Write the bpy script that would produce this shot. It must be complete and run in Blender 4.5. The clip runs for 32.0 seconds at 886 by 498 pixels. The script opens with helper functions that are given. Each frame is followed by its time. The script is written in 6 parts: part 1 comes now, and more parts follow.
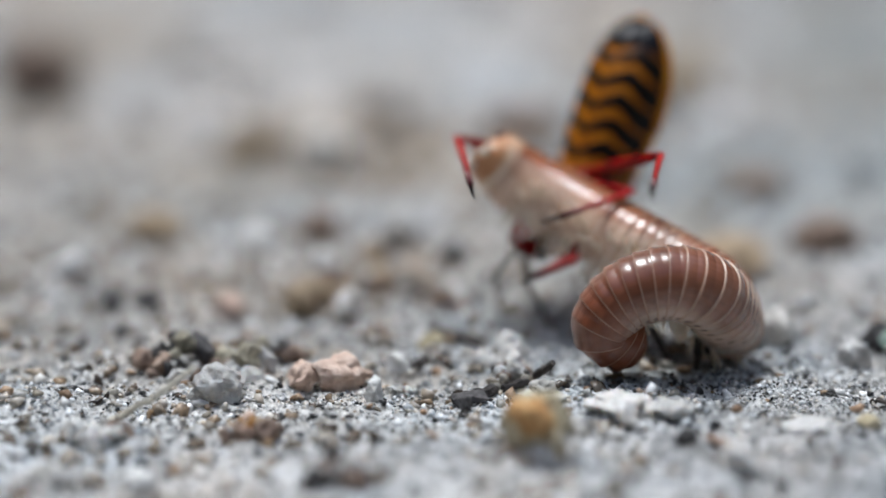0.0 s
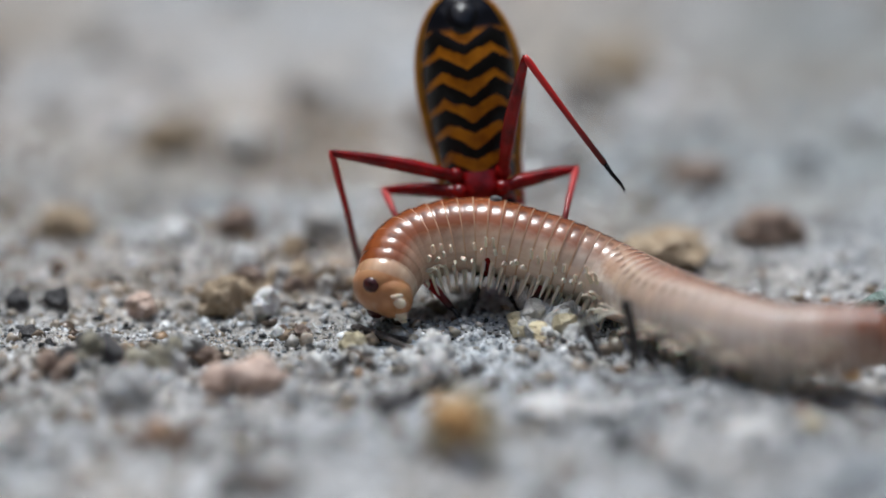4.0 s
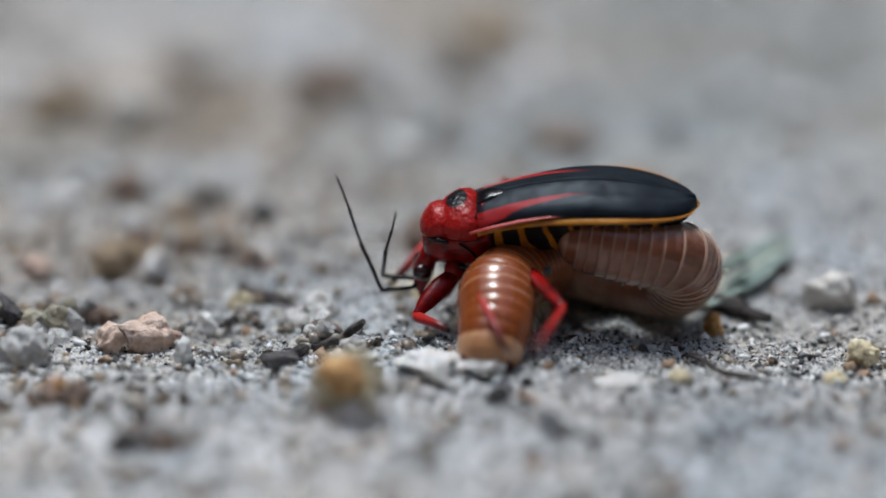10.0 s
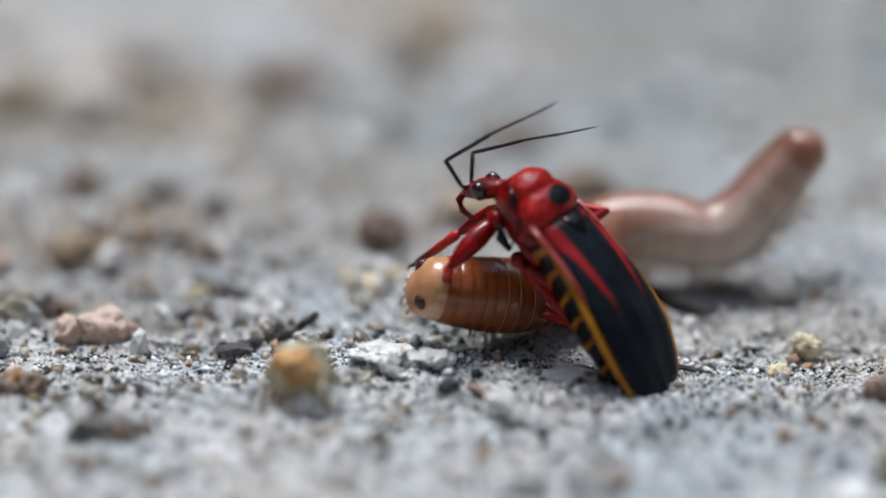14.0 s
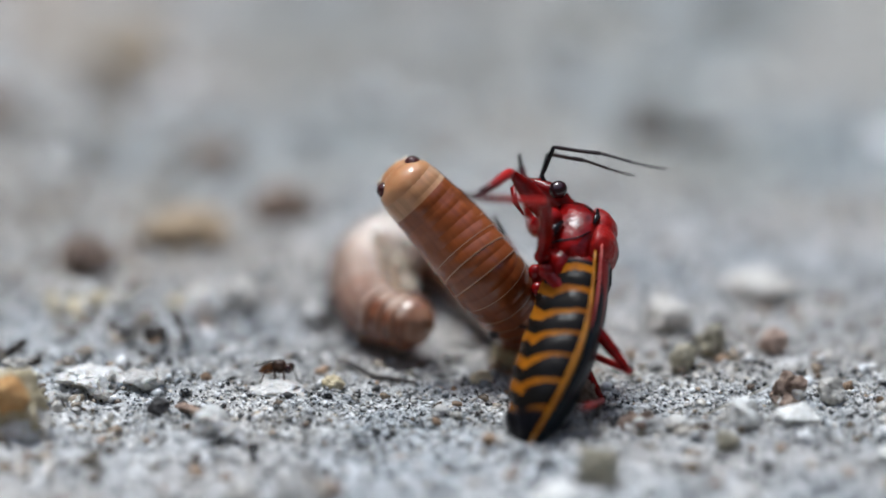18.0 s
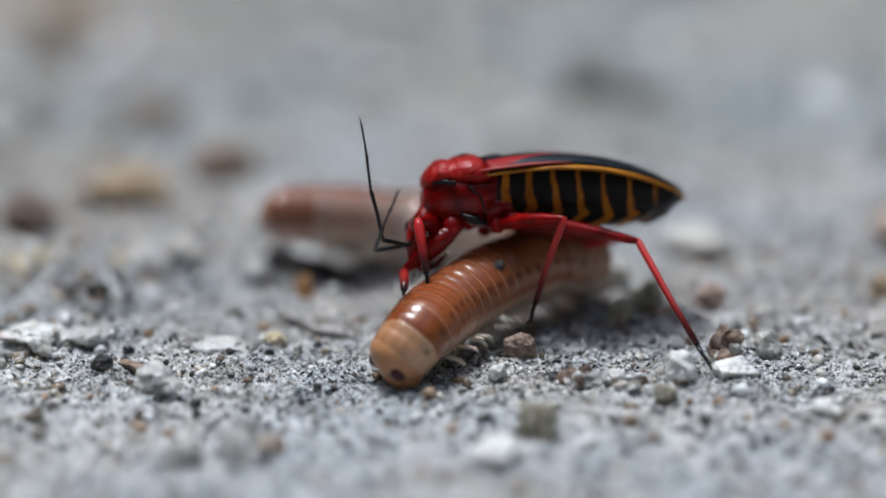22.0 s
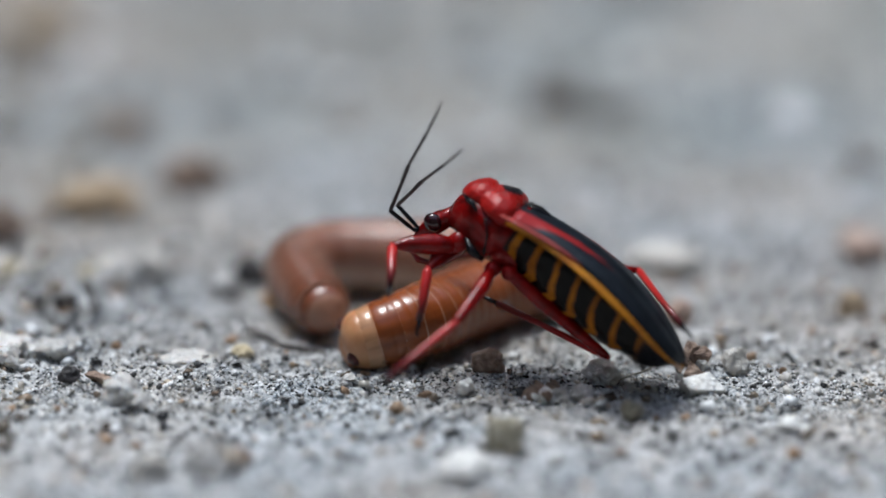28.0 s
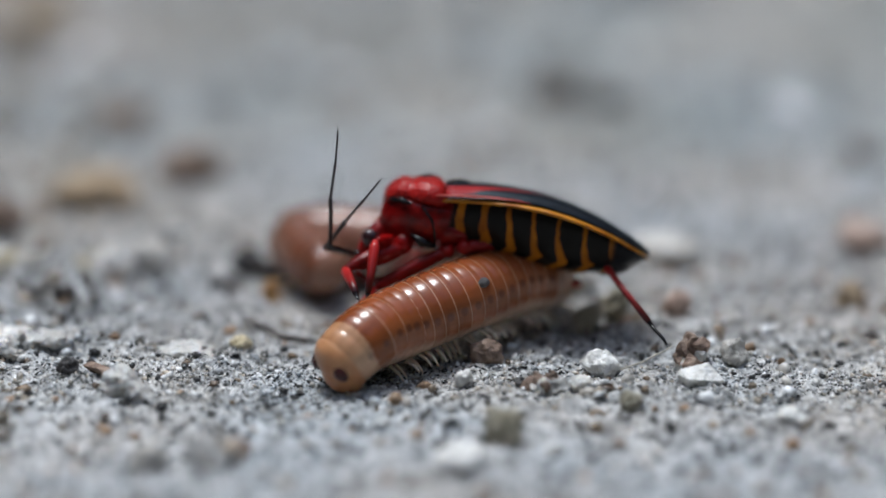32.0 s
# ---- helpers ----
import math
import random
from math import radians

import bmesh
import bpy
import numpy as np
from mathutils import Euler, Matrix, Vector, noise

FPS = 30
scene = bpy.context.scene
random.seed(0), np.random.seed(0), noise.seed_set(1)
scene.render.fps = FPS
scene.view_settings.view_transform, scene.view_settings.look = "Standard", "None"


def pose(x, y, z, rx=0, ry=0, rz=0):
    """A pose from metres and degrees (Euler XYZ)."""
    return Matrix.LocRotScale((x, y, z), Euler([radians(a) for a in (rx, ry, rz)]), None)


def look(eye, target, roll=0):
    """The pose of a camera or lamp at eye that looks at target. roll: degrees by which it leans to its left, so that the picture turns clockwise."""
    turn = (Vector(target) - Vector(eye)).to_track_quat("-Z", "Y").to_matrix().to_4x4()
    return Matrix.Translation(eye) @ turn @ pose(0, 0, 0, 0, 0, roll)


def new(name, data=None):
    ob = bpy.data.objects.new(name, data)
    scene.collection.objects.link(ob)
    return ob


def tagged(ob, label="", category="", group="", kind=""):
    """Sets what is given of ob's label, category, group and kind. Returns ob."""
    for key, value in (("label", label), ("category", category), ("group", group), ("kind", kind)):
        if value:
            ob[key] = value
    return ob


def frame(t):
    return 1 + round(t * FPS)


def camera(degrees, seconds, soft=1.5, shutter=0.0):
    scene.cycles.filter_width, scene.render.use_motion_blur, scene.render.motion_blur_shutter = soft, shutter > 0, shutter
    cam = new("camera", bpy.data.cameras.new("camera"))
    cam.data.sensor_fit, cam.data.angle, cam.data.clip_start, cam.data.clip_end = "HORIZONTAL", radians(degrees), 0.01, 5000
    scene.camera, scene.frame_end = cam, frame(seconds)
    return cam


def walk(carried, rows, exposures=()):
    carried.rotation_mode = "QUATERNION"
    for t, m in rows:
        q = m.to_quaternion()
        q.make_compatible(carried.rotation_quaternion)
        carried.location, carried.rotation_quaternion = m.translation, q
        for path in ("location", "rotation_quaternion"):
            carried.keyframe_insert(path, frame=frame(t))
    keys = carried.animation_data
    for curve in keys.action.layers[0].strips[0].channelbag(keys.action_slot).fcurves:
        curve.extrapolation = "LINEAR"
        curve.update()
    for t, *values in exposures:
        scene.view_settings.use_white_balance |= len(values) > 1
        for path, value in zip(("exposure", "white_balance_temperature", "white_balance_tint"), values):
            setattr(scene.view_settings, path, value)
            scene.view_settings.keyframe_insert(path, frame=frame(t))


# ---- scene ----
# All sizes below are in millimetres and go through MM.
MM = 0.001
cam = camera(14.0, 32.0, soft=1.6, shutter=0.3)
cam.data.dof.use_dof = True
cam.data.dof.focus_distance = 0.2095
cam.data.dof.aperture_fstop = 9.5
PATH = [
    (0, (0.00000, -0.20991, 0.07228), (-0.03346, -0.02239, 0.01131), -0.43),
    (0.5, (0.00000, -0.20943, 0.07211), (-0.03320, -0.02182, 0.01128), -0.35),
    (1, (0.00000, -0.20896, 0.07195), (-0.03147, -0.02118, 0.01073), -0.25),
    (1.5, (0.00000, -0.20754, 0.07146), (-0.03170, -0.01961, 0.01083), -0.30),
    (2, (0.00000, -0.20565, 0.07081), (-0.03170, -0.01769, 0.01026), -0.31),
    (2.5, (0.00000, -0.20423, 0.07032), (-0.03108, -0.01632, 0.00932), -0.31),
    (4.5, (0.00000, -0.19856, 0.06837), (-0.03088, -0.01060, 0.00738), -0.58),
    (5, (0.00000, -0.19876, 0.06844), (-0.02993, -0.01046, 0.00806), -0.47),
    (5.5, (0.00000, -0.19896, 0.06851), (-0.02913, -0.01057, 0.00802), -0.40),
    (6, (0.00000, -0.19917, 0.06858), (-0.02863, -0.01085, 0.00761), -0.33),
    (6.5, (0.00000, -0.19937, 0.06865), (-0.02864, -0.01092, 0.00808), -0.38),
    (7, (0.00000, -0.19957, 0.06872), (-0.02844, -0.01094, 0.00863), -0.40),
    (7.5, (0.00000, -0.19977, 0.06879), (-0.02795, -0.01113, 0.00853), -0.30),
    (8, (0.00000, -0.19998, 0.06886), (-0.02699, -0.01144, 0.00782), -0.26),
    (8.5, (0.00000, -0.20376, 0.07016), (-0.02401, -0.01517, 0.00804), 0.02),
    (9, (0.00000, -0.20754, 0.07146), (-0.02343, -0.01941, 0.00775), -0.04),
    (9.5, (0.00000, -0.20796, 0.07161), (-0.02334, -0.01963, 0.00847), -0.07),
    (10, (0.00000, -0.20838, 0.07175), (-0.02313, -0.02004, 0.00857), -0.04),
    (10.5, (0.00000, -0.20880, 0.07190), (-0.02301, -0.02081, 0.00763), 0.00),
    (11, (0.00000, -0.20922, 0.07204), (-0.02298, -0.02150, 0.00699), -0.10),
    (11.5, (0.00000, -0.20964, 0.07219), (-0.02179, -0.02129, 0.00856), 0.09),
    (12, (0.00000, -0.21006, 0.07233), (-0.02076, -0.02146, 0.00911), 0.30),
    (12.5, (0.00000, -0.21048, 0.07248), (-0.02075, -0.02182, 0.00943), 0.19),
    (13, (0.00000, -0.21090, 0.07262), (-0.02076, -0.02236, 0.00922), 0.23),
    (13.5, (0.00000, -0.21132, 0.07276), (-0.02052, -0.02278, 0.00927), 0.40),
    (15.5, (0.00000, -0.21463, 0.07390), (-0.01397, -0.02544, 0.01058), -0.07),
    (16, (0.00000, -0.21482, 0.07397), (-0.00944, -0.02524, 0.01095), -0.03),
    (16.5, (0.00000, -0.21501, 0.07403), (-0.00757, -0.02536, 0.01099), -0.16),
    (17, (0.00000, -0.21520, 0.07410), (-0.00653, -0.02537, 0.01148), -0.17),
    (17.5, (0.00000, -0.21539, 0.07416), (-0.00576, -0.02569, 0.01108), -0.13),
    (18, (0.00000, -0.21558, 0.07423), (-0.00338, -0.02567, 0.01160), -0.18),
    (18.5, (0.00000, -0.21652, 0.07456), (-0.00185, -0.02705, 0.01054), -0.05),
    (19, (0.00000, -0.21747, 0.07488), (-0.00105, -0.02800, 0.01084), -0.11),
    (19.5, (0.00000, -0.21747, 0.07488), (0.00001, -0.02826, 0.01007), -0.08),
    (20, (0.00000, -0.21747, 0.07488), (0.00004, -0.02830, 0.00996), -0.10),
    (20.5, (0.00000, -0.21747, 0.07488), (-0.00005, -0.02840, 0.00967), -0.03),
    (21, (0.00000, -0.21747, 0.07488), (-0.00005, -0.02846, 0.00949), -0.02),
    (21.5, (0.00000, -0.21747, 0.07488), (-0.00005, -0.02849, 0.00941), -0.02),
    (22, (0.00000, -0.21747, 0.07488), (-0.00003, -0.02830, 0.00994), -0.09),
    (22.5, (0.00000, -0.21747, 0.07488), (0.00017, -0.02822, 0.01018), -0.08),
    (23, (0.00000, -0.21747, 0.07488), (0.00000, -0.02831, 0.00992), -0.00),
    (23.5, (0.00000, -0.21936, 0.07553), (-0.00042, -0.02968, 0.01213), 0.19),
    (24, (0.00000, -0.22125, 0.07618), (-0.00002, -0.03147, 0.01308), 0.16),
    (24.5, (0.00000, -0.22125, 0.07618), (0.00004, -0.03231, 0.01060), 0.09),
    (25, (0.00000, -0.22125, 0.07618), (0.00030, -0.03195, 0.01165), 0.07),
    (25.5, (0.00000, -0.22125, 0.07618), (0.00064, -0.03189, 0.01182), 0.34),
    (27.5, (0.00000, -0.21747, 0.07488), (0.00173, -0.02809, 0.01059), 0.57),
    (28, (0.00000, -0.21747, 0.07488), (0.00171, -0.02805, 0.01071), 0.53),
    (28.5, (0.00000, -0.21747, 0.07488), (0.00168, -0.02816, 0.01038), 0.39),
    (29, (0.00000, -0.21747, 0.07488), (0.00164, -0.02835, 0.00982), 0.37),
    (29.5, (0.00000, -0.21747, 0.07488), (0.00171, -0.02822, 0.01022), 0.52),
    (30, (0.00000, -0.21747, 0.07488), (0.00168, -0.02817, 0.01036), 0.35),
    (30.5, (0.00000, -0.21747, 0.07488), (0.00183, -0.02799, 0.01091), 0.47),
    (31, (0.00000, -0.21747, 0.07488), (0.00175, -0.02807, 0.01065), 0.47),
    (31.5, (0.00000, -0.21747, 0.07488), (0.00180, -0.02818, 0.01034), 0.42),
    (32, (0.00000, -0.21747, 0.07488), (0.00179, -0.02821, 0.01023), 0.53),
]
walk(cam, [(t, look(eye, target, roll)) for t, eye, target, roll in PATH],
     [(0, 0.62, 5830, 5), (1, 0.61, 5830, 5), (2, 0.47, 5830, 5), (5, 0.5, 5830, 5), (8, 0.5, 5830, 5), (9, 0.4, 5830, 5), (10, 0.4, 5830, 5), (11, 0.6, 5830, 5),
      (13, 0.61, 5830, 5), (18, 0.6, 5800, 5), (19, 0.53, 5800, 5), (20, 0.45, 5800, 5), (21, 0.46, 5800, 5), (24, 0.49, 5800, 5), (31, 0.46, 5800, 5), (32, 0.38, 5800, 5)])

# ---- daylight: a bright overcast sky, no hard sun ----
world = bpy.data.worlds.new("sky")
scene.world = world
world.use_nodes = True
wn = world.node_tree
sky = wn.nodes.new("ShaderNodeTexSky")
sky.sky_type = "NISHITA"
sky.sun_disc = False
sky.sun_elevation, sky.sun_rotation = radians(73), radians(-34)
sky.dust_density, sky.air_density, sky.ozone_density = 4.0, 1.0, 0.6
wn.nodes["Background"].inputs["Strength"].default_value = 0.125
wn.links.new(sky.outputs[0], wn.nodes["Background"].inputs["Color"])
sun = new("sun", bpy.data.lights.new("sun", "SUN"))
sun.data.energy, sun.data.angle, sun.data.color = 2.1, radians(18), (1.0, 0.975, 0.94)
sun.matrix_world = look((-0.16, 0.24, 0.95), (0, 0, 0))


# ---- materials ----
def blank(name, rough=0.5):
    m = bpy.data.materials.new(name)
    m.use_nodes = True
    b = m.node_tree.nodes["Principled BSDF"]
    b.inputs["Roughness"].default_value = rough
    return m, m.node_tree, b


def link(nt, a, b):
    nt.links.new(a, b)


def node(nt, kind, **values):
    n = nt.nodes.new("ShaderNode" + kind)
    for k, v in values.items():
        n.inputs[k].default_value = v
    return n


def ramp(nt, fac, stops):
    r = nt.nodes.new("ShaderNodeValToRGB")
    e = r.color_ramp.elements
    while len(e) < len(stops):
        e.new(0.5)
    for i, (p, c) in enumerate(stops):
        e[i].position, e[i].color = p, (*c, 1)
    link(nt, fac, r.inputs[0])
    return r.outputs[0]


def mix(nt, fac, a, b, kind="MIX"):
    m = nt.nodes.new("ShaderNodeMix")
    m.data_type, m.blend_type = "RGBA", kind
    for sock, v in ((m.inputs[0], fac), (m.inputs[6], a), (m.inputs[7], b)):
        if isinstance(v, (int, float)):
            sock.default_value = v
        elif isinstance(v, tuple):
            sock.default_value = (*v, 1)
        else:
            link(nt, v, sock)
    return m.outputs[2]


def calc(nt, op, a, b=0.0, c=0.0):
    m = nt.nodes.new("ShaderNodeMath")
    m.operation = op
    for sock, v in zip(m.inputs, (a, b, c)):
        if isinstance(v, (int, float)):
            sock.default_value = v
        else:
            link(nt, v, sock)
    return m.outputs[0]


def step(nt, value, lo, hi):
    m = nt.nodes.new("ShaderNodeMapRange")
    m.interpolation_type = "SMOOTHSTEP"
    m.inputs[1].default_value, m.inputs[2].default_value = lo, hi
    link(nt, value, m.inputs[0])
    return m.outputs[0]


def grain(nt, scale, detail=4.0, rough=0.55, where=None):
    n = node(nt, "TexNoise", Scale=scale, Detail=detail, Roughness=rough)
    if where is None:
        where = nt.nodes.new("ShaderNodeTexCoord").outputs["Object"]
    link(nt, where, n.inputs["Vector"])
    return n.outputs["Fac"]


def relief(nt, b, height, strength, far):
    n = node(nt, "Bump", Strength=strength, Distance=far)
    link(nt, height, n.inputs["Height"])
    link(nt, n.outputs[0], b.inputs["Normal"])


def mineral(name, dark, mid, light, rough=0.75, clear=0.0, vary="object", scale=1400, spread=0.55, glass=0.0):
    """Stone and sand: two scales of colour, and one shade of its own for each piece."""
    m, nt, b = blank(name, rough)
    if vary == "island":
        own = nt.nodes.new("ShaderNodeNewGeometry").outputs["Random Per Island"]
    else:
        own = nt.nodes.new("ShaderNodeObjectInfo").outputs["Random"]
    fine = grain(nt, scale, 5)
    broad = grain(nt, scale * 0.22, 3)
    c = ramp(nt, fine, [(0.3, dark), (0.5, mid), (0.7, light)])
    c = mix(nt, calc(nt, "MULTIPLY", broad, 0.5), c, mid)
    hsv = node(nt, "HueSaturation", Saturation=1.0)
    link(nt, c, hsv.inputs["Color"])
    link(nt, calc(nt, "MULTIPLY_ADD", own, spread, 1.0 - spread * 0.5), hsv.inputs["Value"])
    link(nt, hsv.outputs[0], b.inputs["Base Color"])
    relief(nt, b, calc(nt, "ADD", fine, calc(nt, "MULTIPLY", grain(nt, scale * 0.5, 6, 0.7), 1.2)), 0.8, 0.0004)
    if clear:
        b.inputs["Subsurface Weight"].default_value = clear * 0.5
        b.inputs["Subsurface Radius"].default_value = (0.0012, 0.001, 0.0008)
    b.inputs["Transmission Weight"].default_value = glass
    return m


def local_xyz(nt):
    s = nt.nodes.new("ShaderNodeSeparateXYZ")
    link(nt, nt.nodes.new("ShaderNodeTexCoord").outputs["Object"], s.inputs[0])
    return s.outputs


def patchy(nt, c):
    """Warm and bluish patches a few centimetres wide, and lighter and darker ones a few millimetres wide."""
    c = mix(nt, 0.55, c, ramp(nt, grain(nt, 45, 3), [(0.38, (0.44, 0.51, 0.565)), (0.62, (0.57, 0.52, 0.46))]), "OVERLAY")
    return mix(nt, 0.6, c, ramp(nt, grain(nt, 330, 3), [(0.34, (0.26, 0.26, 0.26)), (0.5, (0.52, 0.52, 0.52)), (0.66, (0.7, 0.7, 0.7))]), "OVERLAY")


def sand_material(name, stops, rough, glass=0.0):
    m, nt, b = blank(name, rough)
    own = nt.nodes.new("ShaderNodeNewGeometry").outputs["Random Per Island"]
    c = ramp(nt, own, stops)
    fine = grain(nt, 3000, 3)
    c = mix(nt, 0.4, c, ramp(nt, fine, [(0.35, (0.2, 0.2, 0.2)), (0.65, (0.8, 0.79, 0.77))]), "OVERLAY")
    link(nt, patchy(nt, c), b.inputs["Base Color"])
    relief(nt, b, fine, 0.4, 0.0001)
    b.inputs["Transmission Weight"].default_value = glass
    return m


def ground_material():
    """Pale grey crust; browner towards the heap of crumbs, darker greenish soil in patches further off."""
    m, nt, b = blank("gritty_ground", 0.85)
    x, y, z = local_xyz(nt)
    broad = grain(nt, 55, 4)
    wide = grain(nt, 24, 4)
    fine = grain(nt, 1900, 6, 0.7)
    tiny = grain(nt, 6000, 3, 0.6)
    c = ramp(nt, fine, [(0.3, (0.05, 0.05, 0.05)), (0.4, (0.3, 0.295, 0.29)), (0.55, (0.52, 0.51, 0.5)), (0.68, (0.78, 0.77, 0.76))])
    px, py = calc(nt, "ADD", x, 0.02), calc(nt, "ADD", y, -0.03)
    away = calc(nt, "SQRT", calc(nt, "ADD", calc(nt, "MULTIPLY", px, px), calc(nt, "MULTIPLY", py, py)))
    near = step(nt, calc(nt, "ADD", away, calc(nt, "MULTIPLY_ADD", wide, 0.1, -0.05)), 0.26, 0.14)
    brown = calc(nt, "MULTIPLY", step(nt, broad, 0.4, 0.62), step(nt, calc(nt, "ADD", x, calc(nt, "MULTIPLY", wide, 0.03)), -0.005, -0.025))
    c = mix(nt, calc(nt, "MULTIPLY", brown, near), c, (0.36, 0.3, 0.24))
    soil = calc(nt, "MULTIPLY", step(nt, calc(nt, "ADD", calc(nt, "MULTIPLY_ADD", wide, 0.14, -0.07), y), 0.0, 0.03), step(nt, calc(nt, "ADD", x, calc(nt, "MULTIPLY_ADD", broad, 0.06, -0.03)), -0.046, -0.014))
    c = mix(nt, calc(nt, "MULTIPLY", calc(nt, "MULTIPLY", soil, near), 0.72), c, ramp(nt, broad, [(0.35, (0.15, 0.16, 0.145)), (0.65, (0.3, 0.3, 0.29))]))
    c = mix(nt, calc(nt, "SUBTRACT", 1.0, near), c, ramp(nt, wide, [(0.36, (0.24, 0.215, 0.2)), (0.5, (0.35, 0.345, 0.335)), (0.64, (0.48, 0.455, 0.43))]))
    earth = calc(nt, "MULTIPLY", step(nt, calc(nt, "ADD", y, calc(nt, "MULTIPLY_ADD", wide, 0.06, -0.03)), 0.02, 0.055), step(nt, calc(nt, "ADD", x, calc(nt, "MULTIPLY_ADD", broad, 0.06, -0.03)), 0.014, -0.01))
    c = mix(nt, calc(nt, "MULTIPLY", calc(nt, "MULTIPLY", earth, near), calc(nt, "MULTIPLY_ADD", step(nt, wide, 0.4, 0.58), 0.3, calc(nt, "MULTIPLY_ADD", step(nt, x, -0.045, -0.02), 0.22, 0.08))), c, (0.2, 0.172, 0.15))
    # Paler tone towards the front left.
    pale_near = calc(nt, "MULTIPLY", step(nt, calc(nt, "ADD", y, calc(nt, "MULTIPLY_ADD", wide, 0.02, -0.01)), -0.01, -0.026), step(nt, x, -0.014, -0.03))
    c = mix(nt, calc(nt, "MULTIPLY", calc(nt, "MULTIPLY", pale_near, near), 0.6), c, (0.68, 0.67, 0.66))
    c = mix(nt, 0.5, c, ramp(nt, tiny, [(0.3, (0.2, 0.2, 0.2)), (0.7, (0.8, 0.8, 0.8))]), "OVERLAY")
    link(nt, patchy(nt, c), b.inputs["Base Color"])
    relief(nt, b, calc(nt, "ADD", fine, calc(nt, "MULTIPLY", tiny, 0.4)), 0.8, 0.0005)
    return m


def chitin(name, colour, second, rough=0.22, scale=900, coat=0.4, sss=0.0):
    m, nt, b = blank(name, rough)
    n = grain(nt, scale, 4)
    c = ramp(nt, n, [(0.3, second), (0.65, colour)])
    link(nt, c, b.inputs["Base Color"])
    b.inputs["Coat Weight"].default_value, b.inputs["Coat Roughness"].default_value = coat, 0.12
    b.inputs["Specular IOR Level"].default_value = 0.2
    if sss:
        b.inputs["Subsurface Weight"].default_value = sss
        b.inputs["Subsurface Radius"].default_value = (0.0012, 0.0005, 0.0003)
    relief(nt, b, calc(nt, "ADD", grain(nt, scale * 1.3, 2), calc(nt, "MULTIPLY", grain(nt, scale * 5, 3), 0.3)), 0.45, 0.0002)
    return m


def ring_material(name, back, side, belly, lip):
    """The shell of a millipede ring: brown back, paler flanks, nearly white belly, a pale hind lip."""
    m, nt, b = blank(name, 0.24)
    x, y, z = local_xyz(nt)
    n = grain(nt, 700, 4)
    up = calc(nt, "ADD", z, calc(nt, "MULTIPLY_ADD", n, 0.0012, -0.0006))
    c = mix(nt, step(nt, up, -0.0019, -0.0008), belly, side)
    c = mix(nt, step(nt, up, 0.0004, 0.0018), c, back)
    own = nt.nodes.new("ShaderNodeObjectInfo").outputs["Random"]
    hsv = node(nt, "HueSaturation")
    link(nt, calc(nt, "MULTIPLY_ADD", own, 0.22, 0.9), hsv.inputs["Value"])
    link(nt, c, hsv.inputs["Color"])
    streak = node(nt, "TexNoise", Scale=2600.0, Detail=2.0)
    pull = node(nt, "Mapping")
    pull.inputs["Scale"].default_value = (0.15, 1, 1)
    link(nt, nt.nodes.new("ShaderNodeTexCoord").outputs["Object"], pull.inputs["Vector"])
    link(nt, pull.outputs[0], streak.inputs["Vector"])
    c = mix(nt, 0.25, hsv.outputs[0], ramp(nt, streak.outputs["Fac"], [(0.3, (0.25, 0.25, 0.25)), (0.7, (0.75, 0.75, 0.75))]), "OVERLAY")
    px, pz = calc(nt, "ADD", x, 0.0001), calc(nt, "ADD", z, -0.0002)
    pore = calc(nt, "SQRT", calc(nt, "ADD", calc(nt, "MULTIPLY", px, px), calc(nt, "MULTIPLY", pz, pz)))
    c = mix(nt, calc(nt, "MULTIPLY", step(nt, pore, 0.00034, 0.00014), 0.55), c, (0.06, 0.022, 0.014))
    c = mix(nt, calc(nt, "MULTIPLY", step(nt, x, -0.0005, -0.00058), 0.9), c, lip)
    link(nt, c, b.inputs["Base Color"])
    b.inputs["Subsurface Weight"].default_value = 0.12
    b.inputs["Subsurface Radius"].default_value = (0.0014, 0.0007, 0.0004)
    b.inputs["Coat Weight"].default_value, b.inputs["Coat Roughness"].default_value = 0.6, 0.2
    b.inputs["Specular IOR Level"].default_value = 0.22
    relief(nt, b, streak.outputs["Fac"], 0.15, 0.00008)
    return m


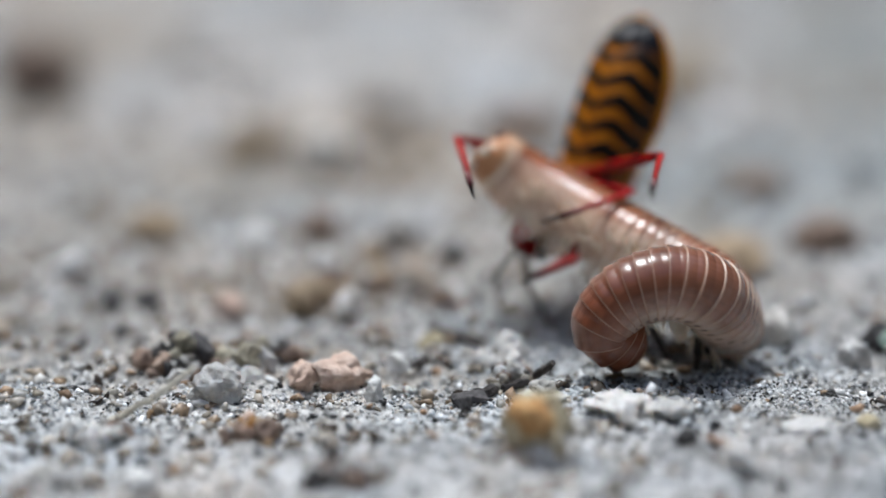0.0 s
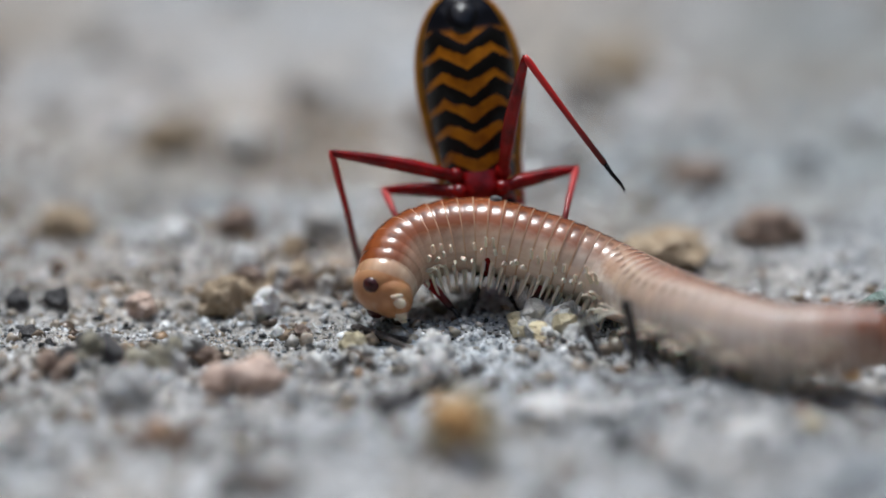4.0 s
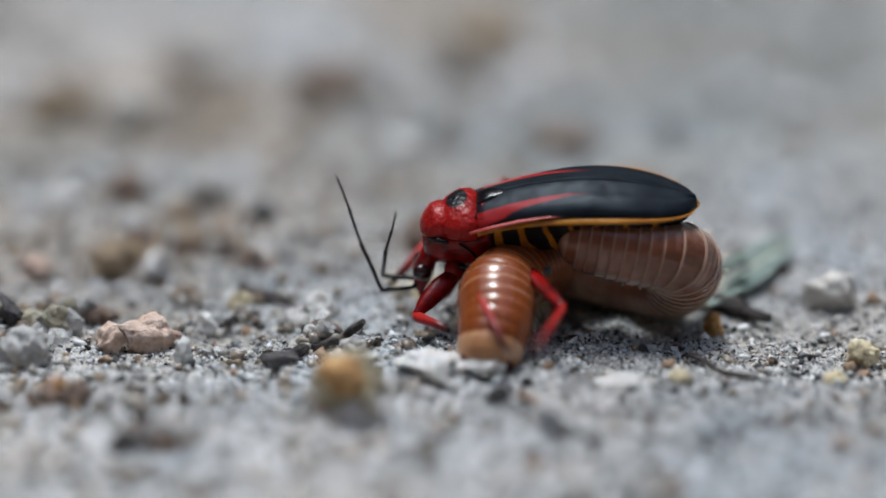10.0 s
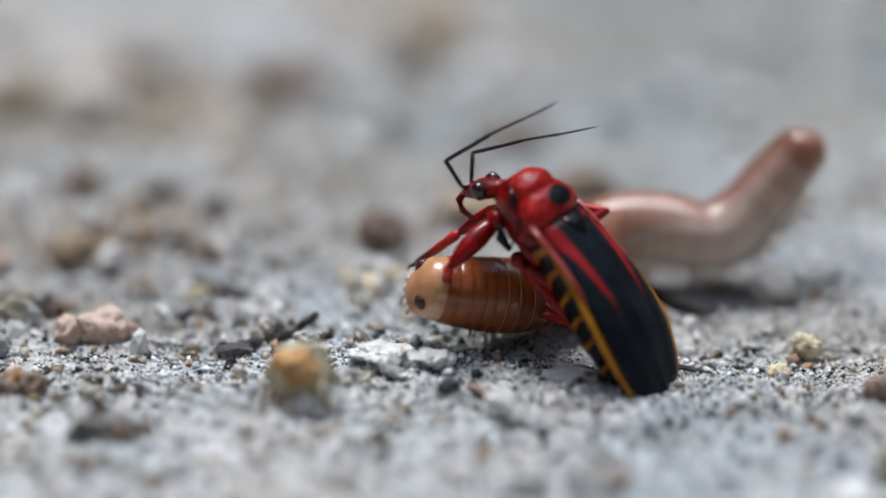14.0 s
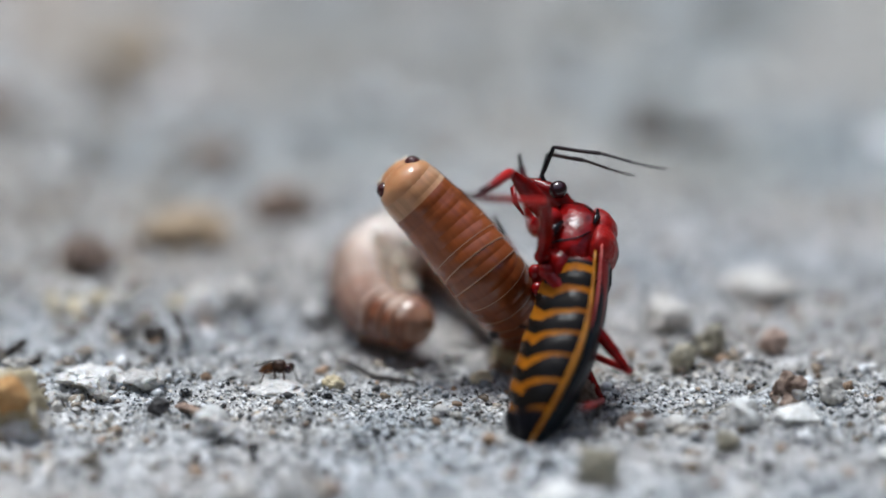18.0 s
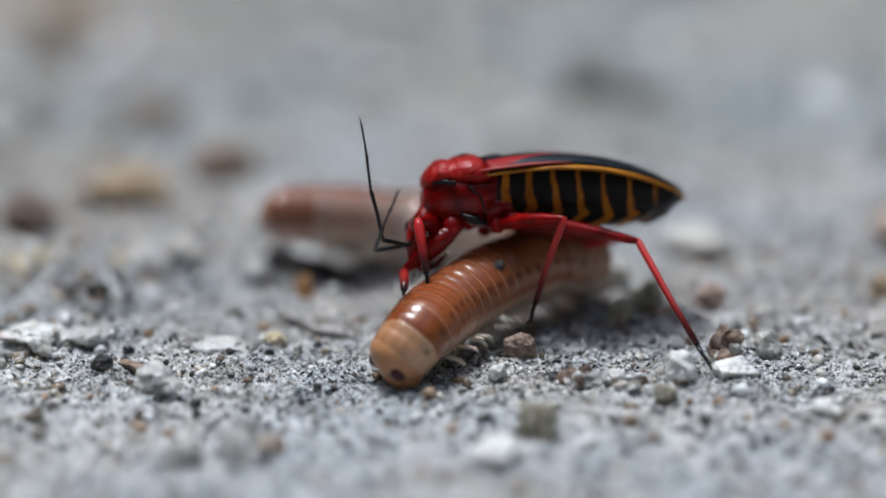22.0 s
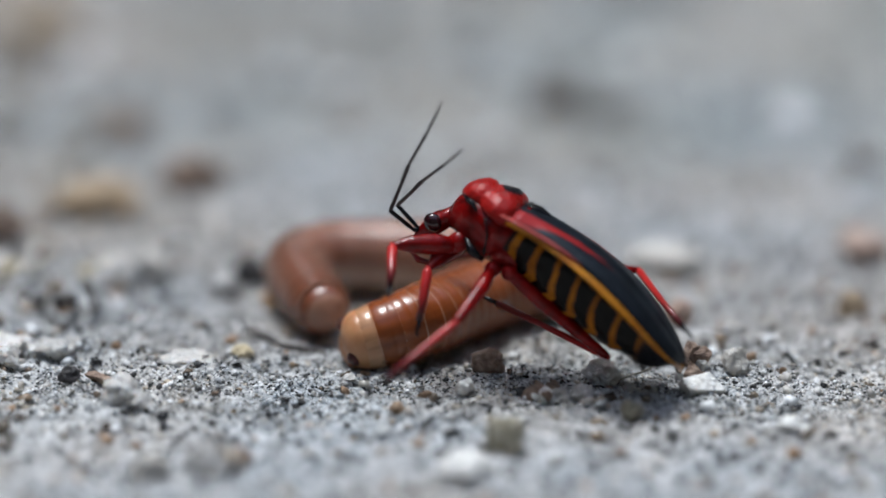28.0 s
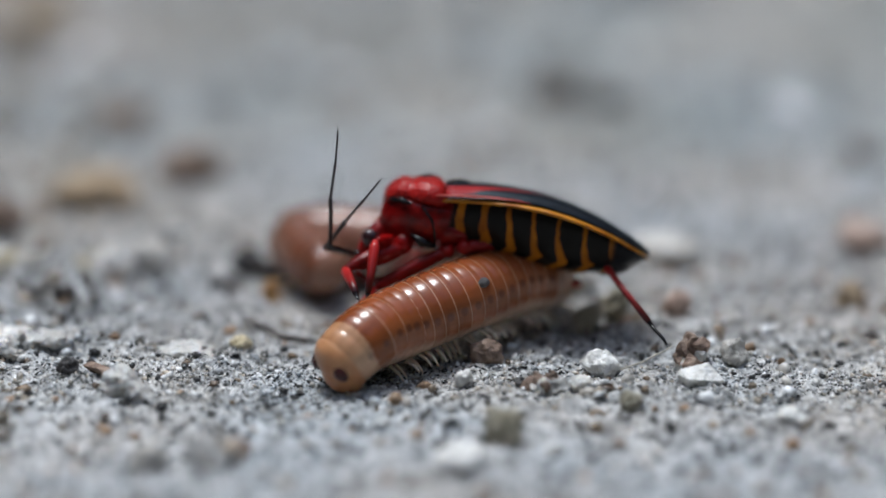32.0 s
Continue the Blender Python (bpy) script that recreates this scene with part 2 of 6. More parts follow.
def belly_material():
    """Orange plates crossed by black bands that bend into a V under the belly; a black tail."""
    m, nt, b = blank("banded_belly", 0.25)
    x, y, z = local_xyz(nt)
    ay = calc(nt, "ABSOLUTE", y)
    n = grain(nt, 900, 3)
    bend = calc(nt, "MULTIPLY_ADD", calc(nt, "MINIMUM", ay, 0.0015), 0.55, calc(nt, "MULTIPLY", calc(nt, "MAXIMUM", calc(nt, "SUBTRACT", ay, 0.0015), 0.0), -0.6))
    along = calc(nt, "ADD", x, calc(nt, "ADD", bend, calc(nt, "MULTIPLY", n, 0.0005)))
    wave = calc(nt, "SINE", calc(nt, "MULTIPLY", along, 2 * math.pi / 0.0015))
    bands = step(nt, calc(nt, "ADD", wave, calc(nt, "MULTIPLY_ADD", ay, 460.0, -0.24)), -0.1, 0.2)
    orange = ramp(nt, n, [(0.3, (0.2, 0.06, 0.004)), (0.7, (0.36, 0.128, 0.007))])
    c = mix(nt, bands, orange, (0.008, 0.007, 0.006))
    c = mix(nt, step(nt, x, -0.0112, -0.0118), c, (0.006, 0.006, 0.008))
    c = mix(nt, step(nt, x, -0.0024, -0.0019), c, (0.2, 0.006, 0.006))
    link(nt, c, b.inputs["Base Color"])
    b.inputs["Specular IOR Level"].default_value = 0.09
    relief(nt, b, wave, 0.3, 0.0001)
    return m


def wing_material():
    """Dull black fore wing with a red streak along its outer half."""
    m, nt, b = blank("black_wing", 0.45)
    x, y, z = local_xyz(nt)
    ay = calc(nt, "ABSOLUTE", y)
    n = grain(nt, 700, 4)
    mid = calc(nt, "MULTIPLY_ADD", x, 0.07, 0.00185)
    off = calc(nt, "ABSOLUTE", calc(nt, "SUBTRACT", calc(nt, "ADD", ay, calc(nt, "MULTIPLY_ADD", n, 0.0003, -0.00015)), mid))
    thin = calc(nt, "MULTIPLY_ADD", x, 0.045, 0.00048)
    red = calc(nt, "MULTIPLY", step(nt, calc(nt, "SUBTRACT", thin, off), -0.00005, 0.0001), step(nt, x, -0.0085, -0.0055))
    c = mix(nt, red, ramp(nt, n, [(0.3, (0.004, 0.005, 0.007)), (0.7, (0.011, 0.014, 0.019))]), (0.26, 0.012, 0.012))
    link(nt, c, b.inputs["Base Color"])
    vein = grain(nt, 350, 2)
    relief(nt, b, vein, 0.7, 0.0004)
    b.inputs["Specular IOR Level"].default_value = 0.15
    # Blue of the sky's reflection is put into the highlight colour.
    b.inputs["Specular Tint"].default_value = (0.72, 0.86, 1.0, 1.0)
    return m


def pronotum_material():
    m, nt, b = blank("red_black_shield", 0.36)
    x, y, z = local_xyz(nt)
    n = grain(nt, 800, 3)
    ex = calc(nt, "DIVIDE", calc(nt, "ADD", x, 0.0006), 0.00062)
    ey = calc(nt, "DIVIDE", y, 0.0009)
    r = calc(nt, "ADD", calc(nt, "MULTIPLY", ex, ex), calc(nt, "MULTIPLY", ey, ey))
    c = mix(nt, step(nt, calc(nt, "ADD", r, calc(nt, "MULTIPLY", n, 0.4)), 1.35, 1.05), ramp(nt, n, [(0.3, (0.17, 0.005, 0.004)), (0.7, (0.36, 0.011, 0.009))]), (0.006, 0.006, 0.008))
    link(nt, c, b.inputs["Base Color"])
    b.inputs["Coat Weight"].default_value, b.inputs["Coat Roughness"].default_value = 0.08, 0.12
    b.inputs["Specular IOR Level"].default_value = 0.16
    relief(nt, b, calc(nt, "ADD", grain(nt, 650, 3), calc(nt, "MULTIPLY", grain(nt, 2600, 3), 0.3)), 0.6, 0.0005)
    return m


def limb_material(name, near, far, length):
    """A leg or feeler piece that darkens from its joint towards its tip."""
    m, nt, b = blank(name, 0.28)
    x, y, z = local_xyz(nt)
    n = grain(nt, 1500, 3)
    c = mix(nt, step(nt, calc(nt, "ADD", x, calc(nt, "MULTIPLY", n, 0.0006)), 0.15 * length * MM, 0.95 * length * MM), near, far)
    link(nt, c, b.inputs["Base Color"])
    b.inputs["Coat Weight"].default_value = 0.1
    b.inputs["Specular IOR Level"].default_value = 0.25
    relief(nt, b, n, 0.2, 0.00006)
    return m


SAND = sand_material("sand", [(0.0, (0.008, 0.008, 0.009)), (0.09, (0.04, 0.04, 0.042)), (0.16, (0.28, 0.29, 0.3)), (0.36, (0.52, 0.525, 0.535)), (0.56, (0.58, 0.54, 0.48)),
                              (0.64, (0.76, 0.77, 0.78)), (0.8, (0.66, 0.58, 0.48)), (0.85, (0.92, 0.93, 0.94)), (1.0, (0.95, 0.95, 0.95))], 0.25, 0.15)
QUARTZ = sand_material("quartz_crumbs", [(0.0, (0.03, 0.025, 0.022)), (0.15, (0.2, 0.14, 0.1)), (0.35, (0.4, 0.33, 0.25)), (0.5, (0.55, 0.52, 0.47)), (0.62, (0.38, 0.25, 0.14)),
                                         (0.75, (0.6, 0.56, 0.5)), (0.88, (0.66, 0.53, 0.4)), (1.0, (0.9, 0.89, 0.87))], 0.2, 0.4)
GROUND = ground_material()
STONE = {
    "grey": mineral("grey_stone", (0.3, 0.29, 0.28), (0.46, 0.45, 0.43), (0.66, 0.65, 0.63), 0.4, 0.3, glass=0.08),
    "pale": mineral("pale_stone", (0.4, 0.38, 0.34), (0.58, 0.55, 0.5), (0.72, 0.7, 0.66), 0.6, 0.15),
    "white": mineral("white_stone", (0.62, 0.6, 0.56), (0.78, 0.77, 0.74), (0.9, 0.89, 0.87), 0.6, 0.1, spread=0.15),
    "pink": mineral("pink_stone", (0.4, 0.27, 0.2), (0.6, 0.44, 0.35), (0.7, 0.58, 0.5), 0.7),
    "tan": mineral("tan_stone", (0.24, 0.16, 0.09), (0.4, 0.3, 0.19), (0.55, 0.45, 0.33), 0.7),
    "orange": mineral("orange_stone", (0.3, 0.14, 0.04), (0.52, 0.28, 0.09), (0.62, 0.42, 0.2), 0.6, 0.1),
    "brown": mineral("brown_stone", (0.1, 0.06, 0.045), (0.22, 0.15, 0.11), (0.36, 0.28, 0.22), 0.6),
    "dark": mineral("dark_stone", (0.02, 0.018, 0.018), (0.055, 0.05, 0.05), (0.12, 0.11, 0.11), 0.6),
    "clear": mineral("glassy_stone", (0.58, 0.56, 0.52), (0.74, 0.72, 0.69), (0.92, 0.92, 0.9), 0.2, 0.8, glass=0.18),
    "yellow": mineral("yellow_stone", (0.45, 0.36, 0.2), (0.62, 0.53, 0.34), (0.74, 0.67, 0.5), 0.6, 0.2),
    "amber": mineral("amber_quartz", (0.16, 0.1, 0.06), (0.38, 0.25, 0.13), (0.72, 0.36, 0.07), 0.22, 0.6, scale=500, glass=0.2),
    "moss": mineral("greenish_stone", (0.24, 0.22, 0.14), (0.42, 0.38, 0.27), (0.6, 0.56, 0.46), 0.35, 0.2, glass=0.35),
}
TWIG = mineral("dark_twig", (0.012, 0.01, 0.01), (0.04, 0.032, 0.028), (0.1, 0.08, 0.07), 0.8)
STRAW = mineral("pale_straw", (0.4, 0.36, 0.28), (0.58, 0.54, 0.45), (0.7, 0.67, 0.6), 0.5)
LEAF = mineral("grey_green_leaf", (0.07, 0.1, 0.08), (0.16, 0.21, 0.18), (0.32, 0.37, 0.33), 0.7)
RED = chitin("red_chitin", (0.24, 0.0035, 0.0035), (0.055, 0.0012, 0.0012), 0.2, coat=0.1)
EDGE = chitin("pale_red_edge", (0.46, 0.1, 0.085), (0.3, 0.03, 0.028), 0.3, coat=0.2)
BLACK = chitin("black_chitin", (0.008, 0.007, 0.008), (0.003, 0.003, 0.004), 0.2, coat=0.1)
YELLOW = chitin("yellow_rim", (0.46, 0.19, 0.012), (0.3, 0.1, 0.006), 0.3, coat=0.2)
EYE_DARK = chitin("dark_eye", (0.03, 0.006, 0.008), (0.012, 0.004, 0.005), 0.08, coat=0.8)
BELLY, WING, SHIELD = belly_material(), wing_material(), pronotum_material()
SHELL = [  # place along the body, then back, flank, belly and hind lip
    (0.0, (0.22, 0.054, 0.012), (0.25, 0.072, 0.02), (0.58, 0.42, 0.31), (0.54, 0.32, 0.19)),
    (0.3, (0.19, 0.05, 0.015), (0.25, 0.08, 0.03), (0.62, 0.48, 0.37), (0.5, 0.3, 0.18)),
    (0.5, (0.26, 0.115, 0.07), (0.5, 0.36, 0.26), (0.78, 0.71, 0.64), (0.56, 0.43, 0.34)),
    (0.66, (0.24, 0.105, 0.065), (0.55, 0.42, 0.34), (0.76, 0.69, 0.62), (0.5, 0.37, 0.28)),
    (0.84, (0.165, 0.058, 0.031), (0.52, 0.41, 0.34), (0.66, 0.59, 0.53), (0.34, 0.2, 0.14)),
    (1.0, (0.15, 0.044, 0.02), (0.2, 0.075, 0.04), (0.5, 0.38, 0.3), (0.32, 0.17, 0.11)),
]


def shell_colours(u):
    for a, b in zip(SHELL, SHELL[1:]):
        if u <= b[0]:
            k = (u - a[0]) / (b[0] - a[0])
            return [tuple((1 - k) * p + k * q for p, q in zip(x, y)) for x, y in zip(a[1:], b[1:])]


RINGS = [ring_material("millipede_ring", *shell_colours(k / 16)) for k in range(17)]
COLLAR = ring_material("collar_ring", (0.42, 0.21, 0.1), (0.54, 0.34, 0.21), (0.68, 0.55, 0.42), (0.6, 0.45, 0.32))
FACE = chitin("millipede_face", (0.5, 0.26, 0.125), (0.38, 0.165, 0.07), 0.3, 500, 0.3, 0.25)
OCELLI = chitin("dark_ocelli", (0.07, 0.008, 0.008), (0.02, 0.003, 0.003), 0.35, 4500)
PALE_LEG = chitin("pale_leg", (0.72, 0.64, 0.52), (0.6, 0.5, 0.4), 0.35, 900, 0.2, 0.3)


# ---- mesh helpers ----
def part(name, bm, material, parent=None, label="", smooth=True):
    me = bpy.data.meshes.new(name)
    bm.to_mesh(me)
    bm.free()
    for m in material if isinstance(material, list) else [material]:
        me.materials.append(m)
    if smooth:
        me.shade_smooth()
    ob = new(name, me)
    if parent is not None:
        ob.parent = parent
    if label:
        ob["label"] = label
    return ob


def again(ob, parent, m=None):
    """One more object on the same mesh, under a parent."""
    o = ob.copy()
    scene.collection.objects.link(o)
    o.parent = parent
    o.matrix_basis = m if m is not None else ob.matrix_basis.copy()
    return o


def loft(sections, n=20, bm=None, turn=None, slot=0):
    """A closed body along x through sections of (x, z, half width, height above, depth below), in millimetres."""
    bm = bm or bmesh.new()
    rings = []
    for x, z, w, up, down in sections:
        ring = []
        for i in range(n):
            a = 2 * math.pi * i / n
            s = math.sin(a)
            p = Vector((x, w * math.cos(a), z + (up if s > 0 else down) * s)) * MM
            ring.append(bm.verts.new(turn @ p if turn else p))
        rings.append(ring)
    for a, b in zip(rings, rings[1:]):
        for i in range(n):
            bm.faces.new((a[i], a[(i + 1) % n], b[(i + 1) % n], b[i])).material_index = slot
    for ring in (rings[0], rings[-1]):
        bm.faces.new(ring).material_index = slot
    bmesh.ops.recalc_face_normals(bm, faces=bm.faces)
    return bm


def tube(points, radii, n=8, bm=None, flat=1.0, slot=0):
    """A round bar through points, in millimetres."""
    bm = bm or bmesh.new()
    pts = [Vector(p) for p in points]
    up, rings = Vector((0.13, 0.21, 0.97)), []
    for i, p in enumerate(pts):
        d = (pts[min(i + 1, len(pts) - 1)] - pts[max(i - 1, 0)]).normalized()
        side = d.cross(up).normalized()
        over = side.cross(d).normalized()
        r = radii[i] if hasattr(radii, "__len__") else radii
        rings.append([bm.verts.new((p + r * (math.cos(2 * math.pi * k / n) * side + flat * math.sin(2 * math.pi * k / n) * over)) * MM) for k in range(n)])
    for a, b in zip(rings, rings[1:]):
        for k in range(n):
            bm.faces.new((a[k], a[(k + 1) % n], b[(k + 1) % n], b[k])).material_index = slot
    bm.faces.new(rings[0]).material_index = slot
    bm.faces.new(rings[-1]).material_index = slot
    bmesh.ops.recalc_face_normals(bm, faces=bm.faces)
    return bm


def ball(bm, centre, radii, seg=12, slot=0):
    made = bmesh.ops.create_uvsphere(bm, u_segments=seg, v_segments=max(6, seg * 2 // 3), radius=1.0,
                                     matrix=Matrix.Translation(Vector(centre) * MM) @ Matrix.Diagonal((*(r * MM for r in radii), 1)))
    for f in {f for v in made["verts"] for f in v.link_faces}:
        f.material_index = slot
    return bm


# ---- the ground: one sheet of gritty earth that runs to the horizon ----
TABLE = np.random.default_rng(21).random((64, 64))


def wavy(x, y, size, shift):
    """Smooth random heights from 0 to 1 with lumps of the given size."""
    u, v = np.asarray(x) / size + shift, np.asarray(y) / size + shift * 1.7
    i, j = np.floor(u).astype(int), np.floor(v).astype(int)
    u, v = u - i, v - j
    u, v = u * u * (3 - 2 * u), v * v * (3 - 2 * v)
    at = lambda a, b: TABLE[a % 64, b % 64]
    return (at(i, j) * (1 - u) + at(i + 1, j) * u) * (1 - v) + (at(i, j + 1) * (1 - u) + at(i + 1, j + 1) * u) * v


def lift(x, y):
    """The ground's height at a place, millimetres (numbers or arrays): broad swells and lumps that fade far away."""
    near = np.exp(-((x + 15) ** 2 + (y - 10) ** 2) / (2 * 260.0**2))
    h = 0.22 * np.sin(x * 0.16 + 1.3 * np.sin(y * 0.11)) + 0.2 * np.sin(y * 0.23 + 0.8 * np.sin(x * 0.19 + 2)) + 0.12 * np.sin(x * 0.61 + y * 0.37) * np.sin(y * 0.53 - x * 0.21 + 1)
    far = np.clip((y - 30) / 80, 0, 1)
    h = h + far * (0.7 * np.sin(x * 0.09 + 2.0 * np.sin(y * 0.05)) + 0.5 * np.sin(y * 0.12 + x * 0.07))
    h = h + 0.5 * (wavy(x, y, 4.1, 5.3) - 0.5) + 0.34 * (wavy(x, y, 1.7, 9.1) - 0.5)
    return h * near


def bed(x, y):
    """The ground's height with its crumbly crust, over the part that is seen near by."""
    inside = (np.abs(x + 20) < 66) & (np.abs(y - 29) < 95)
    return lift(x, y) + inside * (0.34 * (wavy(x, y, 0.8, 2.2) - 0.5) + 0.3 * (wavy(x, y, 1.15, 6.4) - 0.5))


def ground_sheet():
    fine = 0.42

    def axis(lo, hi, step, reach):
        mid = list(np.arange(lo, hi, step))
        out, d, a, b = [], step, lo, hi
        left, right = [], []
        while b < reach:
            d *= 1.35
            a, b = a - d, b + d
            left.append(a), right.append(b)
        return np.array(left[::-1] + mid + right)

    xs, ys = axis(-82, 42, fine, 4.0e5), axis(-62, 120, fine * 1.15, 4.0e5)
    gx, gy = np.meshgrid(xs, ys, indexing="ij")
    rng = np.random.default_rng(3)
    z = bed(gx, gy)
    z = z + ((np.abs(gx + 20) < 66) & (np.abs(gy - 29) < 95)) * rng.normal(0, 0.05, z.shape)
    co = np.stack([gx, gy, z], -1).reshape(-1, 3) * MM
    nx, ny = len(xs), len(ys)
    i = (np.arange(nx - 1)[:, None] * ny + np.arange(ny - 1)).ravel()
    faces = np.stack([i, i + ny, i + ny + 1, i + 1], -1)
    me = bpy.data.meshes.new("ground")
    me.from_pydata(co.tolist(), [], faces.tolist())
    me.materials.append(GROUND)
    me.shade_smooth()
    return tagged(new("ground", me), "grey gritty earth with fine sand and crumbs", "ground", kind="structure")


ground_sheet()


def sky_block_walls():
    """Plain dark walls added well out of view: they block low sky and darken side reflections."""
    block_mat = mineral("sky_block_wall", (0.06, 0.065, 0.05), (0.12, 0.12, 0.1), (0.2, 0.19, 0.16), 0.9, scale=14)
    for name, x, y, w, d in (("wall_north", 0, 1.5, 3.2, 0.2), ("wall_south", 0, -1.5, 3.2, 0.2), ("wall_east", 1.5, 0, 0.2, 2.8), ("wall_west", -1.5, 0, 0.2, 2.8)):
        bm = bmesh.new()
        bmesh.ops.create_cube(bm, size=1.0, matrix=Matrix.Translation((x, y, 0.8)) @ Matrix.Diagonal((w, d, 1.7, 1)))
        bmesh.ops.bevel(bm, geom=bm.edges[:], offset=0.015, segments=2, affect="EDGES")
        tagged(part(name, bm, block_mat, None, "", False), "plain dark wall added out of view to block low sky", "wall", kind="structure")


sky_block_walls()


def pebble_shape(seed, kind="lump", detail=2, corners=13):
    """Vertices and faces of one stone about the origin, of radius about 1."""
    rnd = random.Random(seed)
    bm = bmesh.new()
    if kind == "chip":
        for _ in range(corners):
            v = Vector((rnd.gauss(0, 1), rnd.gauss(0, 1), rnd.gauss(0, 1))).normalized()
            bm.verts.new(v * rnd.uniform(0.8, 1.1))
        hull = bmesh.ops.convex_hull(bm, input=bm.verts)
        bmesh.ops.delete(bm, geom=[g for g in hull["geom_interior"] if isinstance(g, bmesh.types.BMVert)], context="VERTS")
    else:
        bmesh.ops.create_icosphere(bm, subdivisions=detail, radius=1)
        cuts = [(Vector((rnd.gauss(0, 1), rnd.gauss(0, 1), rnd.gauss(0, 1))).normalized(), rnd.uniform(0.62, 0.9)) for _ in range(7)]
        off = Vector((rnd.uniform(0, 50),) * 3)
        for v in bm.verts:
            for d, far in cuts:
                over = v.co.dot(d) - far
                if over > 0:
                    v.co -= d * over * 0.85
            v.co *= 1 + 0.32 * noise.noise(v.co * 1.6 + off) + 0.16 * noise.noise(v.co * 4 + off) + 0.1 * noise.noise(v.co * 9 + off) + 0.07 * noise.noise(v.co * 19 + off)
    bmesh.ops.recalc_face_normals(bm, faces=bm.faces)
    return bm


def scatter(name, label, count, sizes, region, material, seed, sink=0.35, squash=(0.55, 1.0), power=2.0, corners=13):
    """Loose grains by the thousand as one mesh: small faceted stones half sunk into the ground."""
    rng = np.random.default_rng(seed)
    x0, x1, y0, y1 = region
    lo, hi = sizes
    co, faces, base = [], [], 0
    for k in range(8):
        bm = pebble_shape(seed * 100 + k, "chip", corners=corners)
        bmesh.ops.triangulate(bm, faces=bm.faces)
        bm.verts.index_update()
        v, f = np.array([u.co[:] for u in bm.verts]), np.array([[u.index for u in q.verts] for q in bm.faces])
        bm.free()
        n = count // 8
        r = (lo + (hi - lo) * rng.random(n) ** power)[:, None]
        px, py = rng.uniform(x0, x1, n), rng.uniform(y0, y1, n)
        spin, tip = rng.uniform(0, 2 * math.pi, (n, 1)), rng.normal(0, 0.5, (n, 1))
        flat, long = rng.uniform(*squash, (n, 1)), rng.uniform(0.75, 1.35, (n, 1))
        x, y, z = v[:, 0] * r * long, v[:, 1] * r, v[:, 2] * r * flat
        x, z = x * np.cos(tip) - z * np.sin(tip), x * np.sin(tip) + z * np.cos(tip)
        x, y = x * np.cos(spin) - y * np.sin(spin), x * np.sin(spin) + y * np.cos(spin)
        z = z + r * flat * (0.5 - sink) + bed(px, py)[:, None]
        co.append(np.stack([x + px[:, None], y + py[:, None], z], -1).reshape(-1, 3))
        faces.append((f[None] + (base + len(v) * np.arange(n))[:, None, None]).reshape(-1, 3))
        base += n * len(v)
    co = np.concatenate(co) * MM
    faces = np.concatenate(faces)
    me = bpy.data.meshes.new(name)
    me.vertices.add(len(co))
    me.vertices.foreach_set("co", co.ravel())
    me.loops.add(faces.size)
    me.loops.foreach_set("vertex_index", faces.ravel().astype(np.int32))
    me.polygons.add(len(faces))
    me.polygons.foreach_set("loop_start", np.arange(0, faces.size, 3, dtype=np.int32))
    me.update(calc_edges=True)
    me.materials.append(material)
    return tagged(new(name, me), label, "sand", kind="stuff")


def stone(x, y, w, h, kind, seed, name="pebble", label="", deep=0.9, shape="lump", sink=0.36, turn=None, raised=0.0):
    """One stone of its own: w wide, h high, resting in the grit at (x, y)."""
    bm = pebble_shape(seed, shape, 5 if w > 4 else 4)
    rnd = random.Random(seed + 7)
    spin = Matrix.Rotation(rnd.uniform(0, 6.3), 4, Vector((rnd.gauss(0, 1), rnd.gauss(0, 1), rnd.gauss(0, 1))).normalized())
    size = Matrix.Diagonal((w / 2 * MM, w / 2 * deep * MM, h / 2 * (1 + sink) * MM, 1))
    bmesh.ops.transform(bm, matrix=size @ spin, verts=bm.verts)
    if turn is not None:
        bmesh.ops.transform(bm, matrix=Matrix.Rotation(radians(turn), 4, "Y"), verts=bm.verts)
    low = min(v.co.z for v in bm.verts)
    bmesh.ops.translate(bm, vec=(0, 0, -low - sink * h * MM), verts=bm.verts)
    ob = part(name, bm, STONE[kind] if kind in STONE else kind, None, "", shape != "chip")
    ob.location = (x * MM, y * MM, (float(lift(np.float64(x), np.float64(y))) + raised) * MM)
    words = {"grey": "rough grey pebble half sunk in sand", "pale": "pale sandy pebble lying on the grit", "white": "small chalk-white stone lying on the grit",
             "pink": "pinkish sandstone pebble lying on the grit", "tan": "tan weathered pebble on gritty ground", "orange": "rusty orange stone on gritty ground",
             "brown": "dark brown crumbly stone on the sand", "dark": "blackish lump of earth on the sand", "clear": "glassy grey quartz pebble in the grit",
             "amber": "amber glassy quartz lump on the sand", "yellow": "small yellowish pebble on the sand", "moss": "greenish grey translucent pebble on the sand"}
    return tagged(ob, label or words[kind], "pebble", "pebbles on the ground")


PIECES = {}


def clump_piece(shape, kind):
    """The shared mesh of one stone colour and shape, of radius 1 mm."""
    if (shape, kind) not in PIECES:
        bm = pebble_shape(900 + shape, "lump" if shape % 2 else "chip", 2)
        bmesh.ops.scale(bm, vec=(MM, MM, MM), verts=bm.verts)
        me = bpy.data.meshes.new("stone")
        bm.to_mesh(me)
        bm.free()
        me.materials.append(STONE[kind])
        PIECES[shape, kind] = me
    return PIECES[shape, kind]


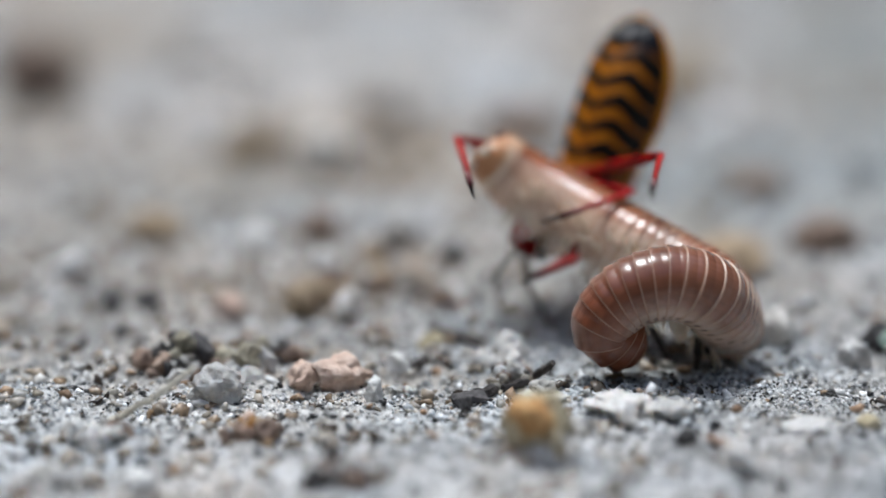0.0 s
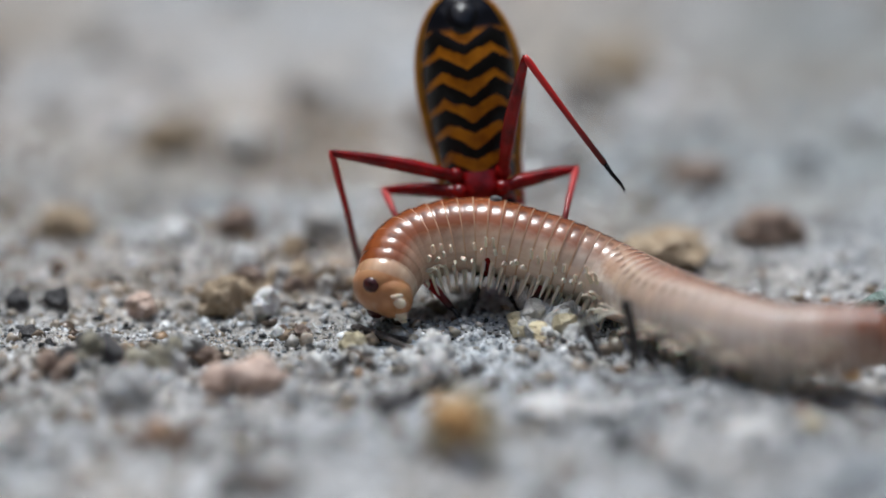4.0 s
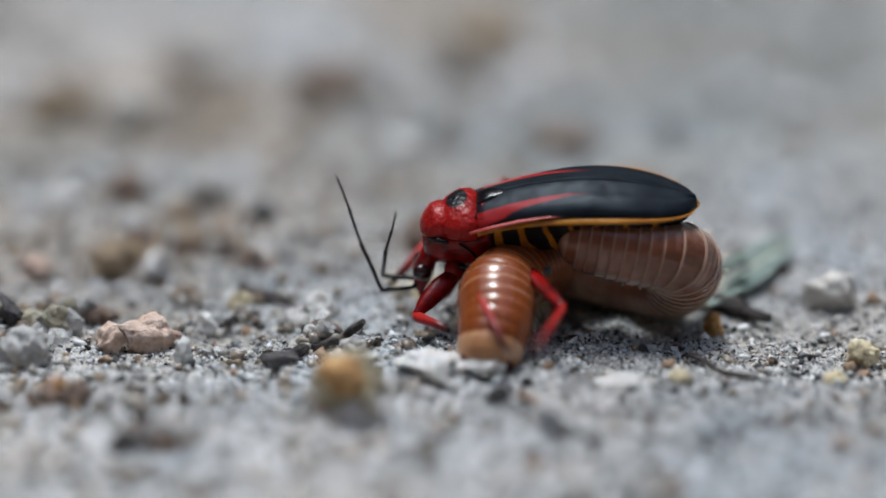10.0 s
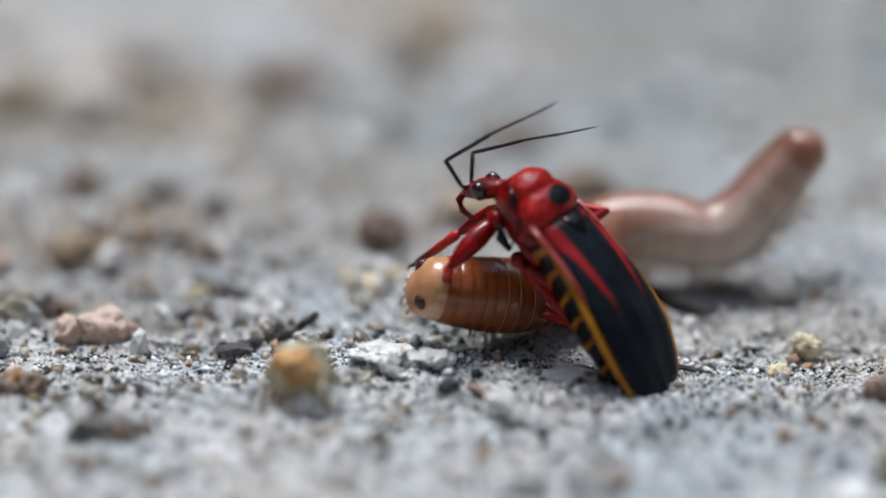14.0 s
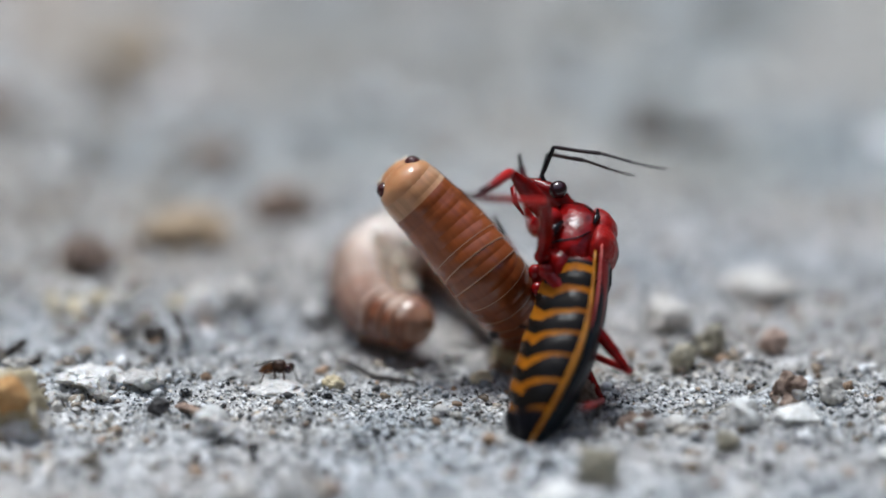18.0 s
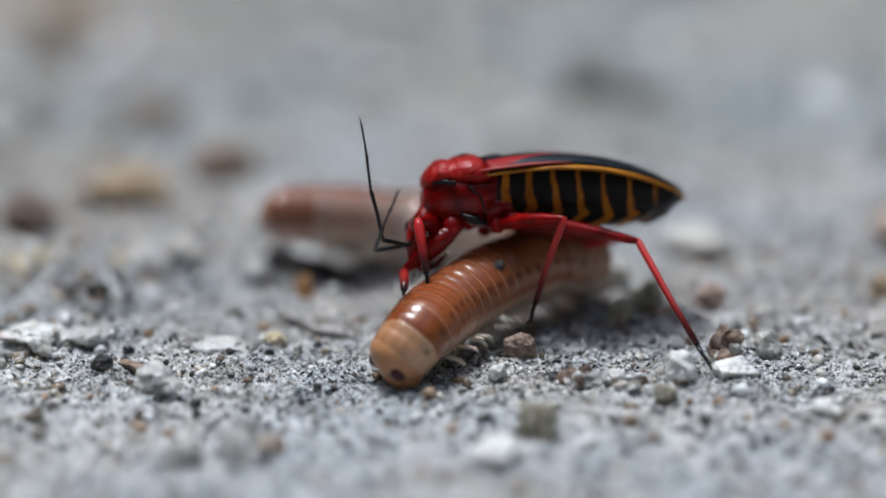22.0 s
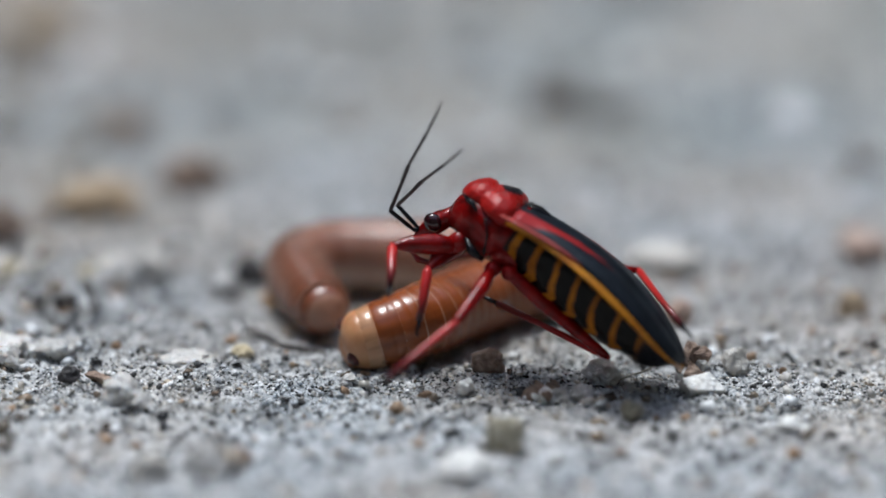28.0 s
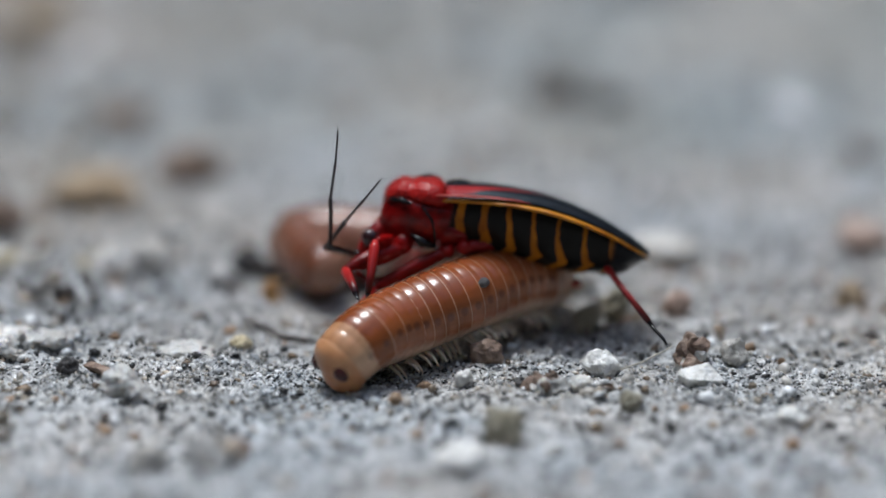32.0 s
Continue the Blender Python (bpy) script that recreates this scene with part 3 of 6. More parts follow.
def clump(x, y, w, h, kinds, count, seed, raised=0.0):
    """A crumbly lump of many small stones stuck together: one thing of several stone colours."""
    rnd = random.Random(seed)
    names = kinds.split(",")
    ob = new("stone_clump")
    for _ in range(count):
        r = rnd.uniform(0.16, 0.42) * min(w, h * 1.3)
        a, u = rnd.uniform(0, 6.283), math.sqrt(rnd.random()) * 0.75
        px, py = 0.5 * w * u * math.cos(a), 0.4 * w * u * math.sin(a)
        top = max(0.15, (1 - u * u)) * h
        o = new("stone", clump_piece(rnd.randrange(10), rnd.choice(names)))
        o.parent = ob
        o.matrix_basis = Matrix.LocRotScale(Vector((px, py, rnd.uniform(0.0, max(top - r, 0.05)))) * MM, Euler([rnd.uniform(0, 6) for _ in range(3)]), Vector((r, r * rnd.uniform(0.6, 1), r * rnd.uniform(0.6, 1))))
    ob.location = (x * MM, y * MM, (float(lift(np.float64(x), np.float64(y))) + raised) * MM)
    words = {"brown": "crumbly brown lump of earth and small stones", "moss": "greenish grey lump of glassy grains", "orange": "rusty orange crust of fused grains", "grey": "dull grey lump of gravel",
             "amber": "amber glassy lump of fused quartz grains", "yellow": "yellowish dried crumbs beside the millipede", "clear": "glassy pale crumbs of quartz and sand", "tan": "tan crumbly earth lump on the ground", "pale": "pale lump of gritty crumbs on sand",
             "white": "white chips of quartz heaped together", "pink": "pinkish gravel crumbs stuck together", "dark": "dark crumbs of soil stuck together"}
    return tagged(ob, words[names[0]], "stone", "stone lumps on the ground")


clump(8.0, -23.5, 2.60, 1.69, "brown,clear,brown,grey", 26, 500)
clump(9.8, -23.8, 1.62, 0.84, "pale,white,clear", 12, 501)
clump(-53.5, -31.7, 6.51, 1.86, "grey,clear,pale", 22, 502)
clump(-52.3, -25.2, 3.84, 1.60, "clear,grey,brown", 14, 503)
clump(-51.0, -14.6, 3.80, 1.90, "brown,dark,grey", 16, 504)
clump(-46.4, -9.3, 3.55, 1.94, "grey,brown,moss", 16, 505)
clump(-44.9, -23.7, 3.32, 1.51, "grey,tan,brown", 14, 506)
clump(-36.2, -8.1, 2.89, 1.29, "clear,pale,grey", 14, 507)
clump(-31.3, -12.3, 2.52, 1.57, "clear,brown,dark", 12, 508)
clump(-31.7, -9.9, 2.65, 1.82, "clear,pale", 12, 509)
clump(-40.9, -3.8, 3.09, 1.54, "brown,tan,clear", 14, 510)
clump(-25.5, -20.7, 2.56, 1.28, "clear,pale,grey", 12, 511)
clump(-15.3, 3.3, 3.17, 1.58, "pale,white,clear", 12, 513)
clump(-37.6, -14.7, 2.97, 0.99, "clear,pale,grey", 14, 514)
clump(-50.5, -13.1, 7.03, 2.68, "brown,grey,moss,dark", 26, 515)
clump(-27.7, -24.3, 3.9, 2.9, "clear,pale,yellow,clear,tan", 26, 517)
stone(-27.8, -24.5, 3.6, 3.1, "yellow", 84, label="pale yellowish quartz lump with a rusty crust")
stone(-28.2, -25.2, 2.7, 1.6, "orange", 87, raised=1.9)
stone(-28.2, -25.4, 2.4, 0.9, "brown", 88)
clump(-37.8, -29.4, 4.93, 2.31, "grey,brown,dark,clear", 22, 518)
clump(-44.7, -23.5, 3.83, 1.91, "orange,tan,pink", 12, 519)
clump(-10.7, -33.2, 3.11, 2.64, "brown,tan,grey", 18, 520)
clump(16.6, -20.1, 2.51, 2.38, "brown,clear,brown", 14, 521)
clump(-39.7, 3.1, 2.71, 2.03, "brown,tan,pale", 14, 522)
clump(-19.0, -2.6, 3.91, 2.61, "yellow,clear,pale", 26, 523)
clump(-26.1, -3.0, 5.6, 2.4, "clear,pale,white,yellow", 46, 524)
clump(-47.0, -13.2, 3.03, 2.69, "moss,grey,clear", 16, 525)
clump(-42.8, 3.5, 3.22, 2.15, "tan,brown,grey", 16, 526)
clump(-45.6, 2.4, 3.88, 2.12, "brown,tan", 14, 527)
clump(-23.2, -17.9, 3.68, 1.00, "clear,grey", 10, 528)
clump(-37.4, -0.2, 3.16, 1.75, "brown,tan,clear", 14, 529)
stone(-41.2, -14.0, 3.48, 1.82, "pink", 2)
stone(-43.3, -14.9, 1.66, 1.49, "pink", 3)
stone(-38.5, -16.7, 1.38, 2.03, "white", 4, shape="chip")
stone(-47.6, -18.1, 2.95, 1.97, "clear", 5)
stone(-43.3, -23.9, 1.59, 1.28, "brown", 6)
stone(-33.0, -16.1, 2.68, 1.05, "dark", 7, shape="chip")
stone(-31.6, -12.2, 1.40, 0.86, "dark", 8, shape="chip")
stone(-29.5, -11.3, 1.80, 0.87, "dark", 9, shape="chip")
stone(-38.4, -10.7, 1.51, 1.18, "white", 11)
stone(-58.2, -2.1, 1.60, 1.14, "dark", 12)
stone(-58.1, -9.9, 0.90, 0.62, "dark", 13)
stone(-56.0, -7.8, 1.39, 0.90, "dark", 14, shape="chip")
stone(-59.1, 12.0, 3.38, 2.06, "tan", 15)
stone(-56.8, 31.6, 4.83, 2.21, "tan", 16)
stone(-76.6, 45.2, 6.43, 4.29, "brown", 17)
stone(-47.9, 12.2, 2.79, 1.86, "brown", 18)
stone(-61.9, 1.5, 2.17, 1.45, "white", 19)
stone(-10.5, -1.6, 2.07, 1.72, "dark", 20)
stone(-21.0, -17.9, 2.25, 0.97, "clear", 21)
stone(-54.2, -25.2, 1.61, 1.29, "white", 24)
stone(-48.7, -32.0, 2.16, 1.24, "white", 25)
stone(-33.3, -8.3, 2.03, 1.18, "clear", 26)
stone(-43.3, -1.3, 2.11, 1.58, "clear", 27)
stone(-37.0, -6.9, 1.71, 1.02, "yellow", 28)
stone(-46.1, -0.8, 2.85, 2.28, "tan", 29)
stone(-51.3, 10.4, 2.12, 1.41, "white", 30)
stone(-46.3, 6.5, 2.15, 1.32, "white", 31)
stone(-42.5, 12.3, 2.47, 1.59, "pale", 32)
stone(-38.4, 9.2, 2.09, 1.39, "dark", 33)
stone(-50.7, -2.0, 2.08, 1.34, "pink", 34)
stone(-55.8, -2.2, 1.55, 1.35, "dark", 35)
stone(-51.4, 30.4, 3.44, 2.67, "pale", 36)
stone(-43.6, 8.4, 1.74, 1.57, "tan", 37)
stone(-14.8, 17.0, 4.59, 2.12, "brown", 38)
stone(-28.4, 54.7, 5.76, 2.47, "tan", 40)
stone(-20.7, 29.2, 3.73, 1.86, "brown", 41)
stone(-1.8, -1.9, 3.22, 2.04, "pale", 42)
stone(-8.6, -7.4, 1.33, 1.33, "orange", 43)
stone(-39.1, 41.6, 6.51, 2.44, "brown", 44)
stone(-16.5, -24.2, 2.35, 1.41, "clear", 47)
stone(-1.4, -15.2, 1.24, 0.85, "yellow", 48)
stone(0.2, -11.4, 1.82, 1.33, "yellow", 49)
stone(-28.8, -15.7, 1.64, 1.31, "pale", 52)
stone(-31.9, -8.1, 2.04, 1.70, "clear", 53)
stone(4.5, -20.1, 1.96, 1.47, "brown", 54)
stone(-28.6, -16.1, 2.68, 0.60, "clear", 55)
stone(-19.8, -21.9, 1.25, 0.99, "dark", 56)
stone(-10.0, -17.5, 1.34, 0.87, "yellow", 57)
stone(16.7, -23.1, 2.74, 1.63, "white", 58, shape="chip")
stone(2.8, -34.7, 2.93, 1.05, "white", 59)
stone(5.2, -31.3, 2.19, 2.19, "moss", 60)
stone(-14.3, -34.6, 2.16, 1.24, "pale", 61)
stone(-24.0, -17.6, 4.01, 0.94, "clear", 62)
stone(-20.9, 10.9, 5.62, 1.80, "tan", 63)
stone(10.0, -5.7, 3.33, 1.75, "pale", 64)
stone(-27.1, 4.3, 4.04, 2.20, "brown", 65)
stone(12.5, -11.3, 2.06, 1.54, "moss", 66)
stone(16.0, -0.1, 3.95, 1.44, "pale", 67)
stone(19.0, -20.1, 1.66, 1.49, "pale", 68)
stone(3.1, -23.0, 1.04, 0.85, "white", 70)
stone(13.0, -26.0, 0.77, 0.77, "white", 71)
stone(21.8, -28.1, 1.60, 0.77, "white", 72, shape="chip")
stone(9.9, -23.8, 1.30, 0.78, "clear", 73)
stone(29.1, 3.0, 3.66, 1.65, "pink", 74)
stone(10.7, -13.7, 1.77, 1.63, "moss", 75)
stone(16.1, -11.5, 1.58, 1.37, "pink", 76)
stone(27.1, -8.1, 2.10, 1.75, "tan", 77)
stone(-16.7, -2.3, 2.85, 1.96, "pale", 78)
stone(-11.5, -5.7, 2.11, 1.58, "grey", 79)
stone(-3.5, -21.5, 1.31, 0.79, "grey", 80)
stone(12.6, -26.2, 1.29, 0.96, "moss", 81)
stone(21.4, -28.1, 1.47, 0.96, "white", 82)
stone(-15.4, -25.2, 1.49, 0.97, "clear", 83)
stone(-13.0, -18.4, 3.4, 0.75, "clear", 85)
stone(-18.1, -21.9, 1.9, 0.8, "brown", 86, shape="chip")
clump(-23.7, -18.7, 3.9, 1.7, "clear,pale,clear", 14, 530)

STANDING = []


def twig(points, radii, seed, name="twig", mat=None, label="short blackish broken twig on the sand", category="twig"):
    rnd = random.Random(seed)
    pts, rad = [], []
    for a, b, ra, rb in zip(points, points[1:], radii, radii[1:]):
        for k in range(4):
            u = k / 4
            pts.append([a[i] + (b[i] - a[i]) * u + rnd.gauss(0, 0.04) for i in range(3)])
            rad.append((ra + (rb - ra) * u) * rnd.uniform(0.8, 1.2))
    pts.append(list(points[-1]))
    rad.append(radii[-1])
    foot = Vector(points[-1])
    pts = [Vector(p) - foot for p in pts]
    ob = tagged(part(name, tube(pts, rad, 7), mat or TWIG, None, "", False), label, category, "litter on the ground")
    ob.location = foot * MM
    if points[0][2] - points[-1][2] > 1.2 and mat is None:
        STANDING.append((ob, foot))
    return ob


twig([(-21.1, -8.4, 4.0), (-20.7, -8.4, 1.9), (-20.5, -9.4, 0.2)], [.28, .3, .2], 40)
twig([(-23.8, -7.3, 2.7), (-23.0, -7.2, 1.0), (-22.5, -7.7, 0.2)], [.25, .25, .15], 41)
twig([(-20.1, -8.8, 1.5), (-19.7, -7.8, 0.2), (-19.1, -9.7, 0.2)], [.15, .22, .12], 42)
twig([(-37.3, -4.0, 0.2), (-35.7, -5.0, 0.2), (-34.0, -5.7, 0.2)], [.22, .24, .14], 43)
twig([(-31.4, -14.2, 0.2), (-30.0, -12.5, 0.2), (-28.6, -13.3, 1.7)], [.3, .34, .2], 44)
twig([(-34.0, -16.4, 0.2), (-32.6, -15.5, 0.2), (-31.9, -14.2, 0.2)], [.4, .45, .3], 45)
twig([(-37.6, -3.7, 0.2), (-36.0, -5.2, 0.2), (-33.2, -7.4, 0.2)], [.2, .24, .12], 46)
twig([(-39.1, 8.7, 0.2), (-38.7, 9.9, 0.2), (-37.2, 11.5, 0.2)], [.3, .3, .2], 47)
twig([(-9.7, -12.5, 0.2), (-7.6, -15.5, 0.2), (-4.8, -16.4, 0.2)], [.15, .2, .1], 48)
twig([(-9.8, -2.2, 0.2), (-7.8, -3.7, 0.2), (-5.4, -5.8, 0.2)], [.5, .6, .3], 49)
twig([(-37.4, -11.0, 0.2), (-37.1, -10.0, 0.2), (-36.8, -8.4, 0.2)], [.16, .2, .1], 50)
twig([(-24.5, -9.4, 2.4), (-22.3, -9.1, 3.4), (-21.4, -8.9, 3.9)], [.08, .09, .05], 40, "straw", STRAW, "thin pale piece of dry straw", "straw")
twig([(-52.8, -22.8, 0.2), (-50.1, -23.3, 1.9), (-47.8, -22.4, 3.6)], [.18, .22, .1], 41, "straw", STRAW, "thin pale piece of dry straw", "straw")
twig([(11.3, -21.4, 0.2), (13.3, -21.3, 0.9), (15.3, -20.4, 1.7)], [.05, .06, .04], 42, "straw", STRAW, "thin pale piece of dry straw", "straw")
twig([(11.5, -22.2, 0.2), (12.6, -21.3, 0.2), (14.0, -19.9, 0.2)], [.06, .06, .04], 43, "straw", STRAW, "thin pale piece of dry straw", "straw")

KICKED = stone(13.6, -23.8, 2.05, 1.8, "white", 77)

LEAVES = []


def dry_leaf(points, width, seed):
    """A curled strip of dry leaf, with a raised mid rib and a ragged edge."""
    rnd = random.Random(seed)
    bm = bmesh.new()
    rows, n, m = [], 16, 6
    for i in range(n):
        u = i / (n - 1) * (len(points) - 1)
        k = min(int(u), len(points) - 2)
        a, b = Vector(points[k]), Vector(points[k + 1])
        c = a.lerp(b, u - k)
        d = (b - a).normalized()
        side = d.cross(Vector((0, -0.55, 0.83))).normalized()
        up = side.cross(d)
        w = width * (0.25 + math.sin(math.pi * min(0.08 + 0.92 * i / (n - 1), 1)) ** 0.6) * rnd.uniform(0.85, 1.1)
        row = []
        for j in range(m):
            v = j / (m - 1) * 2 - 1
            row.append(c + side * (w * 0.5 * v) + up * (0.35 * v * v + 0.1 * rnd.random()))
        rows.append(row)
    top = [[bm.verts.new(p * MM) for p in row] for row in rows]
    low = [[bm.verts.new((p - Vector((0, 0, 0.12))) * MM) for p in row] for row in rows]
    for i in range(n - 1):
        for j in range(m - 1):
            bm.faces.new((top[i][j], top[i + 1][j], top[i + 1][j + 1], top[i][j + 1]))
            bm.faces.new((low[i][j], low[i][j + 1], low[i + 1][j + 1], low[i + 1][j]))
    for i in range(n - 1):
        bm.faces.new((top[i][0], low[i][0], low[i + 1][0], top[i + 1][0]))
        bm.faces.new((top[i][-1], top[i + 1][-1], low[i + 1][-1], low[i][-1]))
    for row in (0, -1):
        for j in range(m - 1):
            bm.faces.new((top[row][j], top[row][j + 1], low[row][j + 1], low[row][j]))
    bmesh.ops.recalc_face_normals(bm, faces=bm.faces)
    leaf = part("dry_leaf", bm, LEAF)
    LEAVES.append(leaf)
    part("leaf_rib", tube([Vector(p) + Vector((0, 0, 0.05)) for p in points], [0.16, 0.13, 0.08][: len(points)], 6), STRAW, leaf, "pale rib")
    return tagged(leaf, "curled grey-green dry leaf blade on the ground", "leaf")


dry_leaf([(-9.7, -4.5, 0.4), (-7.2, 0.2, 0.9), (-4.5, 5.7, 1.3)], 2.2, 5)
dry_leaf([(-9.7, -1.7, 0.4), (-8.5, -1.3, 0.9), (-6.9, -0.1, 1.6)], 1.5, 6)
LEAF_PUSH = [(0, 0, 0, 0), (10.5, 0, 0, 0), (12, 9.9, -3.1, 0), (13.5, 10.2, -5.0, 0), (15.5, 46, 8, 0), (32, 46, 8, 0)]
KICK = [(0, 13.6, -23.8, 0), (23.0, 13.6, -23.8, 0), (23.5, 11.6, -21.4, -50), (32, 11.6, -21.4, -50)]
FLIGHT = [(0, -90.85, -36.41, 0, 0), (17, -40.85, -6.41, 40, 0), (17.3, -10.35, -16.41, 0.3, -75), (17.7, -10.85, -16.41, 0, -75), (17.9, -13.56, -16.96, 1, -40), (18, -13.26, -16.96, 0, -20), (18.2, -11.61, -18.73, 0, 10), (18.35, -10.11, -16.73, 3, 10), (19, -41.61, 11.27, 45, 60), (32, -91.61, 41.27, 0, 60)]

STONE_CHIP = mineral("white_chips", (0.6, 0.59, 0.57), (0.78, 0.77, 0.76), (0.9, 0.9, 0.9), 0.4, vary="island")
SPECKS = mineral("black_specks", (0.01, 0.01, 0.01), (0.03, 0.028, 0.028), (0.09, 0.085, 0.08), 0.35, vary="island")
scatter("sand_grains", "fine grey and white sand grains", 30000, (0.09, 0.27), (-70, 34, -48, 24), SAND, 11, 0.15, power=2.0, corners=9)
scatter("fine_sand", "very fine pale sand between the grains", 84000, (0.055, 0.13), (-64, 31, -27, 7), SAND, 12, 0.1, power=1.5, corners=8)
scatter("grit", "small mixed gravel grains on the earth", 2000, (0.2, 0.6), (-80, 44, -58, 60), SAND, 13, 0.3, power=2.8)
scatter("earth_crumbs", "loose brown and grey crumbs of earth", 3400, (0.14, 0.75), (-78, -22, -42, 40), QUARTZ, 17, 0.2, (0.5, 1.0), 2.6)
scatter("glassy_crumbs", "glassy amber and grey quartz crumbs", 1800, (0.12, 0.6), (-78, 34, -48, 30), QUARTZ, 20, 0.2, (0.5, 1.0), 3.0)
scatter("brown_crumbs", "small rusty brown crumbs", 1000, (0.1, 0.6), (-78, 34, -50, 60), mineral("rusty_crumbs", (0.16, 0.09, 0.05), (0.32, 0.21, 0.13), (0.5, 0.38, 0.27), 0.8, vary="island"), 18, 0.2, (0.5, 1.0), 2.4)
scatter("white_chips", "tiny white mineral chips", 3200, (0.08, 0.4), (-78, 36, -52, 40), STONE_CHIP, 19, 0.0, (0.4, 1.0), 2.8)
# Dark crust grains; their black also stands in for shade in crevices.
scatter("dark_crust", "dark glossy crust grains that also stand in for shaded crevices", 9000, (0.05, 0.15), (-22, 30, -26, 2), SPECKS, 21, 0.1, power=1.6, corners=8)
# White grain colour here stands in for sharp glints on the sand.
scatter("glinting_grains", "tiny white quartz grains standing in for glints", 6000, (0.05, 0.13), (-60, 31, -26, 4), STONE_CHIP, 22, 0.0, power=1.6, corners=8)
scatter("far_gravel", "coarse loose gravel further off", 1100, (0.5, 1.9), (-110, 80, 22, 170), SAND, 14, 0.4, power=3.0)
scatter("far_crumbs", "dark earth crumbs further off", 180, (0.6, 2.6), (-110, 80, 15, 170), mineral("dark_crumbs", (0.05, 0.04, 0.035), (0.12, 0.095, 0.08), (0.25, 0.2, 0.16), 0.8, vary="island"), 15, 0.4, power=2.0)
scatter("dark_crumbs", "tiny black specks of earth on the sand", 7000, (0.06, 0.34), (-72, 34, -50, 22), SPECKS, 16, 0.05, power=3.0)


# ---- the assassin bug ----
def rim_line(side, n=22):
    pts, rad = [], []
    for i in range(n):
        u = i / (n - 1)
        x = -1.6 - 12.3 * u
        pts.append((x, side * (half_width(x) - 0.1), arch(x)))
        rad.append((0.2 + 0.22 * math.sin(math.pi * u**1.3)) * (1 - 0.3 * u**6))
    return pts, rad


def half_width(x):
    """Half the width of the hind body's margin at x."""
    u = min(max((-1.5 - x) / 12.4, 0), 1)
    k = min(u / 0.6, 1)
    w = 2.1 + 0.75 * k * k * (3 - 2 * k)
    return w * math.sqrt(max(0.002, 1 - (max(u - 0.55, 0) / 0.45) ** 2.5))


def arch(x):
    """The height of the hind body's margin at x: it rises a little and sinks towards the tail."""
    u = min(max((-1.5 - x) / 12.4, 0), 1)
    return 0.15 + 0.75 * math.sin(math.pi * u) - 0.95 * u * u


NECK = (1.35, 0, -1.6)


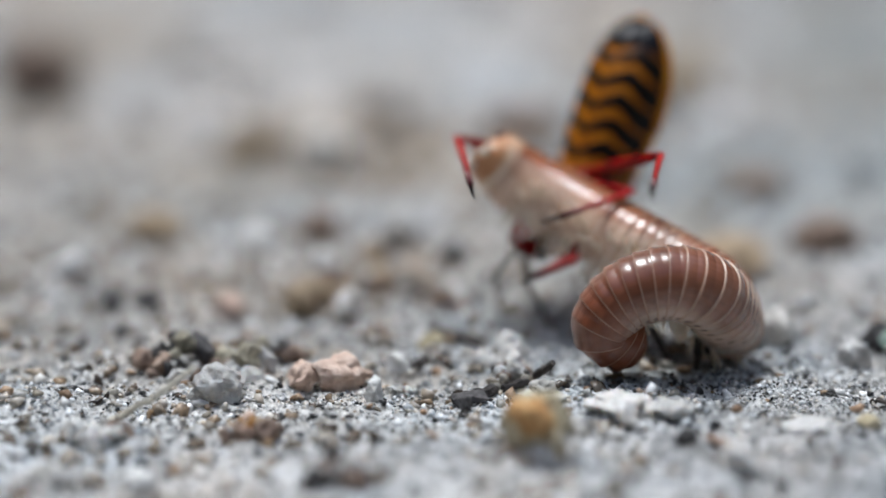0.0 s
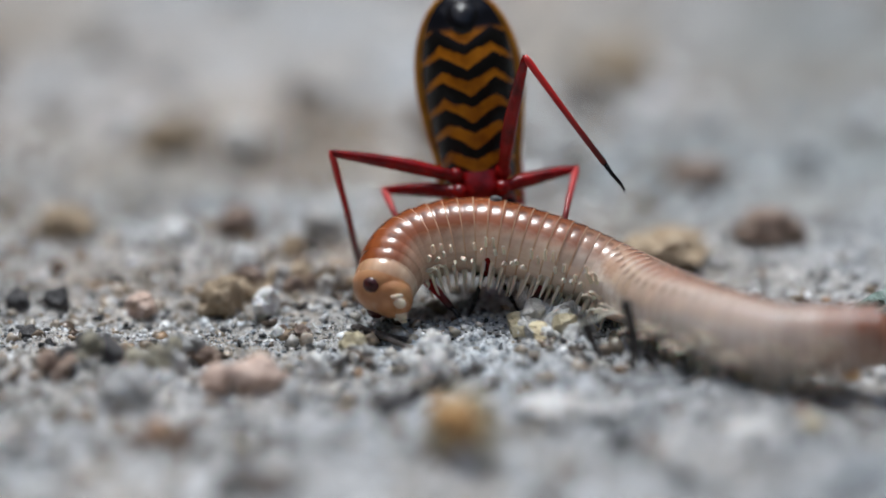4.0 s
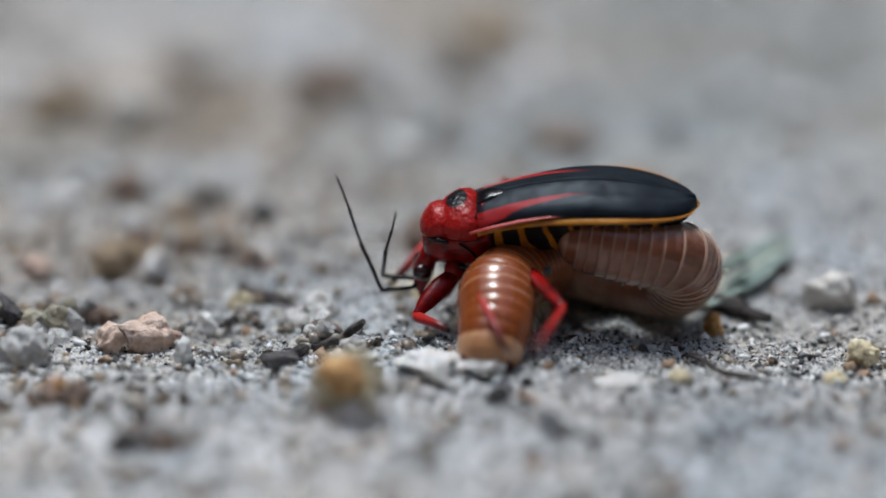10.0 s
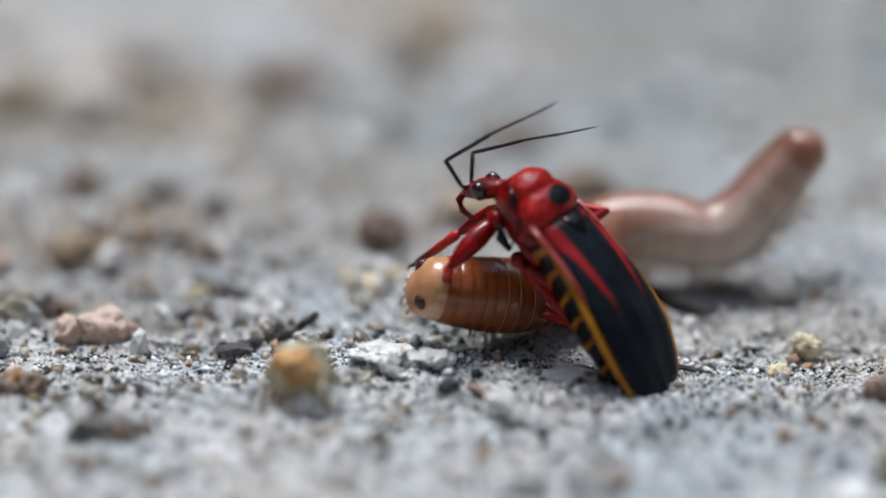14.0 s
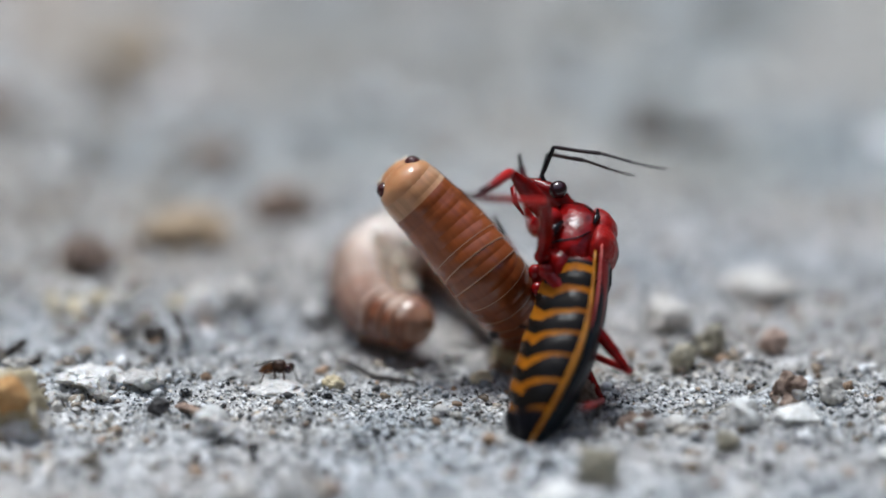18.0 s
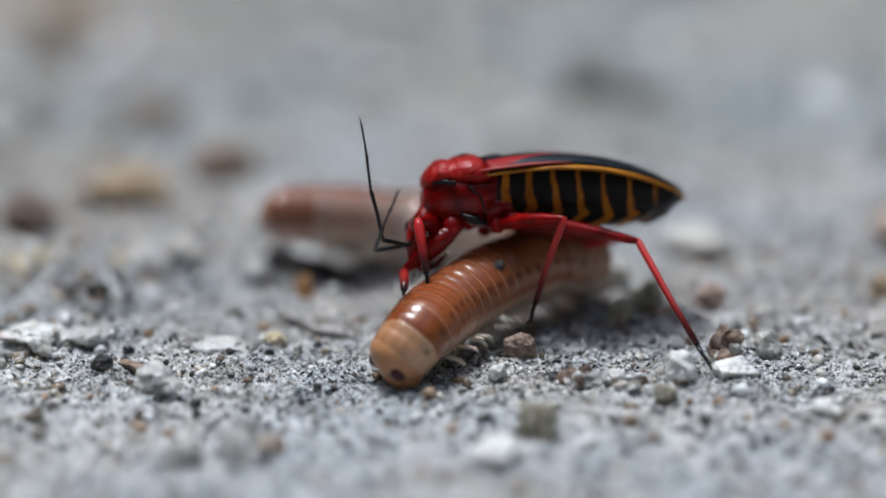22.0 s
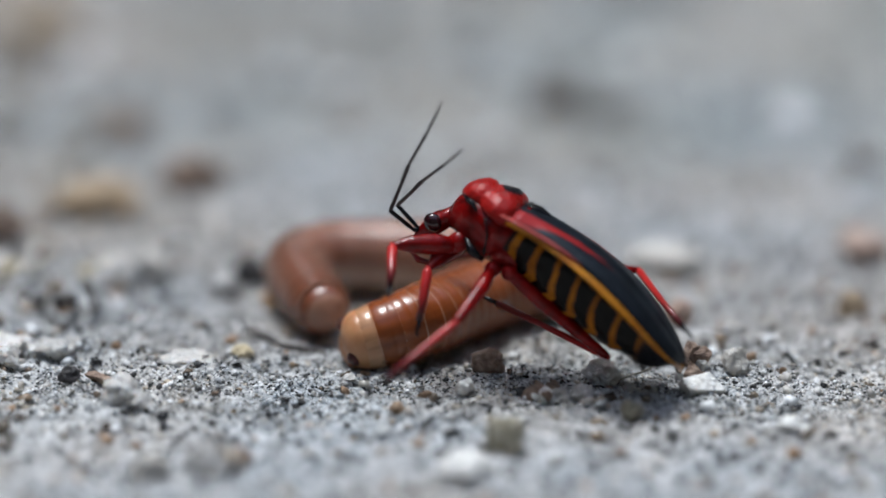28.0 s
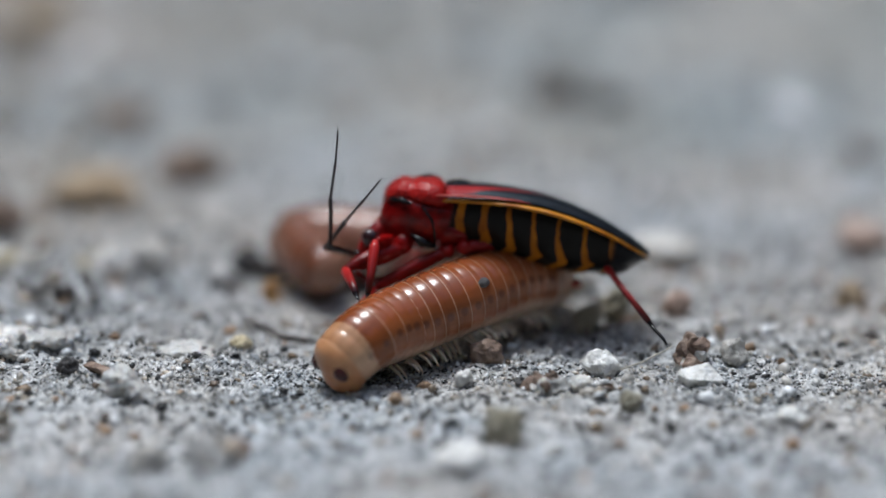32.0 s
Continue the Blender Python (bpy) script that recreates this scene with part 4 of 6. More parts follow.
def make_bug():
    bug = tagged(new("assassin_bug"), "red and black assassin bug with an orange-banded belly, attacking the millipede", "insect")
    part("thorax", loft([(1.65, -1.1, 0.55, 0.6, 0.95), (1.25, -0.9, 1.0, 0.9, 1.55), (0.65, -0.5, 1.5, 0.9, 1.9), (-0.1, -0.5, 1.8, 0.9, 2.15), (-1.0, -0.5, 1.95, 0.8, 2.35),
                         (-1.9, -0.4, 1.95, 0.6, 2.05), (-2.6, -0.3, 1.7, 0.4, 1.6), (-3.1, -0.1, 1.2, 0.2, 1.2)]), RED, bug, "glossy red thorax")
    part("hind_breast", loft([(-1.6, -1.3, 1.5, 0.5, 1.3), (-2.4, -1.35, 1.7, 0.7, 1.25), (-3.1, -1.35, 1.55, 0.5, 0.95), (-3.7, -1.35, 1.2, 0.3, 0.75), (-4.3, -1.4, 0.7, 0.2, 0.5)], 20), RED, bug, "glossy red breast plate")
    for s in (-1, 1):
        part("breast_seam", tube([(-0.5, s * 1.95, -0.35), (-1.2, s * 2.12, -1.0), (-1.5, s * 1.95, -1.8), (-1.7, s * 1.5, -2.4)], [0.05, 0.08, 0.08, 0.05], 6), BLACK, bug, "black seam")
    shield = loft([(1.65, -0.1, 0.55, 0.4, 0.3), (1.4, -0.05, 1.0, 0.75, 0.4), (0.95, 0.0, 1.4, 1.15, 0.4), (0.5, 0.05, 1.45, 1.22, 0.4), (0.28, 0.05, 1.5, 1.1, 0.4),
                   (0.0, 0.05, 1.85, 1.3, 0.4), (-0.7, 0.05, 2.25, 1.58, 0.4), (-1.3, 0.05, 2.35, 1.5, 0.4), (-1.75, 0.05, 2.0, 1.15, 0.3), (-1.95, 0.05, 1.5, 0.65, 0.2)])
    part("pronotum", shield, SHIELD, bug, "red shield with a large black spot")
    part("scutellum_patch", loft([(-1.75, 1.33, 0.75, 0.12, 0.1), (-2.5, 1.5, 0.6, 0.14, 0.1), (-3.4, 1.47, 0.28, 0.1, 0.1), (-3.8, 1.4, 0.08, 0.05, 0.05)], 12), BLACK, bug, "black patch")
    part("scutellum", loft([(-1.5, 0.95, 1.2, 0.2, 0.3), (-2.0, 1.15, 1.15, 0.26, 0.3), (-2.8, 1.25, 0.85, 0.26, 0.3), (-3.7, 1.25, 0.45, 0.2, 0.3), (-4.5, 1.2, 0.12, 0.1, 0.2)], 16), RED, bug, "small red triangular plate")
    for s in (-1, 1):
        part("shoulder_mark", tube([(-1.55, s * 1.3, 0.98), (-1.95, s * 1.5, 0.85), (-2.6, s * 1.6, 0.75)], [0.1, 0.28, 0.12], 8, flat=0.6), BLACK, bug, "black mark")
        part("side_mark", tube([(1.3, s * 1.05, -0.25), (0.7, s * 1.5, -0.2), (0.1, s * 1.8, -0.3)], [0.08, 0.17, 0.08], 8), BLACK, bug, "black mark")
    body = [(-1.7, -0.1, 1.6, 0.25, 1.7)]
    for k in range(1, 25):
        x = -1.7 - 12.0 * k / 24
        u = k / 24
        deep = 2.75 * (1 - u**6.0) * (0.8 + 0.28 * math.sin(math.pi * u)) + 0.12
        body.append((x, arch(x) - 0.05, max(half_width(x) - 0.12, 0.1), 0.2, deep - 0.09 * (k % 3 == 0)))
    part("abdomen", loft(body, 32), BELLY, bug, "orange belly with black bands and a black tip")
    part("tail_plate", loft([(-11.0, -0.4, 0.5, 0.1, 1.6), (-11.5, -0.4, 1.15, 0.1, 1.85), (-12.1, -0.5, 1.35, 0.1, 1.6), (-12.8, -0.6, 1.15, 0.1, 1.15), (-13.3, -0.7, 0.5, 0.05, 0.5)], 16), BLACK, bug, "black tail end")
    for s in (-1, 1):
        part("wing_edge", tube([(-1.2, s * 2.25, 0.42), (-2.4, s * 2.3, 0.62), (-4.0, s * 2.38, 0.86), (-5.6, s * 2.5, 0.98), (-6.8, s * 2.6, 0.98)], [0.12, 0.17, 0.15, 0.1, 0.04], 6, flat=0.5), EDGE, bug, "pale red wing edge")
        part("breast_mark", tube([(-0.2, s * 1.55, -2.0), (-0.9, s * 1.7, -2.35), (-1.7, s * 1.5, -2.45)], [0.1, 0.3, 0.12], 8), BLACK, bug, "black mark")
        part("coxa", ball(bmesh.new(), (0.1, s * 0.95, -2.6), (0.62, 0.5, 0.62), 10), RED, bug, "red leg base")
        pts, rad = rim_line(s)
        part("body_rim", tube(pts, rad, 8, flat=0.36), YELLOW, bug, "yellow-orange margin")
        bm = bmesh.new()
        nu, nv, top = 26, 9, {}
        for i in range(nu):
            u = i / (nu - 1)
            x = -1.7 - 12.15 * u
            w = max(half_width(x) - 0.04, 0.12)
            for j in range(nv):
                v = j / (nv - 1)
                y = s * (-0.12 + (w + 0.12) * v)
                bulge = 0.8 * (1 - 0.2 * u - 0.5 * u**5) * (1 - v**3.0) + arch(x) + 0.3 - 0.1 * u
                z = bulge + (0.05 if s > 0 else 0.0) + 0.05 * math.sin(v * 9 + u * 2) * (u > 0.15)
                top[i, j] = (bm.verts.new(Vector((x, y, z)) * MM), bm.verts.new(Vector((x, y, z - 0.1)) * MM))
        for i in range(nu - 1):
            for j in range(nv - 1):
                for side in (0, 1):
                    bm.faces.new([top[a][side] for a in ((i, j), (i + 1, j), (i + 1, j + 1), (i, j + 1))])
        edge = [(i, 0) for i in range(nu)] + [(nu - 1, j) for j in range(1, nv)] + [(i, nv - 1) for i in range(nu - 2, -1, -1)] + [(0, j) for j in range(nv - 2, 0, -1)]
        for a, b in zip(edge, edge[1:] + edge[:1]):
            bm.faces.new((top[a][0], top[b][0], top[b][1], top[a][1]))
        bmesh.ops.recalc_face_normals(bm, faces=bm.faces)
        part("fore_wing", bm, WING, bug, "black wing with a red streak")
    nod = Matrix.Translation(Vector(NECK) * MM) @ Matrix.Rotation(radians(68), 4, "Y")
    head = part("head", loft([(-0.3, 0, 0.45, 0.4, 0.4), (0.4, 0, 0.62, 0.5, 0.5), (0.9, 0.05, 0.78, 0.6, 0.6), (1.5, 0.05, 0.8, 0.6, 0.6), (2.0, 0, 0.6, 0.5, 0.5), (2.6, -0.05, 0.36, 0.34, 0.34), (2.9, -0.1, 0.18, 0.18, 0.18)], 18),
                RED, bug, "narrow dark red head")
    head.matrix_basis = nod
    for s in (-1, 1):
        part("eye", ball(bmesh.new(), (1.2, s * 0.74, 0.16), (0.52, 0.42, 0.56)), EYE_DARK, head, "bulging blackish eye")
        part("feeler_socket", tube([(2.2, s * 0.3, 0.25), (2.5, s * 0.5, 0.45)], [0.16, 0.12]), BLACK, head)
    part("beak", tube([(2.8, 0, -0.1), (3.3, 0, -0.5), (3.3, 0, -1.1), (2.7, 0, -1.7), (1.9, 0, -2.0)], [0.2, 0.22, 0.2, 0.15, 0.06]), RED, head, "curved red beak")
    return bug


BUG = make_bug()
BUG_SIZE = 1.04
BUG.scale = (BUG_SIZE,) * 3
LEGS = {}
for key, hip, thigh, shin, stance in (
    ("f", (0.1, 0.95, -2.85), 3.6, 3.8, (4.6, 1.9, -5.2)),
    ("m", (-2.4, 1.25, -2.55), 4.6, 6.6, (1.4, 4.0, -5.6)),
    ("h", (-3.3, 1.35, -2.15), 7.2, 9.3, (-2.1, 1.2, -6.2)),
):
    for side, s in (("l", 1), ("r", -1)):
        big = 1.5 if key == "f" else 1.05
        shin_mat = limb_material("shin", (0.42, 0.018, 0.016), (0.05, 0.012, 0.012) if key == "h" else (0.025, 0.01, 0.011), shin)
        thigh_bm = tube([(-0.15, 0, 0), (0.3, 0, 0), (thigh * 0.35, 0, 0.1), (thigh * 0.7, 0, 0.08), (thigh * 0.95, 0, 0), (thigh + 0.08, 0, 0)], [0.26, 0.34 * big, 0.42 * big, 0.34 * big, 0.24, 0.16], 10)
        ball(thigh_bm, (0, 0, 0), (0.5, 0.45, 0.5), 10)
        femur = part("femur", thigh_bm, RED, BUG, "glossy red thigh")
        shin_bm = tube([(-0.1, 0, 0), (0.3, 0, 0), (shin * 0.5, 0, -0.04), (shin * 0.8, 0, 0)], [0.17, 0.21 * big, 0.17 * big, 0.19], 8)
        for k in range(7):
            x = shin * (0.2 + 0.08 * k)
            tube([(x, 0, 0), (x + 0.25, 0.3 * (-1) ** k, -0.12)], [0.025, 0.008], 4, shin_bm)
        tibia = part("tibia", shin_bm, shin_mat, BUG, "thin shin, red above and blackish below")
        foot_bm = tube([(shin * 0.79, 0, 0), (shin * 0.87, 0, -0.02), (shin * 0.95, 0, 0.05), (shin, 0, 0.02)], [0.15, 0.12, 0.1, 0.05], 6)
        tube([(shin * 0.97, 0, 0.03), (shin + 0.1, 0.1, -0.08)], [0.05, 0.015], 4, foot_bm)
        tube([(shin * 0.97, 0, 0.03), (shin + 0.1, -0.1, -0.08)], [0.05, 0.015], 4, foot_bm)
        part("tarsus", foot_bm, BLACK, tibia, "blackish foot with two claws")
        LEGS[key + side] = (Vector((hip[0], s * hip[1], hip[2])), thigh, shin, Vector((stance[0], s * stance[1], stance[2])), femur, tibia, s)
FEELERS = {}
FEELER_DARK = limb_material("feeler_shin", (0.02, 0.012, 0.012), (0.04, 0.035, 0.035), 6)
for key, s in (("al", 1), ("ar", -1)):
    scape = part("antenna_base", tube([(0, 0, 0), (0.3, 0, 0), (1.6, 0, 0), (1.8, 0, 0)], [0.09, 0.13, 0.13, 0.1], 7), BLACK, BUG, "black feeler joint")
    whip_bm = tube([(0, 0, 0), (0.2, 0, 0), (1.6, 0, 0.05), (2.9, 0, 0.05), (3.0, 0, 0.05)], [0.09, 0.12, 0.11, 0.13, 0.08], 7)
    tube([(3.0, 0, 0.05), (3.1, 0, 0.07), (4.4, 0, 0.25), (4.9, 0, 0.33), (5.0, 0, 0.35)], [0.07, 0.09, 0.08, 0.1, 0.06], 6, whip_bm)
    tube([(5.0, 0, 0.35), (5.1, 0, 0.36), (6.6, 0, 0.5), (7.2, 0, 0.52)], [0.06, 0.07, 0.06, 0.02], 6, whip_bm)
    for k in range(40):
        x = 0.3 + 6.6 * k / 40
        a = k * 2.4
        tube([(x, 0, 0.07 * x), (x + 0.12, 0.25 * math.cos(a), 0.07 * x + 0.25 * math.sin(a))], [0.012, 0.005], 3, whip_bm)
    FEELERS[key] = (scape, part("antenna", whip_bm, FEELER_DARK, BUG, "jointed black feeler with fine hairs"), s)


# ---- the millipede ----
RING_COUNT = 50
RADIUS = 2.28


def ring_mesh(material, scale=1.0):
    """One overlapping body ring: a narrow front, a swollen hind part with a raised lip, two pore dots."""
    r = RADIUS * scale
    bm = bmesh.new()
    n, rows = 26, [(1.35, 0.74), (1.05, 0.87), (0.85, 0.935), (0.45, 0.972), (0.12, 0.988), (0.06, 0.978), (0.0, 0.988), (-0.35, 1.0), (-0.54, 1.004), (-0.6, 1.0), (-0.63, 0.97), (-0.6, 0.86)]
    rings = [[bm.verts.new((x * MM, k * r * math.cos(2 * math.pi * i / n) * MM, k * r * (1.0 if math.sin(2 * math.pi * i / n) > 0 else 0.9) * math.sin(2 * math.pi * i / n) * MM)) for i in range(n)] for x, k in rows]
    for a, b in zip(rings, rings[1:]):
        for i in range(n):
            bm.faces.new((a[i], a[(i + 1) % n], b[(i + 1) % n], b[i]))
    bm.faces.new(rings[0])
    bm.faces.new(rings[-1])
    bmesh.ops.recalc_face_normals(bm, faces=bm.faces)
    return part("body_ring", bm, material)


def make_millipede():
    mil = tagged(new("millipede"), "pinkish brown millipede with pale legs, gripped and bitten", "millipede")
    kinds = [ring_mesh(m) for m in RINGS]
    neck = [ring_mesh(COLLAR, 0.87), ring_mesh(RINGS[0], 0.91), ring_mesh(RINGS[1], 0.95)]
    slim = [ring_mesh(RINGS[1], 0.98)] + [ring_mesh(RINGS[16 - k // 3], 0.72 + 0.27 * (k / 12) ** 0.6) for k in range(1, 13)]
    leg_bm = tube([(0, 0.35, -1.75), (0, 0.8, -2.15), (0.03, 1.25, -2.35), (0.05, 1.5, -2.6), (0.05, 1.58, -2.8)], [0.13, 0.12, 0.1, 0.07, 0.02], 5)
    leg = part("walking_leg", leg_bm, PALE_LEG)
    rings = []
    for i in range(RING_COUNT):
        if i == 0:
            bm = bmesh.new()
            ball(bm, (0.0, 0, 0.05), (1.25, 1.84, 1.82), 22)
            ball(bm, (0.4, 0, -0.6), (1.05, 1.5, 1.35), 20)
            ball(bm, (0.75, 0, -1.3), (0.6, 1.0, 0.6), 12)
            ob = part("head", bm, FACE, mil, "rounded tan head")
            for s in (-1, 1):
                part("eye_patch", ball(bmesh.new(), (0.7, s * 1.12, 0.3), (0.52, 0.5, 0.56), 10), OCELLI, ob, "dark red eye patch")
                part("feeler", tube([(0.9, s * 0.75, -0.9), (1.15, s * 0.95, -1.15), (1.1, s * 1.1, -1.5), (1.0, s * 1.1, -1.75)], [0.1, 0.14, 0.15, 0.09], 6), PALE_LEG, ob, "short pale feeler")
                part("mouthpart", ball(bmesh.new(), (1.1, s * 0.5, -1.5), (0.3, 0.35, 0.4), 8), PALE_LEG, ob)
        elif i == RING_COUNT - 1:
            bm = bmesh.new()
            ball(bm, (0.25, 0, 0.0), (1.35, 1.58, 1.52), 20)
            ball(bm, (-0.75, 0, -0.15), (0.45, 0.7, 0.75), 14)
            ob = part("tail_cap", bm, RINGS[16], mil, "blunt brown tail end")
        else:
            back = RING_COUNT - 1 - i
            src = slim[back] if back <= 12 else neck[i - 1] if i < 4 else slim[0] if i == 4 else kinds[i // 3]
            ob = again(src, mil, Matrix())
            if i == 11:
                part("stuck_crumb", ball(bmesh.new(), (0.0, 1.9, 1.2), (0.42, 0.28, 0.32), 7), STONE["dark"], ob, "crumb of dark earth stuck on the back")
            if back > 3 and i > 3:
                for x in (-0.35, 0.1):
                    for s in (1, -1):
                        again(leg, ob, Matrix.Translation((x * MM, 0, 0)) @ (Matrix.Rotation(0.25 * math.sin(i * 1.3 + x), 4, "X")) @ Matrix.Diagonal((1, s, 1, 1)))
        rings.append(ob)
    for o in kinds + slim + neck + [leg]:
        bpy.data.objects.remove(o)
    return mil, rings


MILLIPEDE, BODY = make_millipede()


# ---- the small fly that lands beside them ----
def make_fly():
    fly = tagged(new("fruit_fly"), "tiny brown fly standing on the sand", "fly")
    tan = chitin("fly_tan", (0.055, 0.026, 0.014), (0.02, 0.01, 0.006), 0.4, 3000, 0.15)
    rusty = chitin("fly_belly", (0.2, 0.075, 0.02), (0.09, 0.03, 0.01), 0.4, 2500, 0.15)
    part("thorax", ball(bmesh.new(), (0.1, 0, 1.02), (0.36, 0.3, 0.31), 12), tan, fly)
    part("abdomen", loft([(-0.1, 0.94, 0.2, 0.2, 0.2), (-0.38, 0.88, 0.28, 0.25, 0.26), (-0.68, 0.78, 0.2, 0.19, 0.19), (-0.88, 0.7, 0.06, 0.06, 0.06)], 12), rusty, fly, "rusty brown hind body")
    head = part("head", ball(bmesh.new(), (0.52, 0, 0.98), (0.19, 0.28, 0.23), 12), tan, fly)
    clear, nt, shell = blank("fly_wing", 0.2)
    shell.inputs["Base Color"].default_value = (0.12, 0.1, 0.08, 1)
    shell.inputs["Alpha"].default_value = 0.4
    for s in (-1, 1):
        part("eye", ball(bmesh.new(), (0.58, s * 0.19, 1.02), (0.14, 0.12, 0.17), 10), EYE_DARK, head, "dark red eye")
        part("wing", loft([(0.05, 1.26, 0.08, 0.012, 0.012), (-0.4, 1.18, 0.24, 0.012, 0.012), (-0.85, 1.0, 0.25, 0.012, 0.012), (-1.15, 0.88, 0.08, 0.012, 0.012)], 10,
                          turn=Matrix.Rotation(radians(14 * s), 4, "Z") @ Matrix.Translation((0, s * 0.1 * MM, 0))), clear, fly, "clear folded wing")
        for x, reach in ((0.3, 0.35), (0.1, 0.0), (-0.1, -0.5)):
            part("leg", tube([(x, s * 0.18, 0.85), (x + reach * 0.5, s * 0.52, 0.95), (x + reach * 0.9, s * 0.6, 0.4), (x + reach, s * 0.66, 0.0)], [0.05, 0.045, 0.03, 0.02], 5), tan, fly)
    return fly


FLY = make_fly()
FLY.scale = (1.35, 1.35, 1.35)


# ---- movement ----
MOMENTS, CURVES = {}, {}


def bug_at(t, place, ahead, up, **limbs):
    MOMENTS[t] = (Vector(place), Vector(ahead), Vector(up), {k: Vector(v) for k, v in limbs.items()})


def millipede_at(t, back_front, back_hind, *line):
    """The middle line of the body from head to tail, and which way its back faces."""
    pts = [Vector(p) for p in line]
    pts = [2 * pts[0] - pts[1]] + pts + [2 * pts[-1] - pts[-2]]
    dense = []
    for a, b, c, d in zip(pts, pts[1:], pts[2:], pts[3:]):
        for k in range(14):
            u = k / 14
            dense.append(0.5 * (2 * b + (c - a) * u + (2 * a - 5 * b + 4 * c - d) * u * u + (3 * b - a - 3 * c + d) * u**3))
    dense.append(pts[-2])
    dense = np.array(dense)
    for _ in range(6):
        dense[1:-1] = 0.5 * dense[1:-1] + 0.25 * (dense[:-2] + dense[2:])
    run = np.r_[0, np.cumsum(np.linalg.norm(np.diff(dense, axis=0), axis=1))]
    want = np.linspace(0, run[-1], RING_COUNT)
    centre = np.stack([np.interp(want, run, dense[:, k]) for k in range(3)], 1)
    u = np.linspace(0, 1, RING_COUNT)[:, None]
    u = np.clip((u - 0.35) / 0.3, 0, 1)
    if not any(back_hind):  # coiled: the back faces out of the coil
        out = centre - centre[RING_COUNT // 2:].mean(0)
        back_hind = out * (1, 1, 0.6) + (0, 0, 1.2)
        back_hind = back_hind / np.linalg.norm(back_hind, axis=1)[:, None]
    CURVES[t] = (centre, (1 - u) * np.array(back_front) + u * np.array(back_hind))


def between(table, t):
    times = sorted(table)
    if t in table:
        return table[t], table[t], 0.0
    i = next(k for k, s in enumerate(times) if s > t)
    a, b = times[i - 1], times[i]
    u = (t - a) / (b - a)
    return table[a], table[b], u * u * (3 - 2 * u)


def frame_of(ahead, up):
    x = ahead.normalized()
    z = (up - x * up.dot(x)).normalized()
    return Matrix((x, z.cross(x), z)).transposed()


def bug_pose(t):
    a, b, u = between(MOMENTS, t)
    q = frame_of(a[1], a[2]).to_quaternion().slerp(frame_of(b[1], b[2]).to_quaternion(), u)
    place = a[0].lerp(b[0], u)
    if u:
        place.z += 1.0 * math.sin(math.pi * u) * min(1.0, (a[0] - b[0]).length / 15)
    limbs = {}
    for k in (*LEGS, *FEELERS, *(k + "k" for k in LEGS)):
        if k in a[3] and k in b[3]:
            limbs[k] = a[3][k].lerp(b[3][k], u)
        elif k in (b[3] if u > 0.5 else a[3]):
            limbs[k] = (b[3] if u > 0.5 else a[3])[k]
    return Matrix.LocRotScale(place * MM, q, None), limbs


def pointing(at, to, up):
    return Matrix.Translation(at * MM) @ frame_of(to - at, up).to_4x4()


def limb_poses(pose_now, limbs):
    """Thigh and shin of each leg, and the feelers, in the bug's own space."""
    back, out = pose_now.inverted(), {}
    for k, (hip, a, b, stance, femur, tibia, s) in LEGS.items():
        foot = (back @ (limbs[k] * MM)) / MM if k in limbs else stance
        way = foot - hip
        d = min(max(way.length, abs(a - b) + 0.4), (a + b) * 0.995)
        way.normalize()
        pole = Vector((-0.5 if k[0] == "h" else 0.35 if k[0] == "f" else 0.0, s * 0.55, 0.9))
        if k not in limbs:  # tucked in beside the body
            pole = Vector((-6.7, -s * 0.9, -0.4)) if k[0] == "h" else Vector((0.4, s * 1.0, -0.15))
        if k + "k" in limbs:
            pole = (back @ (limbs[k + "k"] * MM)) / MM - hip
        pole = (pole - way * pole.dot(way)).normalized()
        c = (a * a + d * d - b * b) / (2 * a * d)
        knee = hip + way * (a * c) + pole * (a * math.sqrt(max(0.0, 1 - c * c)))
        out[femur] = pointing(hip, knee, pole)
        out[tibia] = pointing(knee, hip + way * d, pole)
    base_turn = Matrix.Rotation(radians(68), 3, "Y")
    for k, (scape, whip, s) in FEELERS.items():
        root = Vector(NECK) + base_turn @ Vector((2.45, s * 0.48, 0.42))
        tip = (back @ (limbs[k] * MM)) / MM if k in limbs else Vector((8.5, s * 3.2, 4.0))
        way = (tip - root).normalized()
        first = (way * 0.55 + base_turn @ Vector((0.6, s * 0.35, 0.6))).normalized()
        elbow = root + first * 1.75
        out[scape] = pointing(root, elbow, Vector((0.1, 0, 1)))
        out[whip] = pointing(elbow, tip, Vector((-0.6, 0.1, 0.7)))
    return out


def ring_poses(t):
    a, b, u = between(CURVES, t)
    centre, hint = a[0] * (1 - u) + b[0] * u, a[1] * (1 - u) + b[1] * u
    if u:
        centre = centre + np.array((0, 0, 0.8 * math.sin(math.pi * u)))
    out, last = [], None
    for i in range(RING_COUNT):
        tangent = Vector(centre[max(i - 1, 0)] - centre[min(i + 1, RING_COUNT - 1)]).normalized()
        want = Vector(hint[i])
        want = want - tangent * want.dot(tangent)
        if last is not None:
            carried = (last - tangent * last.dot(tangent)).normalized()
            want = carried * 0.55 + want * 0.45
        last = want.normalized()
        out.append(Matrix.Translation(Vector(centre[i]) * MM) @ frame_of(tangent, last).to_4x4())
    return out


